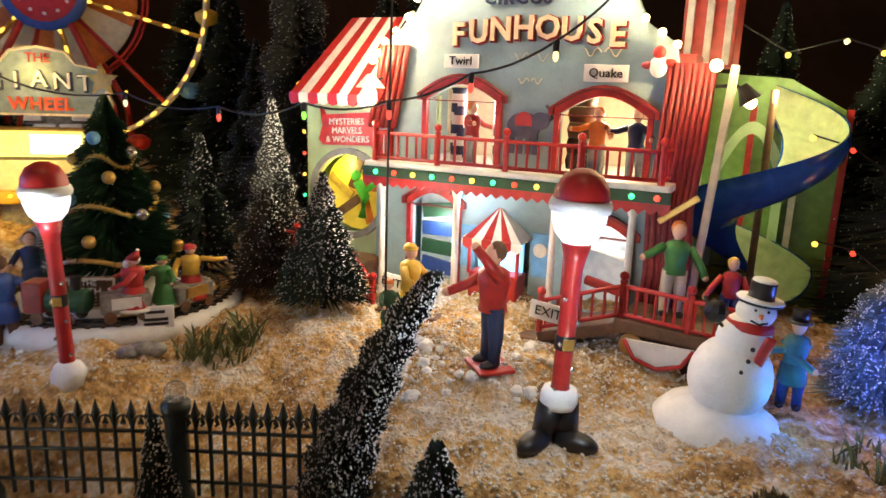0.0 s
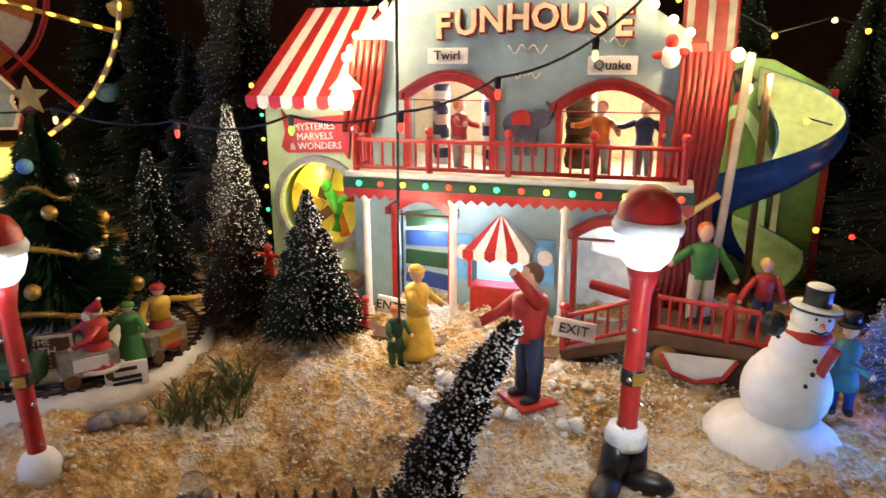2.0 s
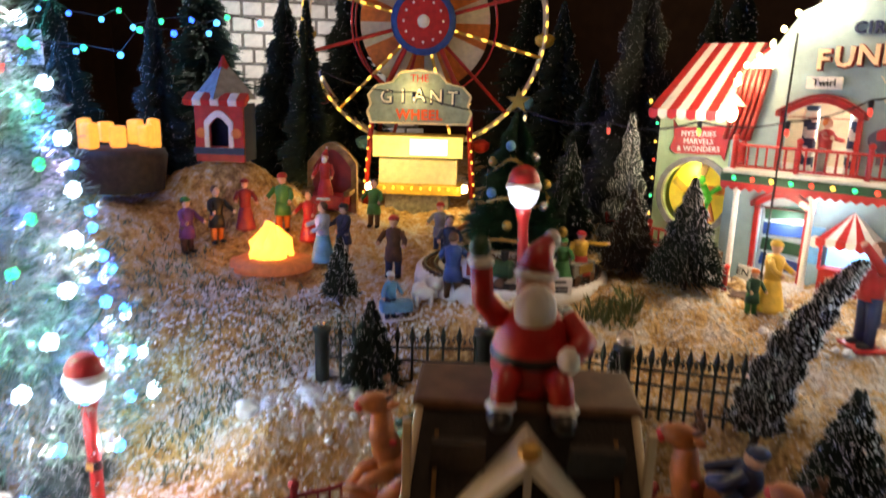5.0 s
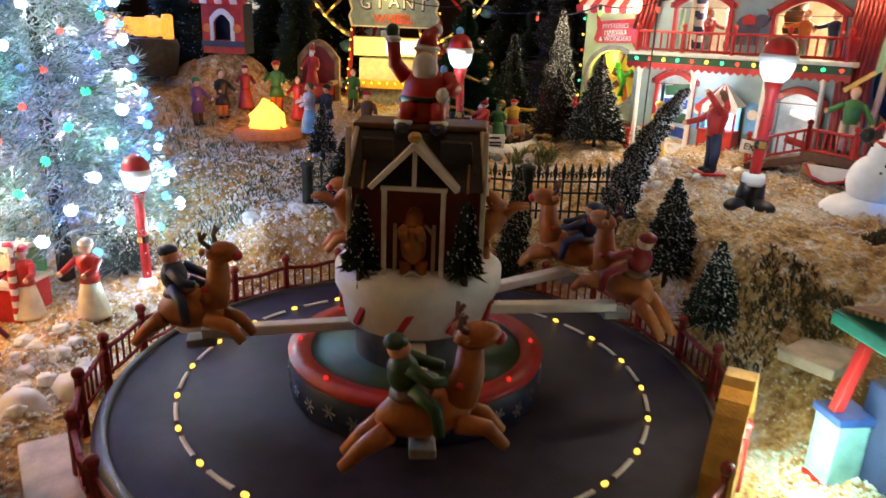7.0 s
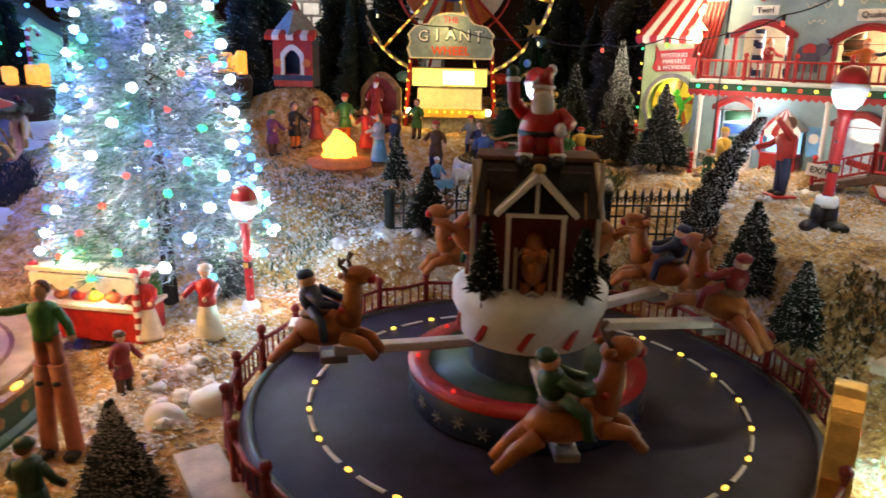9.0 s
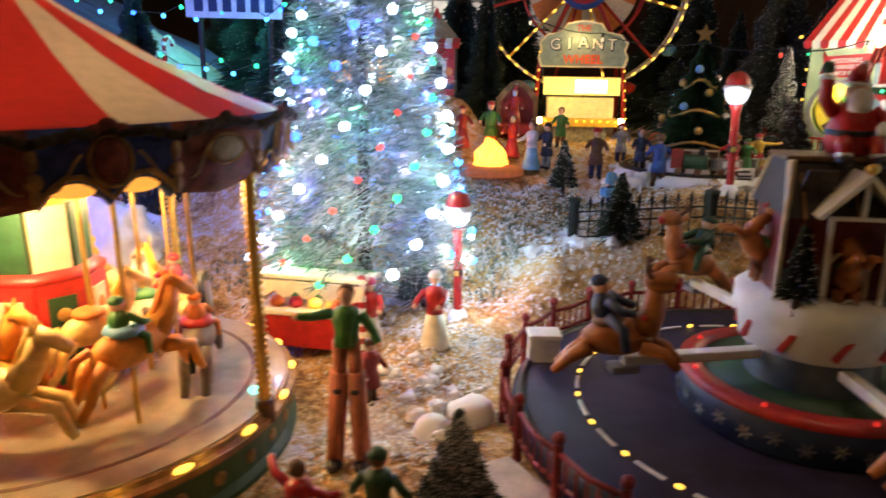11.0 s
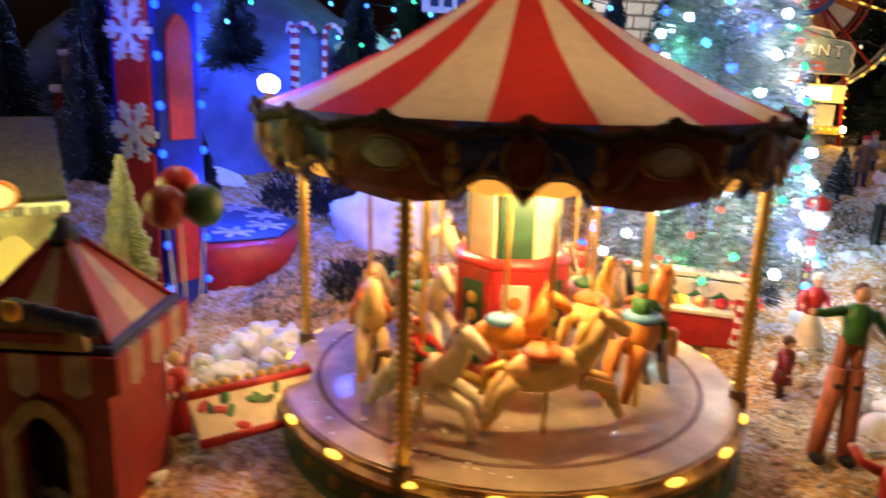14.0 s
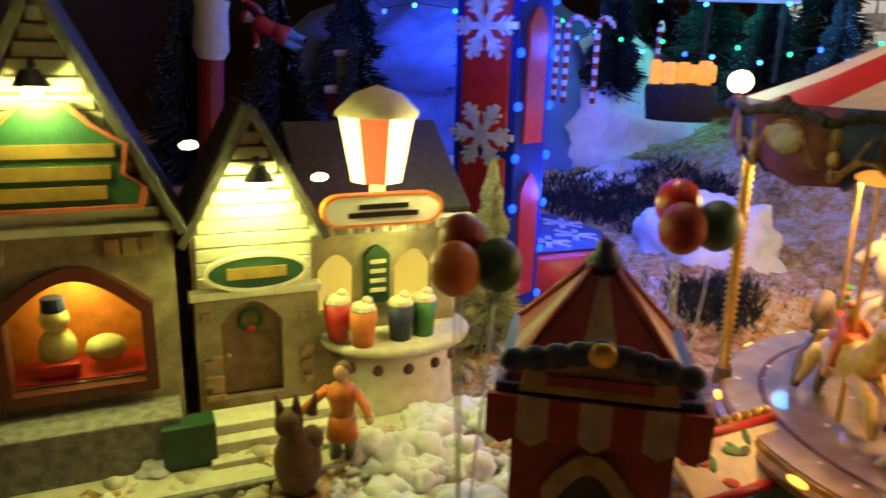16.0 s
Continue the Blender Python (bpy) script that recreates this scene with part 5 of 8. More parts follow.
# ---- snowman with a small elf ----
def snowman():
    h = thing("snowman", on(.126, .284, -.002, -8, 0, 6) @ Matrix.Scale(.86, 4), "white snowman figurine with red scarf and black hat", "snowman")
    bm = lathe(B(), [(0, -.006), (.032, -.006), (.033, .000), (.028, .007), (.019, .012), (0, .013)], 26)
    ball(bm, (0, 0, .026), (.0205, .019, .022), 18, 12)
    ball(bm, (.002, 0, .046), (.0135, .0125, .015), 16, 10)
    part("body", bm, SNOW, h, "glittery white snow body on a wide foot", None, True)
    part("head", ball(B(), (.004, -.001, .062), (.0095, .009, .0085), 16, 10), SNOW, h, "", None, True)
    part("hat", lathe(lathe(B(), [(0, .067), (.0108, .0665), (.0112, .068), (0, .0685)], 18, 0, (.005, 0)), [(.0062, .068), (.0060, .076), (.0064, .077), (0, .0775)], 16, 0, (.005, 0)), BLACK, h, "black top hat with snow")
    part("hat_snow", ball(B(), (.005, 0, .0775), (.0060, .0060, .0018), 12, 6), SNOW, h)
    part("brim_snow", lathe(B(), [(.0066, .0688), (.0108, .0690), (.0114, .0680), (.0105, .0672)], 18, 0, (.005, 0)), SNOW, h)
    part("nose", cone(B(), (.004, -.009, .062), (.003, -.014, .0615), .0015, .0002, 8), ORANGE, h)
    for x in (.001, .007):
        part("eye", ball(B(), (x, -.0092, .0645), .0007, 6, 5), BLACK, h)
    part("mouth", tube(B(), [(.000, -.0088, .0590), (.004, -.0095, .0578), (.008, -.0088, .0590)], .0005, 5), BLACK, h)
    part("scarf", lathe(B(), [(.008, .0515), (.0115, .053), (.0115, .056), (.008, .0575)], 18, 0, (.003, 0)), RED, h, "red knitted scarf")
    part("scarf_end", box(B(), (.008, -.0135, .046), (.005, .003, .016), (12, 10, 0), .001), RED, h)
    for x, z in ((.003, .046), (.001, .041), (-.001, .035)):
        part("button", ball(B(), (x, -.0165 if z < .044 else -.0128, z), .0012, 8, 6), BLACK, h)
    part("arm", tube(B(), [(-.010, -.002, .052), (-.018, -.003, .060), (-.022, -.004, .066)], .0009, 6), BARK, h)
    part("mitten", ball(B(), (-.016, -.006, .060), (.006, .005, .006), 10, 8), BLACK, h)


snowman()
figurine(on(.157, .287, .004, -30), .042, mat("teal_coat", (0.05, 0.20, 0.24), 0.5), BLUE, "small painted elf figurine hugging the snowman", BLACK, SNOW, ((-.3, -.1, .6), (.2, -.2, .5)), coat=True, hatform="top")
t = tree(on(.206, .302, -.004), .056, .024, 31, "round blue-lit frosted shrub", TINSEL, n=4200, snow=.3, power=.45, thick=.7, name="frosted_shrub")
for p in ((.186, .272, .200), (.200, .262, .180)):
    lamp("blue_spot", p, .07, (.08, .18, 1))
lamp("blue_spot", (.150, .262, .182), .010, (.1, .55, 1))
solo("blue_bulb", ball(B(), (0, 0, 0), .0022, 8, 6), BLUELED, pose(.196, .268, .186), "small lit blue bulb hanging by the shrub", "light bulb")


# ---- christmas tree with gold tinsel, track and train ----
def xmas_tree():
    t = thing("christmas_tree", pose(-.190, .402, .172) @ Matrix.Scale(.88, 4), "dark green christmas tree with gold tinsel and baubles", "christmas tree")
    part("trunk", cone(B(), (0, 0, 0), (0, 0, .12), .004, .001, 10), BARK, t)
    crown = new("crown", needle_mesh("crown", .112, .043, 7000, 41, GREENNEEDLE, snow=.01, power=.85))
    crown.parent, crown.matrix_basis = t, pose(0, 0, .020)
    for z0, r0, turns in ((.030, .039, 1), (.062, .028, 1), (.092, .016, 1)):
        bm = B()
        pts = [(r0 * math.cos(a / 24 * 6.283), r0 * math.sin(a / 24 * 6.283), z0 + .004 * math.sin(a / 24 * 18.8)) for a in range(25)]
        tube(bm, pts, .0016, 6)
        rnd = random.Random(int(r0 * 1000))
        for p in pts:
            for _ in range(9):
                q = Vector(p) + Vector((rnd.uniform(-1, 1), rnd.uniform(-1, 1), rnd.uniform(-1, 1))) * .0034
                tube(bm, [p, q], .0003, 3)
        part("tinsel", bm, GOLD, t, "gold tinsel garland")
    rnd = random.Random(8)
    for k in range(16):
        f = (k + .5) / 16
        z, a = .034 + .075 * f, k * 2.4
        r = .044 * (1 - f * .72)
        part("bauble", ball(B(), (r * math.cos(a), r * math.sin(a), z), .0042, 12, 8), (GOLD, SILVER, GOLD, SKYBLUE)[k % 4], t, "", None, True)
    star = []
    for k in range(10):
        rr = .0105 if k % 2 == 0 else .0045
        star.append((rr * math.sin(k * math.pi / 5), .142 + rr * math.cos(k * math.pi / 5)))
    part("star", slab(B(), star, -.0012, .0012), GOLD, t, "gold star topper")
    part("stump_base", lathe(B(), [(0, -.006), (.050, -.006), (.046, .004), (.030, .012), (0, .014)], 28), SNOW, t)


GREENNEEDLE = mat("christmas_green_needles", (0.020, 0.085, 0.035), 0.6, var=0.5, bump=0)
xmas_tree()


def train_track():
    t = thing("train_track", pose(-.190, .404, .1705), "dark toy rail loop on snowy round base", "train track")
    part("bed", lathe(B(), [(.048, -.008), (.074, -.008), (.072, .002), (.068, .0035), (.055, .0035), (.050, .001)], 60), SNOW, t)
    for r in (.0578, .0652):
        part("rail", lathe(B(), [(r - .0007, .0034), (r - .0007, .0056), (r + .0007, .0056), (r + .0007, .0034)], 72), BLACK, t)
    first = None
    for k in range(60):
        m = pose(0, 0, 0, 0, 0, 6 * k)
        first = part("sleeper", box(B(), (.0615, 0, .0040), (.0125, .0022, .0012)), BROWN, t, "", m) if first is None else (again(first, t, m), first)[1]


train_track()


def train_car(a, kind):
    m = pose(-.190 + .0615 * math.cos(radians(a)), .404 + .0615 * math.sin(radians(a)), .1765, 0, 0, a + 90)
    c = thing("train_engine" if kind == "engine" else "train_car", m, "green toy steam engine with snow" if kind == "engine" else "grey green toy train wagon with presents", "toy train", "santa train")
    if kind == "engine":
        part("boiler", cone(cone(B(), (-.004, 0, .011), (.014, 0, .011), .0062, .0062, 14), (.014, 0, .011), (.016, 0, .011), .0068, .0052, 14), DKGREEN, c)
        part("cab", box(B(), (-.010, 0, .013), (.010, .013, .016), (0, 0, 0), .001), DKRED, c)
        part("chimney", cone(B(), (.010, 0, .016), (.010, 0, .024), .0018, .0030, 10), BLACK, c)
    else:
        part("box", box(B(), (0, 0, .009), (.024, .013, .010), (0, 0, 0), .0012), STONE, c)
        part("side_plate", box(B(), (0, -.0072, .010), (.014, .0012, .0055)), (WHITE, GOLD)[kind == "two"], c)
    for x in (-.008, .008):
        for y in (-.0062, .0062):
            part("wheel", cone(B(), (x, y - .0008, .0028), (x, y + .0008, .0028), .0032, .0032, 14), BROWN, c)


train_car(-92, "engine")
train_car(-62, "one")
train_car(-30, "two")
figurine(pose(-.190 + .0615 * math.cos(radians(-58)), .404 + .0615 * math.sin(radians(-58)), .181, 0, 0, -60) @ Matrix.Diagonal((1.35, 1.35, .85, 1)), .034, RED, RED, "painted santa figurine riding in the train", RED, SNOW, ((.2, -.25, .5), (-.2, -.25, .5)), True, hatform="point", beard=True)
figurine(pose(-.190 + .0615 * math.cos(radians(-28)), .404 + .0615 * math.sin(radians(-28)), .181, 0, 0, 20) @ Matrix.Diagonal((1.25, 1.25, .9, 1)), .034, YELLOW, RED, "painted rider figurine in yellow coat on the train", RED, BROWN, ((.42, -.1, .74), (-.2, -.25, .5)), True)
figurine(pose(-.190 + .0615 * math.cos(radians(-44)), .404 + .0615 * math.sin(radians(-44)), .181, 0, 0, -20) @ Matrix.Diagonal((1.2, 1.2, .9, 1)), .030, GREEN, GREEN, "painted elf figurine on the train", GREEN, None, dress=True)


def north_sign():
    s = thing("north_pole_sign", on(-.184, .352, .004, 8), "brown sign board with white words on posts", "sign")
    part("board", box(B(), (0, 0, .015), (.034, .0022, .018), (0, 0, 0), .001), BROWN, s)
    part("border", ring_slab(B(), [(-.0165, .0065), (.0165, .0065), (.0165, .0235), (-.0165, .0235)], [(-.0152, .0078), (.0152, .0078), (.0152, .0222), (-.0152, .0222)], -.0016, -.0011), CREAM, s)
    words("sign_letters", "TO THE", .0042, WHITE, s, pose(0, -.0014, .0205), .0003)
    words("sign_letters", "NORTH", .0054, WHITE, s, pose(0, -.0014, .0160), .0003)
    words("sign_letters", "POLE", .0062, WHITE, s, pose(0, -.0014, .0108), .0003)
    for x in (-.012, .012):
        part("post", cone(B(), (x, .001, -.006), (x, .001, .008), .0014, .0014, 8), BARK, s)


north_sign()


def small_sign(at, label):
    s = thing("sign_board", at, label, "sign")
    part("board", box(B(), (0, 0, .011), (.018, .0018, .012), (0, 0, 0), .0008), WHITE, s)
    for z in (.014, .010, .0075):
        part("text_bar", box(B(), (0, -.0011, z), (.012 if z < .012 else .009, .0005, .0016)), BLACK, s)
    part("post", cone(B(), (0, .001, -.004), (0, .001, .008), .0012, .0012, 8), BARK, s)


small_sign(on(-.146, .350, .002, 20), "small white sign board with dark bars near the track")
bm = B()
for k in range(3):
    ball(bm, (.006 * (k - 1), .001 * k, .002 + .001 * (k == 1)), (.006, .0045, .0035), 10, 7)
solo("rock", bm, STONE, on(-.144, .326, -.001, 15), "dark grey flat rock on the snow", "rock", smooth=True)


# ---- iron fence ----
def iron_panel(p0, p1, h=.034, n=9):
    p0, p1 = Vector(p0), Vector(p1)
    L = (p1 - p0).length
    a = math.degrees(math.atan2(p1.y - p0.y, p1.x - p0.x))
    f = thing("iron_fence", pose(*p0, 0, 0, a), "black green wrought iron fence panel with spear tips", "fence", "iron fence panels")
    dz = (p1.z - p0.z) / L
    for z in (.006, .019, .027):
        part("rail", tube(B(), [(0, 0, z), (L, 0, z + dz * L)], .0008, 6), IRON, f)
    bar = None
    for k in range(n):
        x = L * (k + .5) / n
        m = pose(x, 0, dz * x)
        if bar is None:
            bm = cone(B(), (0, 0, 0), (0, 0, h), .0008, .0008, 6)
            cone(bm, (0, 0, h), (0, 0, h + .006), .0018, .0001, 6)
            cone(bm, (0, 0, h), (0, 0, h - .002), .0018, .0006, 6)
            for sg in (-1, 1):
                tube(bm, [(0, 0, .0280), (sg * .0012, 0, .0325), (sg * .0032, 0, .0335), (sg * .0038, 0, .0312), (sg * .0024, 0, .0300)], .0006, 5)
            bar = part("picket", bm, IRON, f, "", m)
        else:
            again(bar, f, m)


def fence_post(p):
    f = thing("fence_post", pose(*p), "black iron fence post with clear glass ball", "fence post", "iron fence posts")
    part("shaft", lathe(B(), [(0, -.006), (.0056, -.006), (.0056, .0), (.0044, .002), (.0044, .034), (.0056, .036), (.0056, .039), (0, .040)], 14), IRON, f)
    part("glass_ball", ball(B(), (0, 0, .0435), .0044, 14, 10), GLASS, f, "clear glass ball", None, True)


def glass_material():
    m = bpy.data.materials.new("clear_glass")
    m.use_nodes = True
    b = m.node_tree.nodes["Principled BSDF"]
    b.inputs["Base Color"].default_value = (.95, .97, 1, 1)
    b.inputs["Transmission Weight"].default_value, b.inputs["Roughness"].default_value, b.inputs["IOR"].default_value = 0.9, 0.04, 1.45
    return m


GLASS = glass_material()
posts = [(-.033, .229, .150), (-.098, .248, .140), (-.172, .246, .140), (-.276, .258, .124)]
for p in posts[1:]:
    fence_post(p)
for p, q in zip(posts, posts[1:]):
    iron_panel(p, q, .034, 11)


# ---- cable with coloured bulbs ----
def cable(pts, label, mats):
    w = thing("light_string", pose(0, 0, 0), label, "light string")
    fine = []
    for a, b in zip(pts, pts[1:]):
        a, b = Vector(a), Vector(b)
        for k in range(6):
            f = k / 6
            fine.append(a.lerp(b, f) - Vector((0, 0, .008 * 4 * f * (1 - f) * (b - a).length / .12)))
    fine.append(Vector(pts[-1]))
    part("wire", tube(B(), fine, .0006, 6), BLACK, w)
    for k, p in enumerate(pts):
        part("socket", cone(B(), tuple(p), (p[0], p[1], p[2] - .0042), .0015, .0013, 8), BLACK, w)
        part("bulb", ball(B(), (p[0], p[1], p[2] - .0060), (.0013, .0013, .0024), 8, 6), mats[k % len(mats)], w)


DIMY, DIMR, DIMG = shine("soft_yellow_bulb", (1, .85, .45), 1.2), shine("soft_red_bulb", (1, .08, .05), 1.2), shine("soft_green_bulb", (.3, 1, .1), 1.2)
cable([(.090, .300, .366), (.046, .300, .320), (.012, .310, .306), (-.024, .322, .293), (-.068, .352, .290), (-.125, .40, .285), (-.19, .43, .29), (-.29, .46, .30), (-.36, .43, .315)],
      "black cable with small coloured bulbs", [DIMY, DIMY, DIMR, DIMR, DIMG, DIMR, DIMY])
w = thing("wire", pose(0, 0, 0), "thin black hanging wire beside the funhouse", "cable")
part("wire", tube(B(), [(-.024, .330, .34), (-.0245, .331, .29), (-.025, .333, .24), (-.025, .335, .20)], .0006, 5), BLACK, w)


# ---- giant wheel ----
def giant_wheel():
    h = thing("ferris_wheel", pose(-.340, .630, .176, 0, 0, 14) @ Matrix.Diagonal((.95, 1, .97, 1)), "lit toy ferris wheel with yellow bulbs and sign", "ferris wheel")
    c = Vector((0, .012, .200))
    R = .136
    pt = lambda r, a, y=0: (c.x + r * math.cos(a), c.y + y, c.z + r * math.sin(a))
    for y in (-.012, .012):
        part("rim", tube(B(), [pt(R, 2 * math.pi * k / 48, y) for k in range(49)], .0024, 6), CREAM, h, "cream wheel rim")
        part("rim", tube(B(), [pt(R * .60, 2 * math.pi * k / 40, y) for k in range(41)], .0013, 6), RED, h)
    b = None
    for k in range(56):
        a = 2 * math.pi * k / 56
        m = pose(*pt(R, a, -.015), 0, -math.degrees(a), 0)
        b = part("rim_bulb", ball(B(), (0, 0, 0), (.0016, .0016, .0036), 8, 6), YELLOWBULB, h, "", m) if b is None else (again(b, h, m), b)[1]
    for k in range(12):
        a = 2 * math.pi * (k + .5) / 12
        part("spoke", tube(B(), [pt(.02, a, -.010), pt(R, a, -.012)], .0022, 6), GOLD if k % 2 else RED, h)
        if k % 2:
            for j in range(6):
                again(b, h, pose(*pt(.036 + .017 * j, a, -.0145), 0, -math.degrees(a) + 90, 0))
        part("gondola", lathe(ball(B(), (0, 0, -.004), (.011, .011, .008), 12, 8), [(.011, -.004), (.0115, -.002), (.011, .000)], 14), (RED, SKYBLUE, YELLOW)[k % 3], h, "", pose(*pt(R, a + .26, 0)) @ pose(0, 0, -.012))
    for k in range(16):
        a0, a1 = 22.5 * k, 22.5 * (k + 1)
        fan = [(c.x, c.z)] + [(c.x + .074 * math.cos(radians(a0 + (a1 - a0) * j / 3)), c.z + .074 * math.sin(radians(a0 + (a1 - a0) * j / 3))) for j in range(4)]
        part("fan_panel", slab(B(), fan, c.y + .002, c.y + .004), (CREAM, ORANGE)[k % 2], h)
    part("hub", cone(B(), (c.x, c.y - .012, c.z), (c.x, c.y - .020, c.z), .031, .030, 28), RED, h)
    part("hub_ring", lathe(B(), [(.029, 0), (.036, 0), (.036, .008), (.029, .008)], 28), BLUE, h, "", pose(c.x, c.y - .014, c.z, 90, 0, 0))
    part("hub_cap", ball(B(), (c.x, c.y - .020, c.z), (.007, .003, .007), 12, 8), WHITE, h)
    for k in range(12):
        part("hub_bulb", ball(B(), (c.x + .022 * math.cos(k * .5236), c.y - .0212, c.z + .022 * math.sin(k * .5236)), .0016, 6, 5), WHITE, h)
    for sg in (-1, 1):
        for y in (-.030, .050):
            part("leg", tube(B(), [(sg * .062, y, -.01), (sg * .054, y * .8, .10), (sg * .006, c.y + (y > 0) * .01 - (y < 0) * .012, c.z)], .0032, 8), RED, h, "red lattice leg")
            leg_b = None
            for j in range(9):
                m = pose(sg * (.0625 - .0012 * j), y - .003, .016 + .012 * j)
                leg_b = part("leg_bulb", ball(B(), (0, 0, 0), .0015, 6, 5), YELLOWBULB, h, "", m) if leg_b is None else (again(leg_b, h, m), leg_b)[1]
    # sign
    sign = [(-.054, .092), (.054, .092), (.058, .104), (.054, .112), (.057, .122), (.048, .132), (.030, .136), (.022, .146), (0, .150), (-.022, .146), (-.030, .136), (-.048, .132), (-.057, .122), (-.054, .112), (-.058, .104)]
    part("sign_board", slab(B(), sign, -.040, -.036), SIGNBLUE, h, "grey blue shaped sign board")
    part("sign_rim", ring_slab(B(), sign, [(x * .955, .119 + (z - .119) * .93) for x, z in sign], -.0415, -.0395), CREAM, h)
    words("sign_letters", "THE", .011, RED, h, pose(0, -.0412, .1395), .0006)
    for k, ch in enumerate("GIANT"):
        words("letter", ch, .021, NAVY, h, pose(-.036 + .018 * k + .0008, -.0410, .1213 - .0012 * abs(k - 2)), .0006, 1.0, .0008)
        words("letter", ch, .0195, WHITE, h, pose(-.036 + .018 * k, -.0422, .1220 - .0012 * abs(k - 2)), .0006)
    words("sign_letters", "WHEEL", .0145, mat("vermilion_letter", (0.75, 0.11, 0.03), 0.4), h, pose(0, -.0414, .1015), .0006, 1.1, .0005)
    # booth
    part("booth_roof", box(B(), (0, -.030, .078), (.100, .040, .005), (0, 0, 0), .001), YELLOW, h)
    part("booth_valance", box(B(), (0, -.051, .069), (.098, .002, .022), (0, 0, 0), .0006), BOOTHLIT, h, "lit cream booth front")
    part("booth_glass", box(B(), (.012, -.0525, .069), (.040, .001, .016)), shine("lit_window", (1, .93, .6), 3.0), h, "bright lit window")
    part("booth_wall", box(B(), (0, -.028, .040), (.086, .036, .030), (0, 0, 0), .001), CREAM, h)
    part("booth_counter", box(B(), (0, -.040, .024), (.098, .040, .010), (0, 0, 0), .001), YELLOW, h)
    for k in range(10):
        part("counter_bulb", ball(B(), (-.045 + .010 * k, -.0605, .026), .0015, 6, 5), YELLOWBULB, h)
    part("stone_base", box(B(), (0, -.030, .006), (.070, .050, .030), (0, 0, 0), .002), STONE, h)
    part("corner_lamp", ball(B(), (-.052, -.056, .026), .0045, 10, 8), WARMBULB, h)
    part("corner_lamp", ball(B(), (.052, -.056, .026), .0045, 10, 8), WARMBULB, h)


SIGNBLUE = mat("pale_grey_blue_sign", (0.24, 0.31, 0.31), 0.5)
# board glows of itself in place of the booth light falling on it
BOOTHLIT = mat("lit_yellow_front", (0.85, 0.75, 0.22), 0.5, glow=0.7)
giant_wheel()
for p, w in (((-.338, .545, .228), .09), ((-.40, .54, .215), .05), ((-.275, .565, .215), .05), ((-.33, .57, .30), .06)):
    lamp("wheel_lamp", p, w * 1.15, (1, .68, .18))


# ---- lit tinsel tree ----
def lit_tree():
    t = thing("lit_christmas_tree", pose(-.408, .140, .088), "silvery tinsel tree full of bright coloured LEDs", "christmas tree")
    part("trunk", cone(B(), (0, 0, -.01), (0, 0, .33), .006, .001, 10), BARK, t)
    rnd = random.Random(77)
    vs, fs = [], []
    for i in range(27000):
        u = rnd.random() ** .62
        z = .035 + .315 * (1 - u)
        tier = .82 + .22 * math.sin(z * 125 + 2 * math.sin(i))
        rad = (.010 + .070 * u) * tier * (.55 + .5 * rnd.random())
        a = rnd.random() * 6.2832
        p = Vector((rad * math.cos(a), rad * math.sin(a), z))
        d = Vector((math.cos(a) + rnd.uniform(-.9, .9), math.sin(a) + rnd.uniform(-.9, .9), rnd.uniform(-.8, .6))).normalized() * rnd.uniform(.006, .013)
        s = d.cross(Vector((rnd.random(), rnd.random(), rnd.random()))).normalized() * .00055
        k = len(vs)
        vs += [tuple(p + s), tuple(p - s), tuple(p + d - s * .4), tuple(p + d + s * .4)]
        fs.append((k, k + 1, k + 2, k + 3))
    for k in range(150):
        u = ((k + .5) / 150) ** .62
        c = Vector(((.012 + .072 * u) * math.cos(k * 2.39996), (.012 + .072 * u) * math.sin(k * 2.39996), .040 + .305 * (1 - u)))
        for _ in range(46):
            d = Vector((rnd.uniform(-1, 1), rnd.uniform(-1, 1), rnd.uniform(-1, 1))).normalized()
            p = c + d * rnd.uniform(.0005, .003)
            e = d * rnd.uniform(.004, .011)
            w = e.cross(Vector((rnd.random(), rnd.random(), rnd.random()))).normalized() * .0006
            q = len(vs)
            vs += [tuple(p + w), tuple(p - w), tuple(p + e - w * .3), tuple(p + e + w * .3)]
            fs.append((q, q + 1, q + 2, q + 3))
    me = bpy.data.meshes.new("crown")
    me.from_pydata(vs, [], fs)
    me.materials.append(TINSEL)
    me.materials.append(NEEDLE_MINT)
    me.polygons.foreach_set("material_index", [int(k % 3 == 0) for k in range(len(fs))])
    crown = new("crown", me)
    crown.parent = t
    protos = {}

    def glint(r):
        bm = ball(B(), (0, 0, 0), r, 9, 6)
        for v in bm.verts:
            v.co *= rnd.uniform(.9, 1.1)
        return bm

    for k in range(150):
        u = ((k + .5) / 150) ** .62
        z = .040 + .305 * (1 - u)
        a = k * 2.39996
        r = (.012 + .072 * u) * 1.0
        i = (0, 1, 5, 2, 6, 3, 1, 0, 4, 5, 7, 6, 3)[k % 13]
        m = pose(r * math.cos(a), r * math.sin(a), z, 57 * k, 31 * k, 83 * k)
        if i not in protos:
            protos[i] = part("led", glint((.0032, .0030, .0028, .0032, .0022, .0030, .0038, .0030)[i]), (WHITELED, SKYLED, GREENLED, BLUELED, REDLED, WHITELED, WHITELED, SKYLED)[i], t, "", m)
        else:
            again(protos[i], t, m)


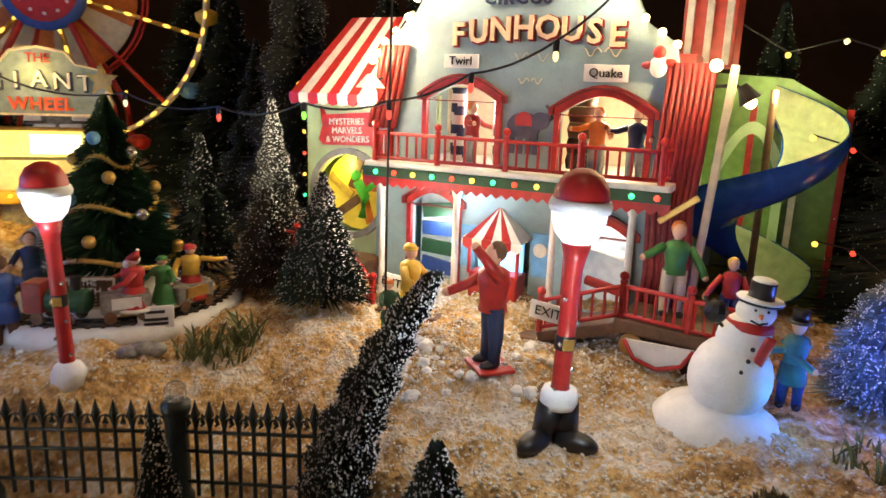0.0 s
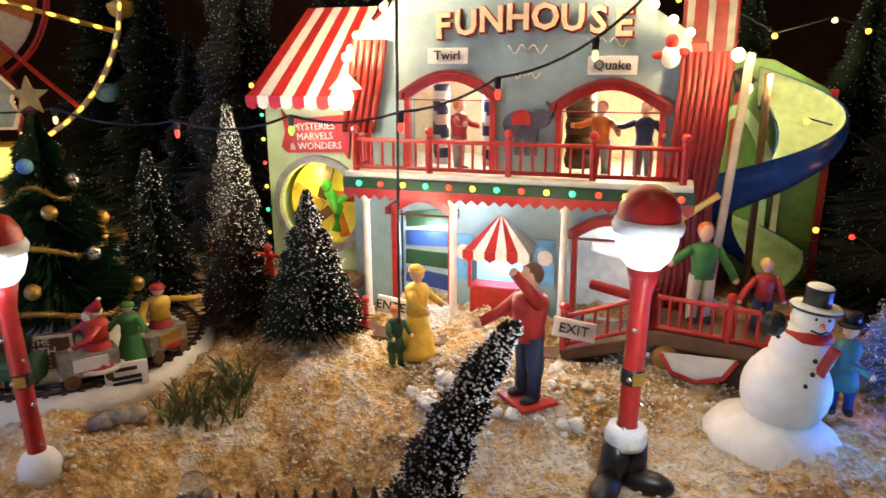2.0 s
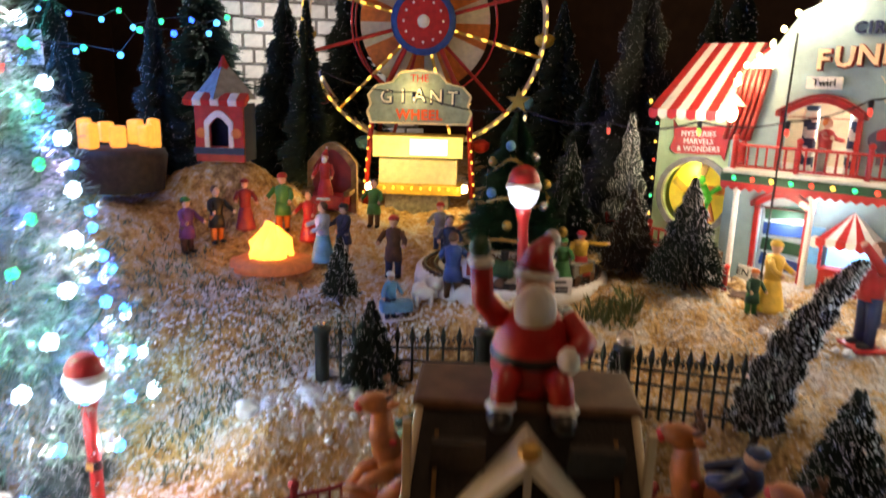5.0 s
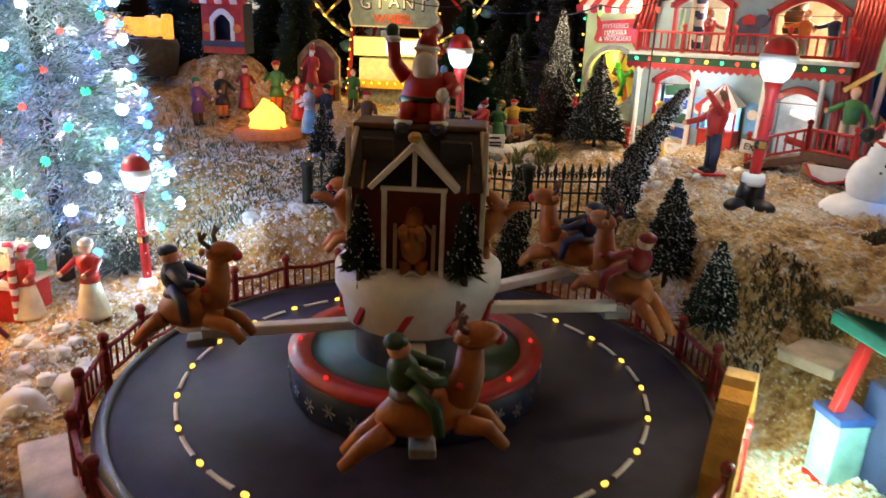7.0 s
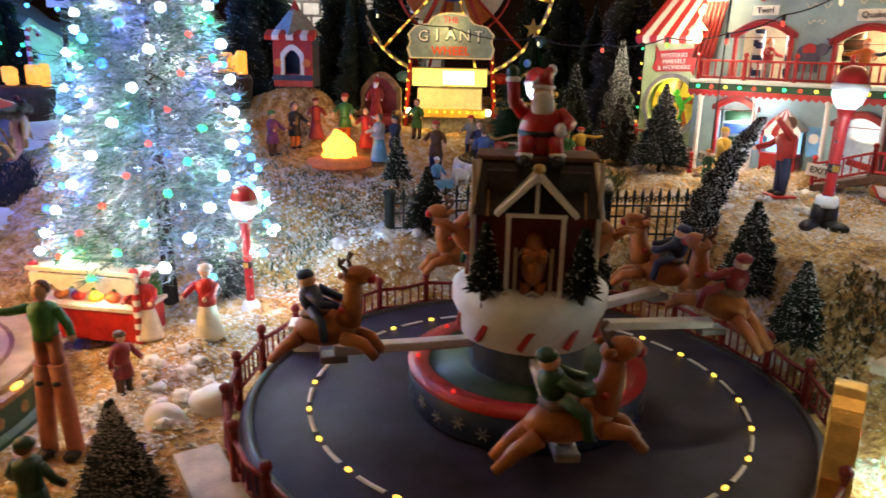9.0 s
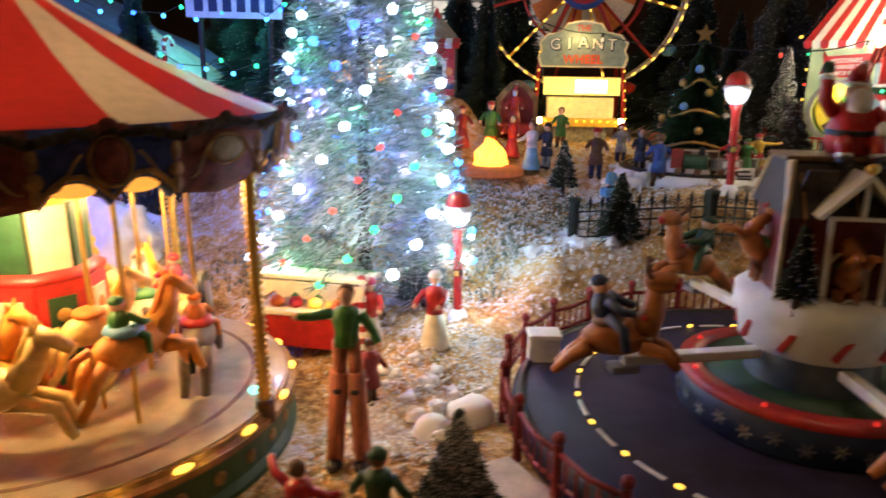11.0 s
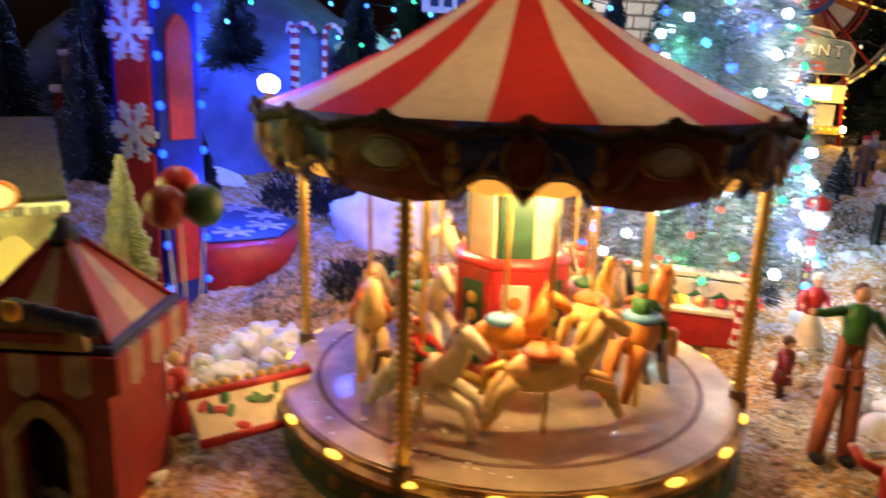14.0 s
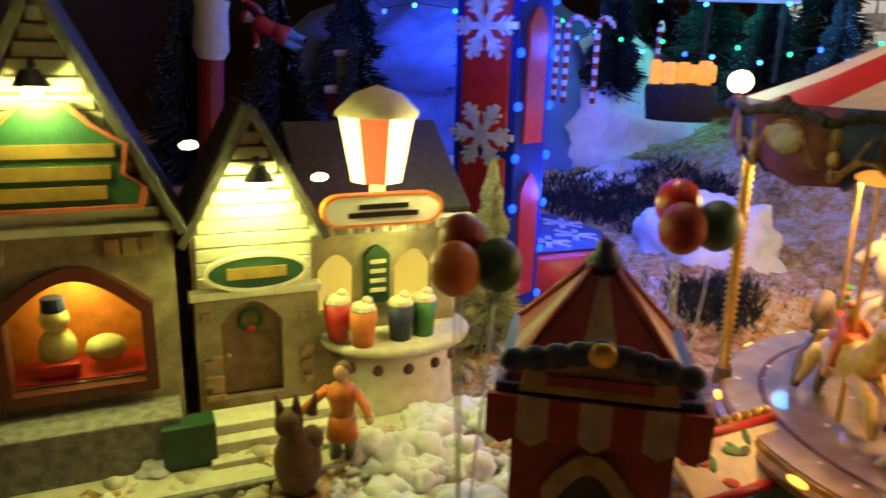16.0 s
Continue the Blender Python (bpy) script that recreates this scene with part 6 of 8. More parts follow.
NEEDLE_MINT = mat("dull_green_tinsel", (0.10, 0.20, 0.13), 0.5, metal=0.1, var=0.4, bump=0)
lit_tree()
for k in range(150):
    u = ((k + .5) / 150) ** .62
    a = (k * 2.39996 + math.pi) % (2 * math.pi) - math.pi
    if k % 2 or not -2.5 < a < 1.1:
        continue
    r = (.012 + .072 * u) - .005
    lamp("led_light", (-.408 + r * math.cos(a), .140 + r * math.sin(a), .088 + .040 + .305 * (1 - u)), .108, ((1, .94, .92), (.12, .24, 1), (1, .90, .95), (.25, .9, .55), (.08, .12, 1), (.80, .50, 1))[(k // 2) % 6], .002)
for a, z, w, c in ((-30, .125, .045, (.5, .82, 1)), (15, .145, .05, (.5, 1, .85)), (-75, .15, .06, (1, .75, .6)), (5, .115, .03, (1, .30, .40))):
    lamp("led_light", (-.408 + .102 * math.cos(radians(a)), .140 + .102 * math.sin(radians(a)), z), w, c, .010)


# ---- camp fire with its ring of figurines ----
def camp_fire():
    f = thing("camp_fire", on(-.384, .384, -.001), "glowing orange camp fire on red embers", "camp fire")
    part("ember_bed", lathe(B(), [(0, -.004), (.034, -.004), (.033, .002), (.020, .005), (0, .006)], 28), mat("ember_resin", (0.6, 0.16, 0.05), 0.6, glow=0.25), f)
    for k in range(9):
        a = k * .698
        r = .011 if k else 0
        bm = tube(B(), [(r * math.cos(a), r * math.sin(a), .002), (r * 1.1 * math.cos(a + .3), r * 1.1 * math.sin(a + .3), .016), (r * .4 * math.cos(a + .6), r * .4 * math.sin(a + .6), .031 - .004 * (k % 3))], .0095, 8, 0, .0030)
        part("flame", bm, FLAME, f, "yellow orange flame", None, True)
    for k in range(5):
        a = k * 1.257
        part("log", tube(B(), [(.014 * math.cos(a), .014 * math.sin(a), .004), (.004 * math.cos(a + .4), .004 * math.sin(a + .4), .012)], .0026, 8), BARK, f)


camp_fire()
lamp("fire_light", (-.384, .384, .192), .14, (1, .36, .06), .008)
for x, y, rz, h, top, bot, hat, form, dress, lab in (
        (-.440, .392, 70, .056, BLACK, ORANGE, None, "round", False, "painted figurine in black coat by the fire"),
        (-.425, .412, 40, .050, DKRED, DKRED, DKRED, "round", True, "painted figurine in dark red coat by the fire"),
        (-.455, .372, 80, .054, PURPLE, BROWN, GREEN, "round", False, "painted figurine in plum coat by the fire"),
        (-.398, .428, 10, .058, GREEN, ORANGE, RED, "round", False, "painted figurine in green sweater by the fire"),
        (-.374, .430, 0, .050, RED, RED, None, "round", True, "painted figurine in red dress by the fire"),
        (-.345, .398, -50, .056, mat("ice_blue_coat", (0.50, 0.58, 0.72), 0.5), SKYBLUE, None, "round", True, "painted figurine in pale blue coat by the fire"),
        (-.332, .410, -40, .054, NAVY, GREY, BLACK, "round", False, "painted figurine in navy coat by the fire"),
        (-.278, .384, 10, .056, BROWN, NAVY, RED, "round", False, "painted figurine in brown jacket and red cap"),
        (-.217, .338, 190, .054, BLUE, BROWN, None, "round", False, "painted figurine in long blue coat on the path"),
        (-.238, .400, 20, .050, NAVY, BLACK, None, "round", False, "painted figurine in dark clothes near the wheel"),
        (-.222, .412, -30, .050, ORANGE, BROWN, BROWN, "round", True, "painted figurine in orange coat near the wheel"),
        (-.262, .452, 0, .048, GREY, NAVY, RED, "round", False, "painted figurine waiting at the wheel booth"),
        (-.330, .470, 0, .050, GREEN, BROWN, None, "round", False, "painted figurine standing near the throne")):
    figurine(on(x, y, .002, rz), h * .88, top, bot, lab, hat, BROWN, ((.2, -.22, .55), (-.2, -.22, .58)), dress, coat=not dress, hatform=form)


def throne():
    c = thing("santa_throne", on(-.388, .500, 0, 12), "red and gold arched throne for santa", "throne")
    part("backrest", slab(B(), arch(-.020, .020, 0, .062, .018), .010, .015), DKRED, c)
    part("back_frame", ring_slab(B(), arch(-.024, .024, 0, .068, .020), arch(-.019, .019, .001, .061, .018), .008, .016), GOLDDARK, c)
    part("seat", box(B(), (0, -.004, .014), (.036, .026, .012), (0, 0, 0), .002), RED, c)
    for sg in (-1, 1):
        part("armrest", box(B(), (sg * .020, -.004, .022), (.006, .028, .005), (0, 0, 0), .0015), GOLDDARK, c)


throne()
figurine(on(-.388, .490, .014, 12), .044, RED, RED, "painted santa figurine sitting on the throne", RED, SNOW, ((.2, -.25, .5), (-.2, -.25, .5)), True, hatform="point", beard=True)


def sled():
    s = thing("dog_sled", on(-.252, .322, .002, 35), "small blue toy sled with white runners", "sled")
    part("tub", box(B(), (0, 0, .009), (.022, .012, .008), (0, 0, 0), .002), SKYBLUE, s)
    for y in (-.006, .006):
        part("runner", tube(B(), [(-.014, y, .001), (.010, y, .001), (.016, y, .004), (.017, y, .008)], .0009, 6), WHITE, s)


sled()
figurine(on(-.255, .319, .008, 60), .034, SKYBLUE, NAVY, "small painted figurine in blue coat on the sled", SNOW, None)
for k, (x, y) in enumerate(((-.236, .333), (-.228, .344), (-.243, .345), (-.262, .338))):
    bm = ball(ball(B(), (0, 0, .009), (.0085, .0045, .0048), 10, 8), (.0085, 0, .0145), (.0042, .0034, .0036), 8, 6)
    for sx in (-.005, .005):
        for sy in (-.0025, .0025):
            cone(bm, (sx, sy, 0), (sx, sy, .008), .0013, .0016, 6)
    solo("sled_dog_figurine", bm, [SNOW], on(x, y, 0, 30 + 25 * k), "small white painted sled dog figurine", "figurine", "sled dogs", smooth=True)


# ---- red ride cottage on the terrace ----
def cottage():
    c = thing("red_cottage", on(-.474, .462, 0, 14), "red and blue toy cottage with striped awning and arch", "toy building")
    part("wall", slab(B(), [(-.022, 0), (.022, 0), (.022, .052), (-.022, .052)], -.018, -.014, [arch(-.009, .009, .014, .040, .008)]), RED, c)
    for x in (-.0205, .0205):
        part("wall", box(B(), (x, 0, .026), (.003, .028, .052)), NAVY, c)
    part("wall", box(B(), (0, .016, .026), (.044, .003, .052)), NAVY, c)
    part("arch_trim", ring_slab(B(), arch(-.013, .013, .012, .046, .010), arch(-.009, .009, .013, .040, .008), -.020, -.0175), WHITE, c)
    for k in range(7):
        part("awning_stripe", box(B(), (-.024 + .008 * k, -.022, .056), (.008, .014, .006), (28, 0, 0), .0008), (RED, WHITE)[k % 2], c)
    part("band", box(B(), (0, -.019, .010), (.046, .003, .006)), NAVY, c)
    part("roof", cone(B(), (0, 0, .056), (0, 0, .084), .030, .006, 4), GREY, c)
    part("finial", cone(B(), (0, 0, .082), (0, 0, .094), .006, .001, 8), RED, c)
    for x in (-.016, .016):
        part("porthole", cone(B(), (x, -.0185, .026), (x, -.0200, .026), .0045, .0045, 14), ORANGE, c)


cottage()


# ---- lit stone house in the distance ----
def stone_house():
    h = thing("stone_house", pose(-.60, .86, .16, 0, 0, 30), "floodlit pale stone toy house beyond the wheel", "toy building")
    part("wall", box(B(), (0, .012, .15), (.34, .02, .34)), STONE, h)
    rnd = random.Random(5)
    brick = None
    for j in range(12):
        for k in range(11):
            if rnd.random() < .12:
                continue
            m = pose(-.15 + .03 * k + .015 * (j % 2), -.002 + .002 * rnd.random(), .045 + .022 * j)
            if brick is None:
                brick = part("stone_block", box(B(), (0, 0, 0), (.026, .006, .018), (0, 0, 0), .002), WHITE, h, "", m)
            else:
                again(brick, h, m)
    part("roof", box(B(), (0, .02, .335), (.37, .08, .02), (20, 0, 0)), DKRED, h)


stone_house()
lamp("house_flood", (-.57, .70, .36), .9, (1, .93, .85), .02)


# ---- far side: evergreens and drifts ----
def mound(x, y, r, h, z, seed, label, material=None):
    bm = B()
    n, rings = 48, 18
    prev = None
    for j in range(rings + 1):
        f = j / rings
        ring = []
        for k in range(n):
            a = 2 * math.pi * k / n
            v = Vector((math.cos(a) * 2 + seed, math.sin(a) * 2, f * 2))
            rr = r * (1 - f ** 2.2) * (1 + .30 * noise.noise(v) + .16 * noise.noise(v * 3) + .08 * noise.noise(v * 7)) + .001
            ring.append(bm.verts.new((rr * math.cos(a), rr * math.sin(a), h * f + .012 * noise.noise(v * 2) + .005 * noise.noise(v * 6))))
        if prev:
            for k in range(n):
                bm.faces.new((prev[k], prev[(k + 1) % n], ring[(k + 1) % n], ring[k])).smooth = True
        prev = ring
    bm.faces.new(prev)
    solo("snow_mound", bm, material or SNOW, pose(x, y, z), label, "snow mound", "snow mounds")


for i, (x, y, r, h, z) in enumerate(((-.70, .22, .05, .035, .09), (-.80, .33, .09, .050, .09), (-.62, .27, .05, .035, .09), (-.95, .20, .10, .07, .07), (-1.06, .10, .09, .07, .07), (-.90, .50, .16, .20, .10), (-.58, .36, .07, .09, .12))):
    mound(x, y, r, h, z, i + 3, "white snow-covered rocky mound behind the tower")
# blue light on this snow hill is put into its colour
mound(-1.15, .52, .36, .34, .06, 21, "large snow hill behind the shops, blue light in its colour", mat("blue_light_snow", (0.14, 0.24, 0.62), 0.9, var=0.3, scale=30))
bm = ball(B(), (0, 0, 0), (.060, .036, .044), 48, 32)
for v in bm.verts:
    q = v.co * 26
    v.co *= 1 + .30 * noise.noise(q) + .18 * noise.noise(q * 2.6) + .08 * noise.noise(q * 7)
solo("snow_bank", bm, SNOW, pose(-.662, .150, .104), "steep lumpy white snow bank behind the carousel", "snow mound", smooth=True)
for x, y, r, seed in ((-.288, .022, .013, 31), (-.298, -.002, .010, 32)):
    bm = ball(B(), (0, 0, 0), (r, r, r * .8), 24, 16)
    for v in bm.verts:
        v.co *= 1 + .35 * noise.noise(v.co * 70 + Vector((seed, 0, 0)))
    solo("snow_mound", bm, SNOW, pose(x, y, .083), "white cotton snow pile beside the ride fence", "snow mound", "snow mounds", smooth=True)
FAR = "background pines"
rnd = random.Random(12)
far_tree = tree(pose(-.62, .42, .16), .17, .045, 51, "dark snow-flecked pine of the far wood", group=FAR, n=3600, snow=.10, thick=1.5)
for x, y, z, s, ry in ((-.70, .50, .2, 1.1, 0), (-.78, .56, .22, 1.3, 40), (-.86, .42, .2, 1.0, 80), (-.50, .62, .19, 1.25, 20), (-.44, .66, .19, 1.4, 100), (-.20, .68, .18, 1.25, 60), (-.05, .64, .17, 1.3, 10), (-.02, .72, .17, 1.5, 200), (-.24, .72, .18, 1.5, 140),
                       (.30, .48, .16, 1.2, 90), (.32, .38, .15, 1.0, 150), (.24, .52, .16, 1.2, 30), (-.98, .32, .2, 1.1, 170), (-1.12, .24, .18, 1.2, 15), (-.66, .70, .2, 1.6, 75), (-.9, .68, .2, 1.6, 5), (-1.1, .45, .2, 1.4, 130), (-.155, .60, .18, .9, 0), (-1.03, .14, .09, 1.1, 30), (-1.12, .12, .09, 1.35, 70), (-1.20, .06, .09, 1.3, 110), (-.90, .17, .09, .55, 10)):
    copy_thing(far_tree, pose(x, y, z - .006, 0, 0, ry) @ Matrix.Scale(s, 4))
for p, w, c in (((-.74, .44, .36), .7, (.05, .9, .75)), ((-.62, .36, .30), .5, (.08, .35, 1)), ((-.55, .36, .33), .35, (.05, .3, 1)), ((-.84, .20, .30), 1.1, (.03, .08, 1)), ((-.69, .10, .22), .35, (.08, .14, 1)), ((-.98, .27, .34), 1.6, (.07, .16, 1))):
    lamp("coloured_light", p, w, c, .01)
# strings of coloured lights, each bulb on its wire
def strand(ends, n, sag, mats, r, label):
    w = thing("light_string", pose(0, 0, 0), label, "light string")
    p0, p1 = Vector(ends[0]), Vector(ends[1])
    pts = []
    for k in range(n):
        f = k / (n - 1)
        pts.append(p0.lerp(p1, f) + Vector((0, .01 * math.sin(k * 1.7), -sag * 4 * f * (1 - f) + .008 * math.sin(k * 2.3))))
    part("wire", tube(B(), pts, .0006, 5), BLACK, w)
    for k, p in enumerate(pts):
        part("bulb", ball(B(), (p.x, p.y, p.z - r), r, 6, 5), mats[k % len(mats)], w)


COLD = (SKYLED, GREENLED, BLUELED, SKYLED, GREENLED)
for e0, e1, n in (((-1.02, .36, .36), (-.62, .44, .33), 16), ((-.95, .40, .30), (-.58, .38, .27), 15), ((-.86, .50, .42), (-.46, .50, .36), 16), ((-.66, .34, .34), (-.47, .44, .36), 9), ((-1.10, .16, .33), (-.93, .30, .31), 7)):
    strand((e0, e1), n, .02, COLD, .0028, "string of blue and green lights in far pines")
WARM = (YELLOWBULB, REDLED, YELLOWBULB, DIMY)
for e0, e1, n in (((.16, .47, .350), (.34, .40, .330), 8), ((.22, .42, .28), (.34, .36, .25), 6), ((.22, .40, .22), (.33, .34, .20), 6), ((-.10, .50, .30), (-.02, .46, .34), 4)):
    strand((e0, e1), n, .01, WARM, .0018, "string of small warm and red lights by the slide")
lamp("string_glow", (.27, .37, .22), .03, (1, .4, .12))
lamp("string_glow", (.30, .33, .26), .03, (.15, .2, 1))


def board_sign(at):
    s = thing("hill_sign", at, "white sign board with dark text bars on the hill", "sign")
    part("board", box(B(), (0, 0, 0), (.11, .004, .032), (0, 0, 0), .001), WHITE, s)
    for k in range(6):
        part("text_bar", box(B(), (-.040 + .016 * k, -.0026, 0), (.010, .001, .018)), NAVY, s)
    for x in (-.04, .04):
        part("post", cone(B(), (x, .003, -.10), (x, .003, 0), .003, .003, 8), BARK, s)


board_sign(pose(-.714, .424, .331, 0, 0, 28))


# ---- sweet stall and bakers ----
def stall():
    s = thing("market_stall", pose(-.412, .078, .086, 0, 0, 8), "market stall with scalloped cream awning and striped poles", "stall")
    part("counter", box(B(), (0, 0, .011), (.072, .030, .022), (0, 0, 0), .001), RED, s)
    part("counter_top", box(B(), (0, 0, .0235), (.076, .034, .003), (0, 0, 0), .0008), CREAM, s)
    part("back_panel", box(B(), (0, .014, .032), (.070, .003, .030)), GREEN, s)
    for x in (-.036, .036):
        bm = banded(lathe(B(), [(0, 0)] + [(.0024, .004 * k) for k in range(13)] + [(0, .048)], 10, 0, (x, -.016)), 0, .004)
        part("striped_pole", bm, [RED, WHITE], s, "red and white striped pole")
        part("pole_ball", ball(B(), (x, -.016, .050), .0034, 8, 6), RED, s)
    edge = [(-.038, .046)] + [(-.038 + .076 * k / 40, .040 - .005 * abs(math.sin(math.pi * k / 8))) for k in range(41)] + [(.038, .046)]
    part("scalloped_awning", slab(B(), edge, -.0185, -.0165), CREAM, s)
    part("awning_top", box(B(), (0, -.002, .047), (.078, .036, .003), (-8, 0, 0), .0008), CREAM, s)
    for k in range(5):
        part("pastry", ball(B(), (-.026 + .013 * k, -.006, .028), (.005, .005, .004), 8, 6), (ORANGE, RED, YELLOW)[k % 3], s)


stall()
lamp("stall_lamp", (-.405, .066, .122), .025, (1, .62, .2))
figurine(on(-.331, .082, .001, 20), .050, RED, CREAM, "painted baker figurine in white apron and red dress", WHITE, SNOW, ((.05, -.25, .6), (-.25, -.2, .6)), True)
figurine(on(-.372, .074, .001, 10), .046, RED, CREAM, "painted baker figurine in red blouse and cream skirt", RED, SNOW, ((.2, -.25, .6), (-.2, -.25, .6)), True)
figurine(on(-.347, .022, .001, 80), .040, DKRED, BROWN, "painted child figurine in brown coat on the snow", BROWN, BROWN, coat=True)
# stilt walker
figurine(on(-.327, -.043, .036, 15), .052, GREEN, mat("salmon_striped_cloth", (0.60, 0.20, 0.12), 0.6), "painted stilt walker figurine in green jacket and long trousers", None, BROWN, ((.30, -.1, .5), (-.42, -.1, .72)))
st = thing("stilts", on(-.327, -.043, -.002, 15), "pair of tall salmon striped stilt legs", "stilts")
for sg in (-1, 1):
    part("stilt", tube(B(), [(sg * .0068, 0, 0), (sg * .0055, 0, .022), (sg * .0035, 0, .048)], .0040, 10, 0, .0046), mat("salmon_cloth", (0.58, 0.19, 0.11), 0.6), st)
    part("stilt_shoe", ball(B(), (sg * .0068, -.003, .001), (.0042, .0065, .003), 8, 6), BLACK, st)
figurine(on(-.314, -.108, -.002, 175), .044, RED, NAVY, "painted figurine in red jumper raising both arms", None, BROWN, ((.36, -.1, .86), (-.36, -.1, .70)))
figurine(on(-.288, -.094, -.002, 190), .046, DKGREEN, DKGREEN, "painted figurine in dark green coat seen from behind", DKGREEN, BROWN, coat=True)
figurine(on(-.352, -.150, -.002, 200), .040, RED, RED, "painted figurine in red clothes beside the carousel", None, BROWN, ((.36, -.1, .80), (-.36, -.1, .75)))
figurine(on(-.622, -.165, -.002, 100), .042, RED, RED, "painted figurine in red beside the carousel rim", None, YELLOW, UP, True)


# ---- santa on the ride roof, little porch trees, control box ----
def roof_santa():
    bm = lathe(B(), [(0, 0), (.0105, 0), (.0125, .005), (.0122, .012), (.0098, .019), (.0055, .0235), (0, .024)], 18, 0)
    for sg in (-1, 1):
        tube(bm, [(sg * .005, -.006, .005), (sg * .0080, -.0150, .0060), (sg * .0088, -.0180, -.0010)], .0045, 8, 0, .0036)
        ball(bm, (sg * .0088, -.0175, .0008), (.0048, .0048, .0018), 8, 6, 1)
        ball(bm, (sg * .0090, -.0200, -.0015), (.0040, .0060, .0030), 8, 6, 3)
    tube(bm, [(.010, 0, .019), (.0150, -.006, .0150), (.0100, -.0130, .0125)], .0040, 8, 0, .0034)
    ball(bm, (.0100, -.0130, .0125), .0036, 8, 6, 1)
    tube(bm, [(-.010, 0, .019), (-.0155, -.002, .0250), (-.0165, -.003, .0350)], .0040, 8, 0, .0034)
    ball(bm, (-.0165, -.003, .0355), (.0042, .0042, .0020), 8, 6, 1)
    ball(bm, (-.0168, -.003, .0390), .0034, 8, 6, 4)
    ball(bm, (0, -.0010, .0280), (.0058, .0056, .0062), 12, 8, 2)
    ball(bm, (0, -.0060, .0235), (.0064, .0042, .0072), 12, 8, 1)
    ball(bm, (0, .0010, .0318), (.0070, .0070, .0020), 12, 6, 1)
    tube(bm, [(0, .001, .0320), (.001, .003, .0370), (.004, .006, .0400)], .0060, 10, 0, .0022)
    ball(bm, (.0045, .0065, .0400), .0028, 8, 6, 1)
    lathe(bm, [(.0122, .0085), (.0128, .0090), (.0128, .0110), (.0122, .0115)], 18, 3)
    bmesh.ops.recalc_face_normals(bm, faces=bm.faces)
    ob = link("figurine", bm, [RED, SNOW, SKIN, BLACK, DKGREEN], True)
    ob.matrix_basis = pose(-.1185, .073, .2285, 0, 0, 12) @ Matrix.Diagonal((.90, .90, 1, 1))
    return tagged(ob, "painted santa figurine waving on the ride roof", "figurine")


roof_santa()
for sg in (-1, 1):
    m = pose(-.120, .074, .1615, 0, 0, 13) @ pose(sg * .0235, -.031, 0)
    tree(m, .034, .0075, 60 + sg, "tiny dark tree beside the ride porch", n=900, snow=.06, trunk=.002)
solo("control_box", box(box(B(), (0, 0, .010), (.018, .014, .022), (0, 0, 0), .001), (0, -.0005, .0225), (.020, .016, .003), (0, 0, 0), .0008), WHITE, pose(-.262, .086, .088, 0, 0, 20), "white control box at the ride fence", "control box")
a = thing("ride_entrance_sign", pose(.032, .045, .088, 0, 0, 77), "gold arched ride entrance sign with lit white face", "sign")
gate = arch(-.034, .034, 0, .052, .030, 14)
part("arch_band", slab(B(), gate, -.004, .008, [arch(-.030, .030, -.0004, .048, .028, 14)]), GOLD, a)
part("lit_face", slab(B(), arch(-.030, .030, .001, .048, .028, 14), -.001, .001), shine("lit_sign_face", (.9, 1, .9), 2.2), a, "lit white sign face")
lamp("entrance_light", (.050, .036, .112), .15, (.80, 1, .88))


def ticket_kiosk():
    k = thing("ticket_kiosk", pose(.112, .050, .088, 0, 0, 24) @ Matrix.Scale(1.25, 4), "teal and red toy ticket kiosk with slatted roof", "kiosk")
    part("floor", box(B(), (0, 0, .001), (.062, .052, .004), (0, 0, 0), .001), RED, k)
    for x in (-.024, .024):
        for y in (-.020, .020):
            part("lower_panel", box(B(), (x, y, .014), (.012, .012, .024), (0, 0, 0), .0008), SKYTEAL, k)
            part("cap", box(B(), (x, y, .027), (.014, .014, .003), (0, 0, 0), .0006), BLUE, k)
            part("post", box(B(), (x, y, .043), (.0034, .0034, .034), (0, -14 * (1 if x > 0 else -1), 0), .0004), RED, k)
    part("counter", box(B(), (0, -.020, .014), (.034, .004, .022)), SKYTEAL, k)
    part("booth_body", box(B(), (0, .010, .022), (.036, .020, .036), (0, 0, 0), .001), NAVY, k)
    part("fascia", box(B(), (0, 0, .060), (.064, .052, .005), (0, 0, 0), .0008), mat("teal_trim", (0.04, 0.30, 0.24), 0.5), k)
    slat = None
    for sg in (-1, 1):
        for j in range(8):
            m = pose(0, sg * (.024 - .0030 * j), .0632 + .0006 * j, -sg * 11, 0, 0)
            slat = part("roof_slat", box(B(), (0, 0, 0), (.060, .0018, .0016), (0, 0, 0), .0003), TANWOOD, k, "", m) if slat is None else (again(slat, k, m), slat)[1]
    part("ridge", box(B(), (0, 0, .0670), (.063, .003, .002), (0, 0, 0), .0006), TANWOOD, k)
    for j in range(9):
        part("bead", ball(B(), (-.024 + .006 * j, -.0245, .0560), .0020, 8, 6), RED, k)


SKYTEAL = mat("pale_teal_paint", (0.28, 0.58, 0.58), 0.5)
BOARDPALE = mat("pale_board_paint", (0.62, 0.52, 0.40), 0.6, var=0.3, scale=90)
TANWOOD = mat("tan_wood", (0.42, 0.27, 0.12), 0.6, var=0.4)
ticket_kiosk()
lamp("kiosk_light", (.074, .034, .135), .09, (.72, 1, .82))
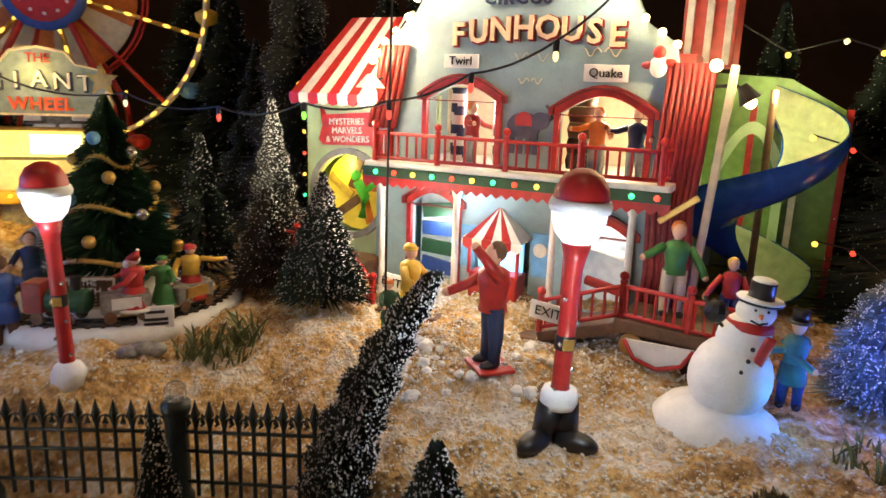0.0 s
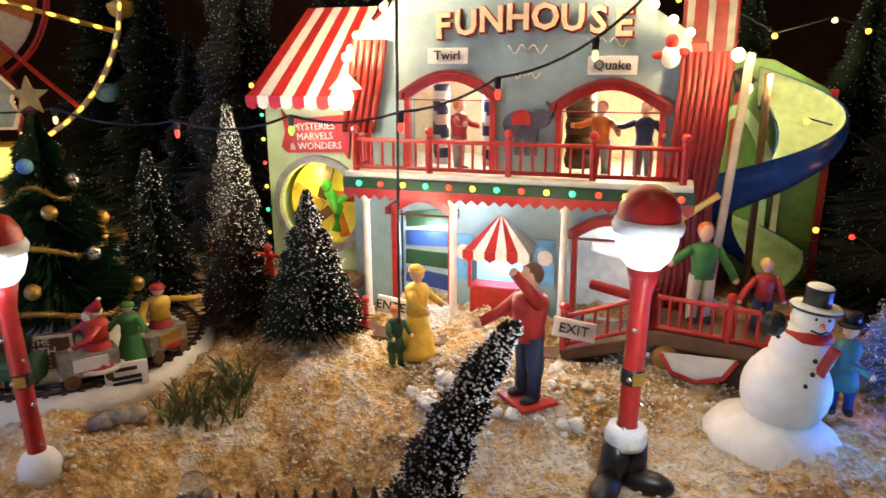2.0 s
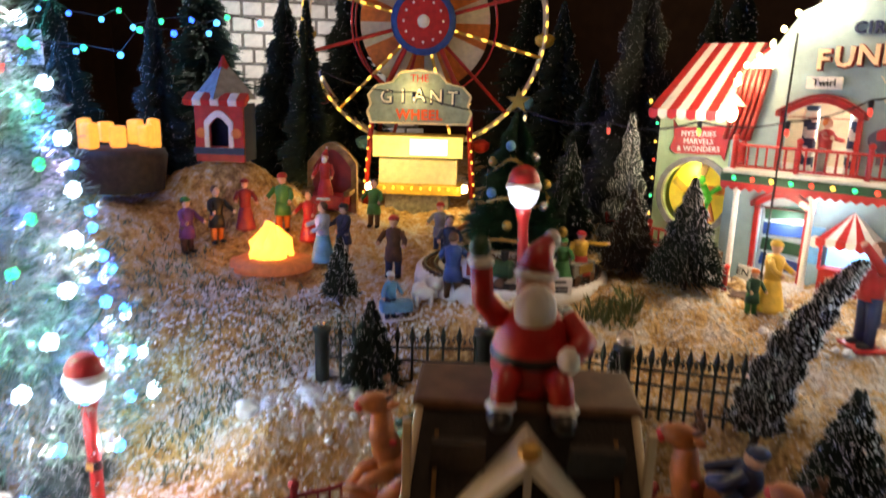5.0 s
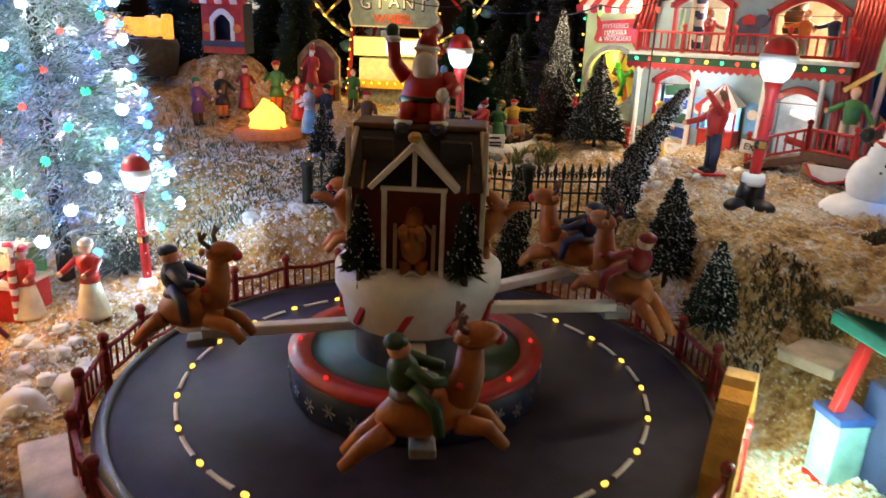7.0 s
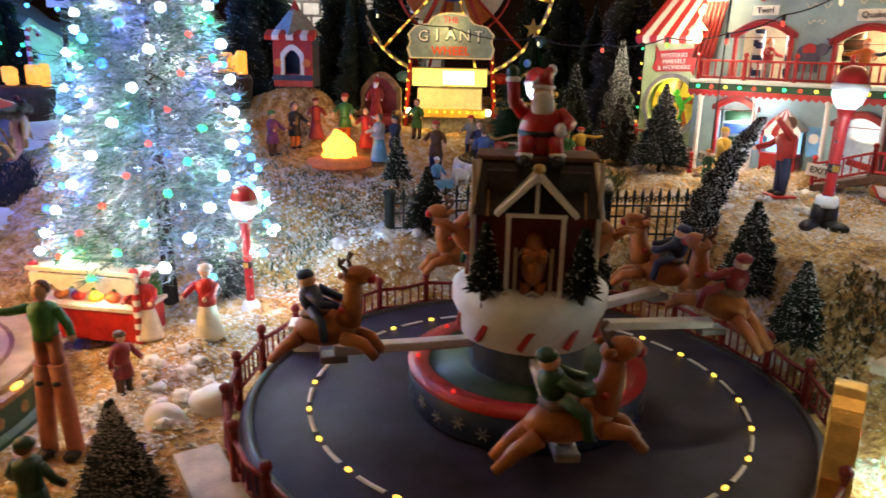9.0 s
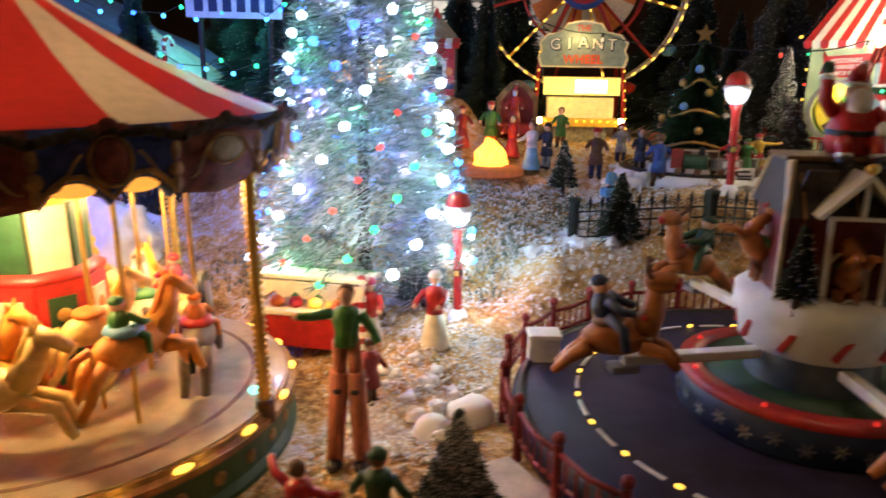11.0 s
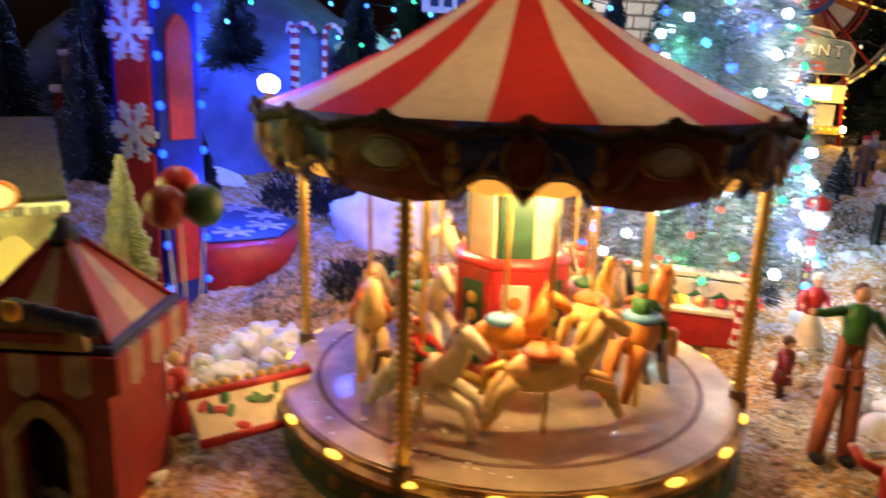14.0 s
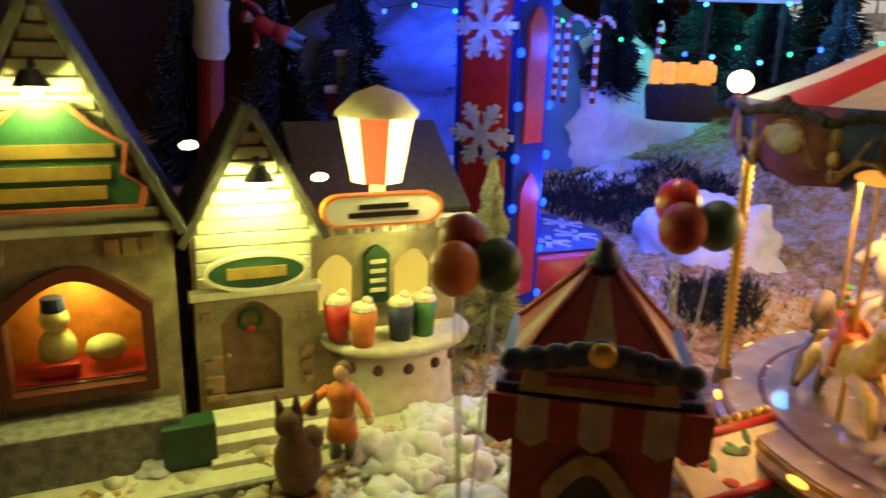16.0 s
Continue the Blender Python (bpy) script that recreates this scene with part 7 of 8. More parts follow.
figurine(pose(.114, .046, .092, 0, 0, 24), .044, RED, NAVY, "painted ticket seller figurine inside the kiosk", RED, SNOW)


for at, size, rz, label in (((-.236, -.047), (.022, .070, .006), 50, "pale painted walkway board beside the ride fence"), ((.086, .136), (.060, .028, .006), 53, "pale wooden walkway board behind the kiosk")):
    solo("walkway_board", box(B(), (0, 0, 0), size, (0, 0, 0), .0012), BOARDPALE, on(*at, .002, rz), label, "board")


# ---- popcorn shop row ----
def shop_row():
    h = thing("popcorn_shop", pose(-.790, -.256, .074, 0, 0, 55.7), "cream stone toy popcorn shop row with lit gables", "toy building")

    def gable(x0, x1, z0, eave, peak, y, depth, holes=(), boards=None):
        mid = (x0 + x1) / 2
        part("front_wall", slab(B(), [(x0, z0), (x1, z0), (x1, eave), (mid, peak), (x0, eave)], y, y + .004, holes), SHOPWALL, h, "cream rendered gable wall")
        for x in (x0 + .0015, x1 - .0015):
            part("side_wall", box(B(), (x, y + depth / 2 + .004, (z0 + eave) / 2), (.003, depth, eave - z0)), SHOPWALL, h)
        for sg in (-1, 1):
            w = (x1 - x0) / 2
            L = math.hypot(w, peak - eave) + .010
            ang = math.degrees(math.atan2(peak - eave, w))
            part("roof", box(B(), (mid + sg * (w / 2 + .002), y + depth / 2 - .004, (eave + peak) / 2 + .0005), (L, depth + .012, .004), (0, sg * ang, 0), .0008), SLATE, h, "dark shingled roof")
        start = eave if boards is None else boards
        n = int((peak - start) / .0065)
        for k in range(n):
            z = start + .004 + .0065 * k
            f = min(1, 1 - (z - eave) / (peak - eave))
            part("clapboard", box(B(), (mid, y - .0012, z), ((x1 - x0) * f * .93, .0024, .0056), (10, 0, 0), .0003), BOARD, h)
        part("eave_beam", box(B(), (mid, y - .003, start - .001), (x1 - x0 + .004, .007, .004), (0, 0, 0), .0008), BOARD, h)

    # left shop with the display window
    gable(-.090, -.006, -.004, .108, .196, .016, .060, [arch(-.072, -.021, .038, .086, .016, 14)])
    part("window_frame", ring_slab(B(), arch(-.077, -.016, .033, .091, .018, 14), arch(-.072, -.021, .038, .086, .016, 14), .010, .018), mat("red_brown_frame", (0.12, 0.022, 0.014), 0.45), h, "dark red arched window frame")
    part("window_back", box(B(), (-.046, .046, .06), (.070, .003, .07)), ORANGE, h)
    part("window_shelf", box(B(), (-.046, .032, .037), (.056, .026, .004)), RED, h)
    bm = ball(ball(B(), (-.056, .030, .050), (.008, .007, .010), 12, 8), (-.056, .029, .064), (.006, .006, .006), 12, 8)
    part("window_ornament", ball(bm, (-.037, .030, .048), (.009, .007, .006), 10, 8), mat("pale_yellow_resin", (0.8, 0.72, 0.3), 0.5), h, "pale yellow snowman ornament", None, True)
    part("ornament_hat", cone(B(), (-.056, .029, .068), (-.056, .029, .074), .005, .0045, 12), NAVY, h)
    part("ornament_wagon", box(B(), (-.056, .024, .043), (.018, .008, .006), (0, 0, 0), .0015), RED, h)
    sign = [(-.080, .116), (-.016, .116), (-.014, .124), (-.022, .130), (-.020, .142), (-.032, .150), (-.040, .158), (-.056, .158), (-.064, .150), (-.076, .142), (-.074, .130), (-.082, .124)]
    part("sign_board", slab(B(), sign, .006, .010), DKGREEN, h, "dark green shaped shop sign")
    part("sign_rim", ring_slab(B(), sign, [(-.048 + (x + .048) * .94, .136 + (z - .136) * .92) for x, z in sign], .0048, .0065), mat("brick_red_rim", (0.42, 0.10, 0.05), 0.5), h)
    for z, w in ((.1395, .046), (.131, .042), (.123, .038)):
        part("text_bar", box(B(), (-.048, .0055, z), (w, .001, .0052)), GOLD, h)
    for x in (-.086, -.030):
        for j in range(3):
            part("wall_brick", box(B(), (x + .007 * j, .0145, .098), (.006, .003, .008), (0, 0, 0), .0006), TANWOOD, h)
    # middle shop with the door
    gable(.001, .056, -.004, .100, .150, .020, .055, [arch(.012, .040, .018, .066, .010)], .073)
    part("door", slab(B(), arch(.012, .040, .018, .066, .010), .026, .029), mat("brown_door", (0.24, 0.14, 0.07), 0.55, var=0.35), h, "brown arched door with wreath")
    part("wreath", lathe(B(), [(.0036, -.001), (.005, .0012), (.0064, -.001)], 18), DKGREEN, h, "", pose(.026, .0245, .055, 90, 0, 0))
    part("wreath_bow", ball(B(), (.026, .0235, .051), (.0022, .001, .0016), 8, 6), RED, h)
    part("door_knob", ball(B(), (.015, .0245, .038), .0012, 8, 6), GOLD, h)
    oval = disc2(.028, .083, .021, .0072)
    part("name_sign", slab(B(), oval, .010, .013), DKGREEN, h, "green oval sign with gold bars")
    part("name_rim", ring_slab(B(), disc2(.028, .083, .023, .0088), oval, .0095, .0135), CREAM, h)
    part("text_bar", box(B(), (.028, .0095, .083), (.026, .001, .005)), GOLD, h)
    for j in range(3):
        part("step", box(B(), (.030, .006 - .007 * j, .014 - .005 * j), (.056, .016, .005), (0, 0, 0), .0006), BOARD, h)
    rnd = random.Random(9)
    for k in range(16):
        x, z = rnd.choice((.005, .009, .046, .051)) + rnd.uniform(-.001, .001), .020 + .045 * rnd.random()
        part("quoin", box(B(), (x, .0185, z), (.005, .003, .004), (0, 0, 0), .0008), TANWOOD, h)
    # right shop with the counter
    part("front_wall", slab(B(), [(.058, -.004), (.134, -.004), (.134, .098), (.058, .098)], .030, .034, [arch(.060, .078, .052, .082, .008), arch(.100, .120, .050, .082, .009)]), SHOPWALL, h)
    part("side_wall", box(B(), (.1325, .062, .046), (.003, .056, .10)), SHOPWALL, h)
    part("back_wall", box(B(), (.02, .092, .046), (.23, .003, .10)), SHOPWALL, h)
    part("roof", box(B(), (.096, .052, .122), (.086, .066, .004), (36, 0, 0), .0008), SLATE, h)
    part("eave_trim", box(B(), (.096, .022, .098), (.086, .006, .006), (0, 0, 0), .001), BOARD, h)
    for k in range(9):
        part("trim_block", box(B(), (.060 + .009 * k, .0185, .0975), (.006, .003, .005), (0, 0, 0), .0008), STONE, h)
    part("menu_board", slab(B(), arch(.083, .096, .056, .086, .005), .026, .0295), DKGREEN, h)
    for z in (.078, .073, .068, .063):
        part("text_bar", box(B(), (.0895, .0255, z), (.008, .0008, .002)), CREAM, h)
    part("lit_room", box(B(), (.096, .050, .066), (.070, .002, .045)), YELLOWLIT2, h, "yellow lit shop interior")
    bm = lathe(B(), [(0, -.004), (.030, -.004), (.028, .0), (.026, .036), (0, .036)], 26, 0, (0, 0))
    part("counter", bm, BOARD, h, "round cream counter", pose(.100, .028, 0) @ Matrix.Diagonal((1.15, .8, 1, 1)))
    part("counter_top", lathe(B(), [(0, .036), (.034, .036), (.035, .0385), (.034, .041), (0, .041)], 28), BOARD, h, "", pose(.100, .028, 0) @ Matrix.Diagonal((1.15, .85, 1, 1)))
    for k in range(5):
        a = radians(-150 + 30 * k)
        part("heart", ball(B(), (.100 + .0305 * math.cos(a), .028 + .0215 * math.sin(a), .026), (.003, .002, .003), 8, 6), BROWN, h)
    for x, y, z, c in ((.066, .016, .044, RED), (.077, .010, .041, ORANGE), (.097, .012, .041, NAVY), (.110, .014, .041, GREEN)):
        cup = part("popcorn_cup", lathe(B(), [(0, z), (.0052, z), (.0070, z + .018), (0, z + .018)], 14, 0, (x, y)), c, h, "paper cup with popcorn")
        part("popcorn", ball(ball(B(), (x, y, z + .019), (.0066, .0066, .0035), 10, 6), (x + .002, y, z + .022), .003, 8, 6), CREAM, cup)
    # popcorn box lamp on the eave
    part("lamp_stem", cone(B(), (.086, .016, .102), (.086, .016, .122), .0040, .0036, 12), GLOWAMBER, h)
    bm = B()
    for k in range(8):
        a0, a1 = math.pi / 4 * k, math.pi / 4 * (k + 1)
        lo, hi = .0125, .0185
        vs = [bm.verts.new((.086 + r * math.cos(a), .016 + r * math.sin(a), z)) for r, a, z in ((lo, a0, .121), (lo, a1, .121), (hi, a1, .152), (hi, a0, .152))]
        bm.faces.new(vs).material_index = k % 2
    part("lamp_box", bm, [GLOWCREAM, GLOWRED], h, "glowing red and white popcorn box lamp")
    part("lamp_lid", lathe(B(), [(.020, .151), (.0205, .153), (.012, .161), (0, .165)], 8, 0, (.086, .016)), CREAM, h)
    pill = [(.066 + .008 * math.cos(a), .109 + .0065 * math.sin(a)) for a in [math.pi / 2 + math.pi * k / 8 for k in range(9)]] + [(.106 + .008 * math.cos(a), .109 + .0065 * math.sin(a)) for a in [-math.pi / 2 + math.pi * k / 8 for k in range(9)]]
    part("pill_sign", slab(B(), pill, .006, .010), WHITE, h, "white rounded sign with dark bars")
    part("pill_rim", ring_slab(B(), [(.086 + (x - .086) * 1.05, .109 + (z - .109) * 1.18) for x, z in pill], pill, .005, .0105), ORANGE, h)
    for z, w in ((.1108, .024), (.1070, .034)):
        part("text_bar", box(B(), (.086, .0056, z), (w, .001, .0024)), BLACK, h)
    # gable lamps
    for x, z, y in ((-.050, .165, .002), (.030, .126, .006)):
        part("gable_lamp_arm", tube(B(), [(x, y + .014, z + .006), (x, y + .004, z + .008), (x, y, z + .004)], .0012, 6), BLACK, h)
        part("gable_lamp_shade", cone(B(), (x, y, z + .005), (x, y, z - .001), .003, .0065, 14), BLACK, h)
        part("gable_lamp_bulb", ball(B(), (x, y, z - .002), .0036, 10, 8), WARMYELLOW, h)
    for x, y, z in ((.003, .012, .140), (.058, .014, .124)):
        part("roof_lamp", ball(B(), (x, y, z), (.0038, .0022, .0020), 10, 6), WARMYELLOW, h)
    part("pavement", box(B(), (.024, -.012, .0005), (.25, .034, .006), (0, 0, 0), .001), BOARD, h, "pale pavement board before the shops")
    part("kerb", box(B(), (.024, -.030, -.002), (.25, .004, .012), (0, 0, 0), .001), STONE, h)
    part("planter", box(B(), (-.006, -.006, .014), (.022, .012, .020), (0, 0, 0), .001), DKGREEN, h, "dark green planter box")
    part("base_block", box(B(), (-.050, .004, .012), (.084, .022, .030), (0, 0, 0), .001), STONE, h)


SHOPWALL = mat("cream_render", (0.42, 0.34, 0.20), 0.75, var=0.3, scale=120, bump=0.5)
BOARD = mat("cream_board_paint", (0.74, 0.70, 0.52), 0.55, var=0.15)
SLATE = mat("dark_shingles", (0.050, 0.040, 0.030), 0.7, var=0.5, scale=300, bump=0.8)
# interior sheet glows of itself to stand for the lit room
YELLOWLIT2 = mat("lit_shop_interior", (0.95, 0.70, 0.12), 0.5, glow=0.9)
GLOWCREAM = shine("lit_cream_panel", (1.0, 0.80, 0.45), 2.6)
GLOWRED = shine("lit_red_panel", (0.75, 0.14, 0.06), 0.8)
GLOWAMBER = shine("lit_amber_stem", (1.0, 0.62, 0.2), 2.0)
WARMYELLOW = shine("warm_yellow_bulb", (1.0, 0.92, 0.45), 12)
shop_row()
PM = pose(-.790, -.256, .074, 0, 0, 55.7)
# the last three are added fill in front of the shop walls
for p, w in (((-.050, -.004, .160), .13), ((.030, .002, .119), .13), ((-.046, .030, .078), .03), ((.096, .012, .090), .014), ((.03, -.03, .09), .020), ((.112, -.012, .135), .035), ((.150, -.006, .120), .025)):
    lamp("shop_lamp_and_fill", tuple(PM @ Vector(p)), w * 2.3, (.93, .98, .24))
figurine(on(-.737, -.223, .002, 20), .050, ORANGE, GREY, "painted figurine in orange coat by the popcorn counter", None, BROWN, ((.3, -.15, .55), (-.32, -.2, .55)), coat=True)
bm = ball(ball(ball(B(), (0, 0, .016), (.010, .009, .016), 12, 8), (-.003, 0, .034), (.006, .006, .007), 10, 8), (.006, .001, .026), (.005, .005, .006), 8, 6)
for x in (-.006, .0, .006):
    cone(bm, (x, 0, .038), (x * 1.3, 0, .047), .0024, .0008, 8)
solo("squirrel_figurine", bm, BROWN, on(-.738, -.250, -.002, 40), "dark brown animal figurine pair in the snow", "figurine", smooth=True)


# ---- drop tower with blue lights ----
def drop_tower():
    h = thing("drop_tower", pose(-.781, -.008, .078, 0, 0, -10) @ Matrix.Diagonal((1.15, .90, 1, 1)), "tall red and blue toy drop tower with snowflakes", "toy ride")
    part("column", box(B(), (0, 0, .22), (.046, .038, .46), (0, 0, 0), .001), ROYAL, h)
    for z in (.06, .165, .27, .375):
        part("front_panel", box(B(), (0, -.0195, z), (.034, .003, .100), (0, 0, 0), .001), RED, h)
        part("side_panel", slab(B(), arch(-.011, .011, z - .045, z + .040, .012), -.0245, -.0225), RED, h, "", pose(0, 0, 0, 0, 0, 90))
    for z in (.124, .193, .262, .331):
        bm = B()
        for k in range(3):
            box(bm, (0, -.0220, z), (.046, .0022, .0045), (0, 60 * k, 0), .0004)
        for k in range(6):
            a = radians(60 * k)
            for r in (.012, .0165):
                for sg in (-1, 1):
                    box(bm, (r * math.cos(a) - sg * .003 * math.sin(a), -.0220, z + r * math.sin(a) + sg * .003 * math.cos(a)), (.007, .002, .0022), (0, -60 * k - sg * 45, 0))
        part("snowflake", bm, SILVERWHITE, h, "silver white snowflake")
    b = None
    for x, y in ((.0238, -.0190), (.0238, .0190)):
        for k in range(14):
            m = pose(x, y, .012 + .033 * k)
            b = part("blue_led", ball(B(), (0, 0, 0), (.0023, .0026, .0030), 8, 6), SKYBLED, h, "", m) if b is None else (again(b, h, m), b)[1]
    part("base", lathe(B(), [(0, -.006), (.082, -.006), (.080, .030), (.076, .034), (0, .034)], 8), RED, h, "red octagonal base", pose(-.040, .088, 0))
    part("base_floor", lathe(B(), [(0, .0345), (.074, .0345), (.074, .037), (0, .037)], 8), BLUE, h, "blue floor with white snowflakes", pose(-.040, .088, 0))
    for k in range(8):
        a = radians(45 * k + 20)
        bm = B()
        for j in range(3):
            box(bm, (0, 0, 0), (.034, .0045, .0012), (0, 0, 60 * j))
        part("floor_snowflake", bm, SILVERWHITE, h, "", pose(-.040 + .050 * math.cos(a), .088 + .050 * math.sin(a), .0378))


ROYAL = mat("royal_blue_paint", (0.010, 0.030, 0.36), 0.5, spec=0.2)
SILVERWHITE = mat("silver_white_paint", (0.72, 0.72, 0.76), 0.35, metal=0.2)
SKYBLED = shine("blue_tower_led", (0.006, 0.06, 1.0), 5.0)
drop_tower()
for p, w in (((-.738, .020, .16), .10), ((-.738, .026, .26), .12), ((-.742, .016, .36), .10), ((-.735, .07, .17), .14), ((-.785, -.060, .27), .05)):
    lamp("tower_light", p, w * 2.6, (.03, .10, 1))


# ---- little red booth and balloons near the camera ----
# darker copy of the cream, with the booth's dim light put into it
SHADECREAM = mat("shaded_cream_paint", (0.42, 0.30, 0.22), 0.6, var=0.35)


def red_booth():
    h = thing("red_booth", pose(-.628, -.214, .090, 0, 0, 22), "red striped toy ticket booth with dark arched door", "toy building")
    part("wall", slab(B(), [(-.026, -.026), (.026, -.026), (.026, .052), (-.026, .052)], -.026, -.022, [arch(-.010, .010, -.024, .034, .010)]), DKRED, h)
    for x in (-.0245, .0245):
        part("wall", box(B(), (x, 0, .013), (.003, .048, .078)), DKRED, h)
    part("wall", box(B(), (0, .0245, .013), (.052, .003, .078)), DKRED, h)
    part("door_trim", ring_slab(B(), arch(-.015, .015, -.025, .041, .014), arch(-.010, .010, -.0245, .034, .010), -.029, -.0255), TANWOOD, h)
    # black sheet stands for the shade inside the doorway
    part("doorway_shade", box(B(), (0, -.010, .006), (.024, .003, .06)), BLACK, h)
    for k in range(7):
        part("awning_flap", slab(B(), [(-.034 + .0097 * k, .062), (-.0243 + .0097 * k, .062), (-.0243 + .0097 * k, .048), (-.0292 + .0097 * k, .045), (-.034 + .0097 * k, .048)], -.0345, -.0325), (DKRED, SHADECREAM)[k % 2], h)
        part("awning_flap", slab(B(), [(-.034 + .0097 * k, .062), (-.0243 + .0097 * k, .062), (-.0243 + .0097 * k, .048), (-.0292 + .0097 * k, .045), (-.034 + .0097 * k, .048)], -.0345, -.0325), (DKRED, SHADECREAM)[k % 2], h, "", pose(0, 0, 0, 0, 0, 90))
    part("cornice", box(B(), (0, 0, .063), (.064, .064, .004), (0, 0, 0), .001), NAVY, h)
    part("sign_panel", slab(B(), [(-.024, .064), (.024, .064), (.022, .074), (0, .080), (-.022, .074)], -.0345, -.031), TANWOOD, h)
    bm = B()
    for k in range(9):
        ball(bm, (-.026 + .0065 * k, -.0345, .074 + .0055 * (1 - abs(k - 4) / 4)), (.0048, .0026, .0042), 10, 7)
    part("scalloped_trim", bm, NAVY, h, "dark navy scalloped trim", None, True)
    part("badge", ball(B(), (0, -.0375, .0795), (.0042, .0014, .0042), 14, 8), GOLD, h, "", None, True)
    part("text_bar", box(B(), (0, -.0352, .069), (.032, .0008, .0035)), DKRED, h)
    for side in range(4):
        for k, (x0, x1) in enumerate(((-.029, -.0075), (-.0075, .0075), (.0075, .029))):
            bm = B()
            t0, t1 = x0 * .10, x1 * .10
            vs = [bm.verts.new(p) for p in ((x0, -.029, .064), (x1, -.029, .064), (t1, -.0029, .097), (t0, -.0029, .097))]
            ws = [bm.verts.new(v.co + Vector((0, .0015, -.001))) for v in vs]
            bm.faces.new(vs), bm.faces.new(ws[::-1])
            for i in range(4):
                bm.faces.new((vs[i], ws[i], ws[(i + 1) % 4], vs[(i + 1) % 4]))
            part("roof_stripe", bm, (DKRED, SHADECREAM)[k % 2], h, "", pose(0, 0, 0, 0, 0, 90 * side))
    for a in (45, 135, 225, 315):
        part("hip_trim", tube(B(), [(.041 * math.cos(radians(a)), .041 * math.sin(radians(a)), .065), (.005 * math.cos(radians(a)), .005 * math.sin(radians(a)), .097)], .0013, 6), DKRED, h)
    part("finial", lathe(B(), [(0, .094), (.006, .095), (.006, .099), (.003, .102), (.0035, .104), (0, .106)], 12), NAVY, h)


red_booth()


def balloon_bunch(at, cols, r, length, label):
    h = thing("balloon_bunch", at, label, "balloons", "balloon bunches")
    for k, c in enumerate(cols):
        a = 2 * math.pi * k / len(cols) + .4
        p = (r * 1.05 * math.cos(a), r * 1.05 * math.sin(a), length + r * .7 * (k % 2))
        part("balloon", ball(B(), p, (r, r, r * 1.12), 16, 12), c, h, "glossy round balloon", None, True)
        part("string", tube(B(), [(0, 0, -.004), (p[0] * .5, p[1] * .5, length * .5), (p[0], p[1], p[2] - r)], .0004, 5), WHITE, h)


balloon_bunch(pose(-.652, -.262, .072), (DKGREEN, DKRED, ORANGE), .0074, .122, "green, red and orange balloons on strings")
balloon_bunch(pose(-.612, -.166, .074), (DKGREEN, RED, DKRED), .0088, .120, "green and red balloons above the carousel edge")


# ---- orange lantern stand and candy canes on the far hill ----
def lit_log(at):
    h = thing("lit_log_stand", at, "orange glowing log stand on the dark hill", "stand")
    part("base", lathe(B(), [(0, -.03), (.034, -.03), (.038, 0), (.036, .006), (0, .006)], 12), BARK, h)
    for k in range(7):
        a = 2 * math.pi * k / 7
        part("lantern", box(B(), (.028 * math.cos(a), .028 * math.sin(a), .018), (.013, .010, .018 + .008 * ((k * 5) % 3) / 2), (0, 0, math.degrees(a) + 90), .003), GLOWORANGE, h)


GLOWORANGE = mat("glowing_amber", (0.95, 0.38, 0.05), 0.5, glow=1.3, var=0.5, scale=120)
lit_log(pose(-.752, .335, .222))
lit_log(pose(-.535, .395, .240))
for k, (x, y) in enumerate(((-.863, .286), (-.835, .300), (-.80, .40), (-.885, .31))):
    c = thing("candy_cane", pose(x, y, .205, 0, 0, 20 + 40 * k), "tall red and white striped candy cane", "candy cane", "candy canes")
    pts = [(0, 0, .006 * j) for j in range(14)] + [(.010 - .010 * math.cos(a), 0, .078 + .010 * math.sin(a)) for a in [math.pi * j / 8 for j in range(1, 9)]]
    bm = tube(B(), pts, .0030, 8)
    for f in bm.faces:
        q = f.calc_center_median()
        f.material_index = int((q.z + q.x * .6) / .006) % 2
    part("cane", bm, [RED, WHITE], c)
p = thing("red_pillar", pose(-1.022, -.063, .08, 0, 6, 0) @ Matrix.Diagonal((.74, .74, 1, 1)), "red pillar with white capital behind the shop", "pillar")
part("shaft", cone(B(), (0, 0, 0), (0, 0, .17), .014, .013, 14), DKRED, p)
part("capital", lathe(B(), [(.013, .165), (.018, .172), (.016, .20), (.018, .208), (0, .21)], 16), WHITE, p)
figurine(pose(-.985, .020, .255, 0, -65, 40), .058, RED, SKYBLUE, "painted santa figurine hanging in blue light", RED, SNOW, UP, coat=True)
solo("blue_hill_bulb", ball(B(), (0, 0, 0), .004, 8, 6), SKYLED, pose(-.99, .03, .300), "bright blue white bulb over the hill", "light bulb")


c = thing("chimney", pose(-1.05, .15, .150, 0, 0, 20), "grey stone chimney with snow on a red base", "chimney")
part("base", box(B(), (0, 0, .030), (.034, .030, .060), (0, 0, 0), .002), DKRED, c)
part("ledge", box(B(), (0, 0, .063), (.040, .036, .008), (0, 0, 0), .003), SNOW, c)
part("stack", box(B(), (0, 0, .082), (.018, .018, .032), (0, 0, 0), .0015), STONE, c)
part("cap", box(B(), (0, 0, .100), (.022, .022, .006), (0, 0, 0), .002), SNOW, c)
r = thing("carousel_ramp", pose(-.586, -.150, .086, 0, 0, 58), "slanted ramp board with holly print and gold beaded border", "ramp")
part("board", box(B(), (0, 0, 0), (.062, .026, .003), (0, 0, 0), .001), CREAM, r, "", pose(0, 0, .008, 32, 0, 0))
rnd = random.Random(3)
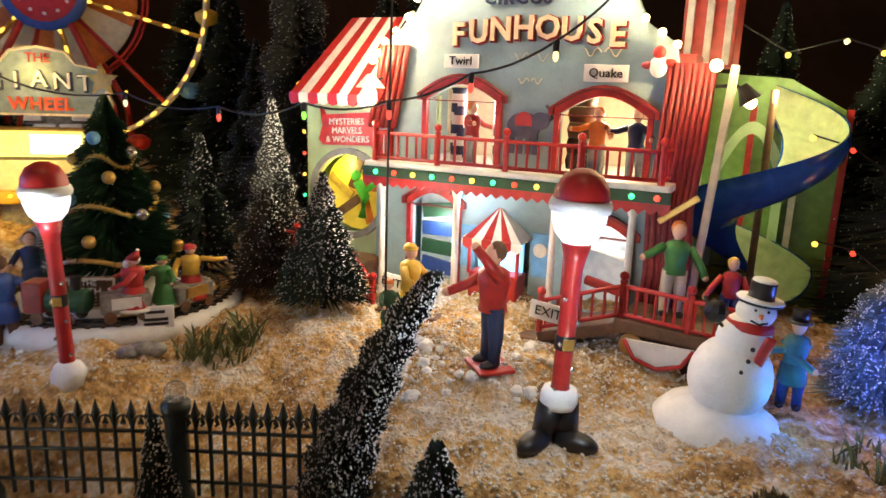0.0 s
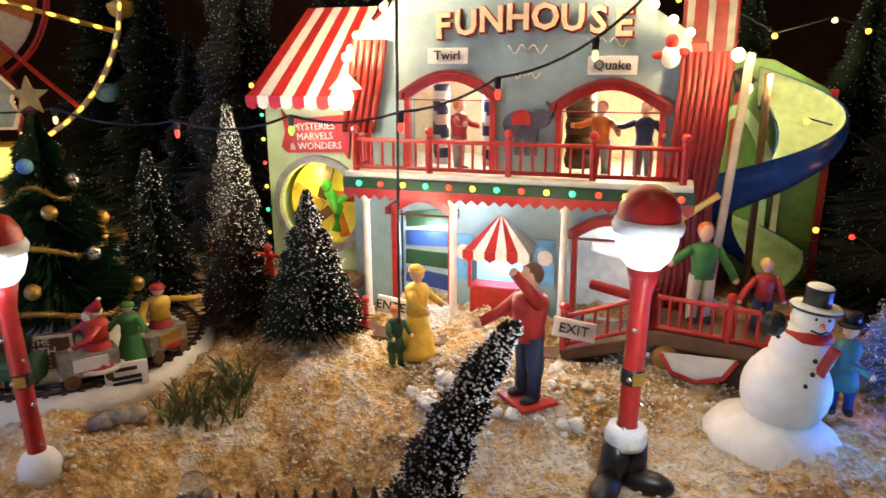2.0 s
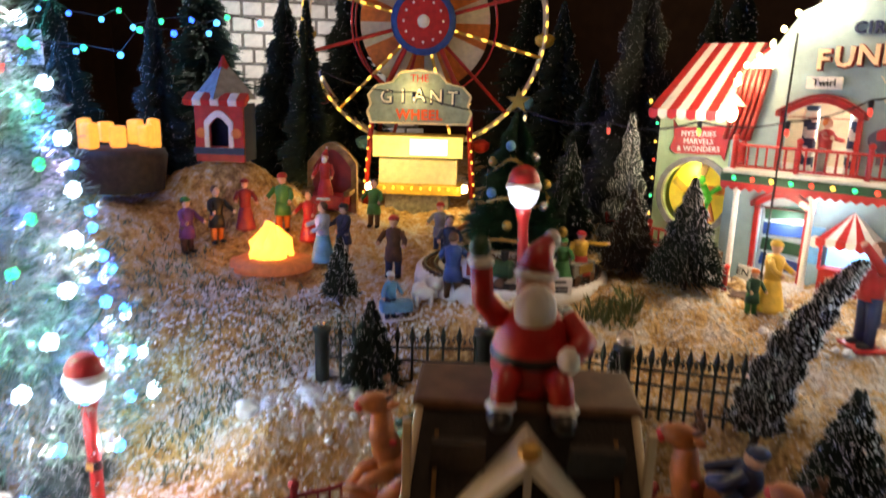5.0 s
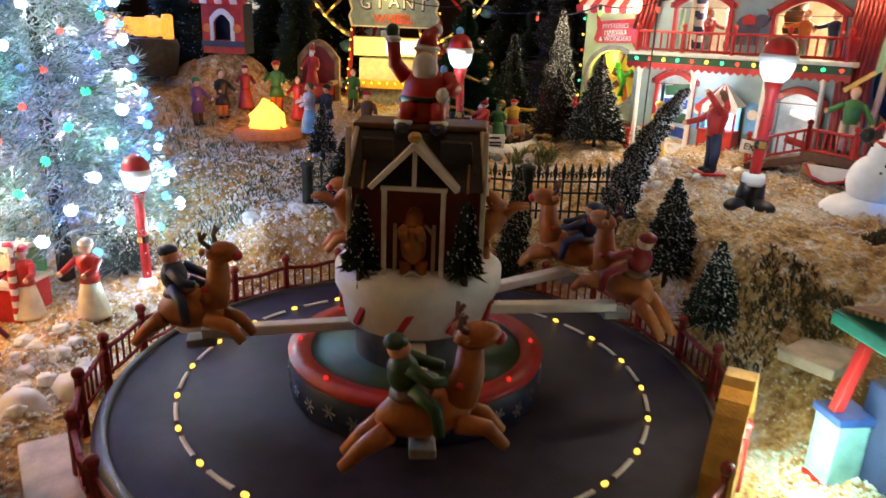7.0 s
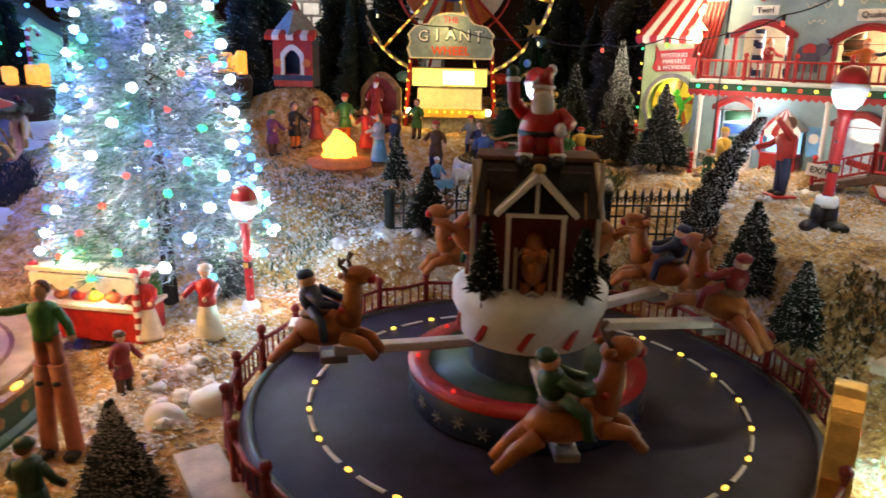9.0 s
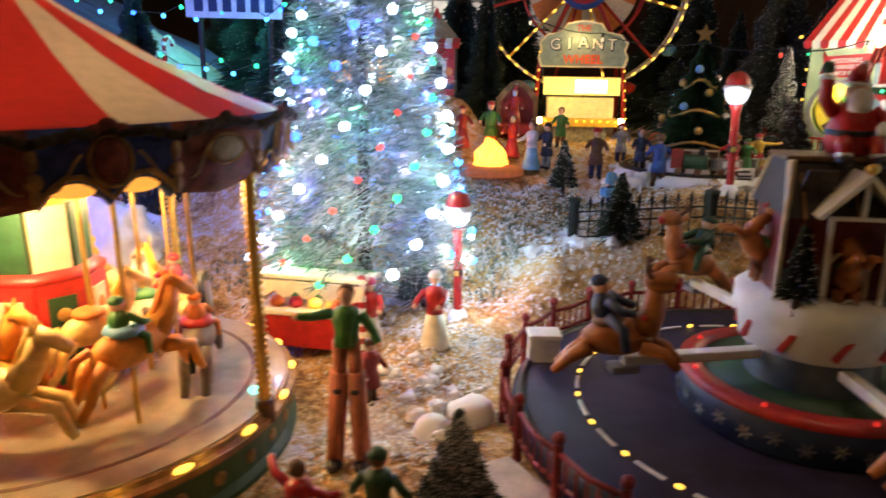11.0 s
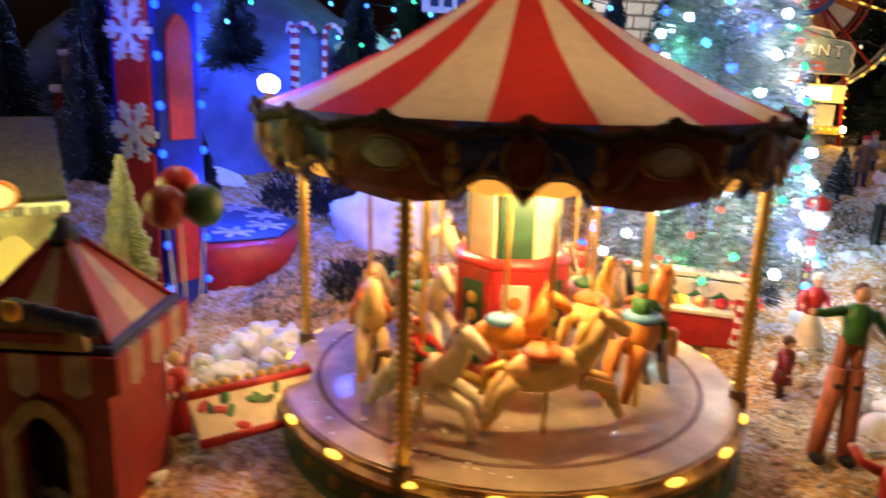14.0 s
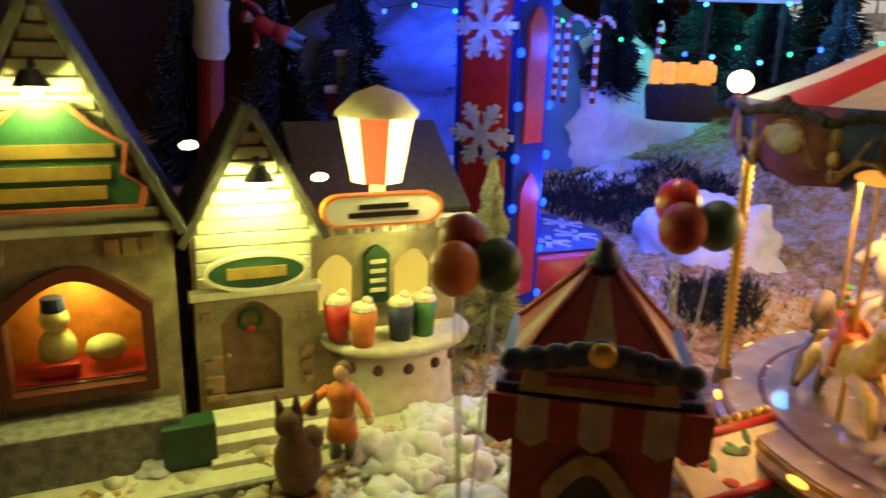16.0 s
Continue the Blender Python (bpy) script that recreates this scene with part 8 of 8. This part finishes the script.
for k in range(14):
    part("holly_leaf", ball(B(), (0, 0, 0), (.0042, .0022, .0006), 8, 5), (GREEN, DKGREEN, RED)[k % 3], r, "", pose(0, 0, .008, 32, 0, 0) @ pose(rnd.uniform(-.026, .026), rnd.uniform(-.009, .009), .0018, 0, 0, rnd.uniform(0, 180)))
for y, paint in ((-.013, RED), (.013, RED)):
    part("border", tube(B(), [(-.032, y, .0016), (.032, y, .0016)], .0022, 8), paint, r, "", pose(0, 0, .008, 32, 0, 0))
for k in range(11):
    part("gold_bead", ball(B(), (-.030 + .006 * k, .0165, .002), .0026, 8, 6), GOLD, r, "", pose(0, 0, .008, 32, 0, 0), True)


# ---- grass tufts, snow clumps and the room ----
def tufts(name, spots, material, label, n, h, seed):
    rnd = random.Random(seed)
    vs, fs = [], []
    for x, y, r in spots:
        for _ in range(n):
            a, q = rnd.random() * 6.283, r * math.sqrt(rnd.random())
            px, py = x + q * math.cos(a), y + q * math.sin(a)
            pz = ground_z(px, py) + lumps(px, py) - .001
            hh = h * rnd.uniform(.4, 1.0)
            b, t = rnd.random() * 6.283, rnd.uniform(.0004, .0009)
            dx, dy = math.cos(b), math.sin(b)
            k = len(vs)
            lean = hh * rnd.uniform(.3, .9)
            vs += [(px - t * dy, py + t * dx, pz), (px + t * dy, py - t * dx, pz), (px + lean * .5 * dx + t * dy, py + lean * .5 * dy - t * dx, pz + hh * .7), (px + lean * dx, py + lean * dy, pz + hh)]
            fs += [(k, k + 1, k + 2), (k, k + 2, k + 3)]
    me = bpy.data.meshes.new(name)
    me.from_pydata(vs, [], fs)
    me.materials.append(material)
    tagged(new(name, me), label, "plants", kind="stuff")


DRYGREEN = mat("dull_moss_green", (0.11, 0.085, 0.032), 0.8, var=0.5, bump=0)
DARKBRUSH = mat("dark_brush", (0.035, 0.040, 0.045), 0.85, var=0.5, bump=0)
SPRIG = mat("pale_green_sprigs", (0.17, 0.19, 0.06), 0.7, var=0.4, bump=0)
FROSTGREEN = mat("frosted_moss", (0.16, 0.22, 0.16), 0.8, var=0.5, bump=0)
tufts("grass_sprigs", [(-.108, .340, .014), (-.120, .334, .010), (-.100, .352, .008), (.175, .250, .016), (.19, .235, .018)], SPRIG, "pale green sprigs of grass on the snow", 70, .013, 4)
tufts("grass", [(.062, .165, .018), (.048, .150, .016), (.082, .150, .014), (.035, .140, .012), (.120, .215, .010)], DRYGREEN, "dull green moss and dry grass tufts", 520, .0055, 4)
tufts("dark_brush", [(-.80, .20, .04), (-.75, .22, .04), (-.70, .20, .03), (-.82, .25, .05), (-.76, .28, .05), (-.70, .26, .03), (-.64, .05, .03)], DARKBRUSH, "dark blue-grey brush on the far bank", 700, .014, 8)
tufts("moss", [(-.36, .31, .05), (-.31, .29, .04), (-.40, .30, .05), (-.33, .25, .04), (-.45, .33, .05), (-.28, .30, .03), (-.46, .25, .06), (-.5, .15, .05), (-.33, .20, .03), (-.62, .06, .04), (-.68, .02, .04)], FROSTGREEN, "frosted pale green moss over the slope", 260, .007, 5)


def clumps(name, spots, material, label, seed, level=1):
    rnd = random.Random(seed)
    bm0 = B()
    bmesh.ops.create_icosphere(bm0, subdivisions=level, radius=1)
    base = [tuple(v.co) for v in bm0.verts]
    tri = [tuple(v.index for v in f.verts) for f in bm0.faces]
    bm0.free()
    vs, fs = [], []
    for x0, x1, y0, y1, n, s0, s1 in spots:
        for _ in range(n):
            x, y = rnd.uniform(x0, x1), rnd.uniform(y0, y1)
            if math.hypot(x + .12, y - .074) < .168 or math.hypot(x + .489, y + .060) < .137:
                continue
            s = s0 + (s1 - s0) * rnd.random() ** 3
            off = Vector((rnd.random() * 50, rnd.random() * 50, 0))
            lump = [(.85 + .42 * noise.noise(Vector(v) * 1.5 + off) + .20 * noise.noise(Vector(v) * 5 + off)) if level > 1 else rnd.uniform(.5, 1.3) for v in base]
            z = ground_z(x, y) + lumps(x, y) + s * .25
            k = len(vs)
            vs += [(x + a * s * g, y + b * s * g, z + c * s * g * .8) for (a, b, c), g in zip(base, lump)]
            fs += [tuple(i + k for i in f) for f in tri]
    me = bpy.data.meshes.new(name)
    me.from_pydata(vs, [], fs)
    me.polygons.foreach_set("use_smooth", [True] * len(fs))
    me.materials.append(material)
    tagged(new(name, me), label, "snow", kind="stuff")


CRUMB = mat("snow_crumbs", (0.80, 0.77, 0.70), 0.85, var=0.35, scale=60, bump=0.4, col2=(0.62, 0.50, 0.32))
clumps("snow_crumbs", [(-.16, .15, .22, .40, 17000, .0003, .0011), (-.05, .15, .25, .36, 2600, .0004, .0014), (-.42, -.14, .10, .36, 5000, .0003, .0015), (-.42, -.22, -.20, .12, 7000, .0003, .0018), (0, .18, .10, .26, 5200, .0003, .0013), (-.80, -.60, -.32, -.10, 1600, .0010, .0060)], CRUMB, "loose crumbs of artificial snow and sand", 6)
clumps("snow_lumps", [(-.73, -.65, -.25, -.15, 170, .003, .013), (-.68, -.60, -.16, -.02, 150, .003, .012), (-.36, -.29, -.02, .07, 60, .0015, .006), (-.80, -.74, -.33, -.27, 30, .003, .009), (-.30, -.24, .20, .27, 60, .002, .008), (-.42, -.30, -.20, -.10, 50, .002, .007), (-.02, .06, .29, .34, 60, .0015, .005)], SNOW, "rounded white cotton snow lumps", 7, 3)
# loose flakes; the sign's green-white glow is put into their colour
clumps("pale_flakes", [(.045, .120, -.02, .085, 2600, .0005, .0017)], mat("flakes_with_green_glow", (0.62, 0.74, 0.60), 0.8, var=0.3), "pale flakes before the kiosk, green sign glow in their colour", 10)
clumps("powder_snow", [(-.42, -.20, .15, .34, 9000, .0004, .0018), (-.34, -.25, .24, .36, 3000, .0005, .0020), (-.36, -.28, -.04, .12, 3500, .0004, .0016), (-.02, .10, .29, .36, 3000, .0003, .0011)], SNOW, "loose white powder snow over the slopes", 9)
rnd = random.Random(21)
bm = B()
for k in range(120):
    a, r = rnd.random() * 6.283, .118 * math.sqrt(rnd.random())
    ball(bm, (r * math.cos(a), r * math.sin(a), 0), (rnd.uniform(.0006, .0018), rnd.uniform(.0006, .0018), .0005), 6, 4)
solo("deck_snow", bm, SNOW, pose(-.489, -.060, .1014), "flecks of snow scattered on carousel deck", "snow", kind="stuff")

WALL = mat("dark_brown_wall", (0.070, 0.036, 0.018), 0.85, var=0.6, scale=4, fine=40)
for nm, c, s in (("wall_north", (0, 1.65, .6), (3.4, .1, 1.8)), ("wall_south", (0, -1.65, .6), (3.4, .1, 1.8)), ("wall_west", (-1.65, 0, .6), (.1, 3.2, 1.8)), ("wall_east", (1.65, 0, .6), (.1, 3.2, 1.8))):
    solo(nm, box(B(), (0, 0, 0), s), WALL, pose(*c), "dark brown room wall behind the display", "wall", kind="structure")
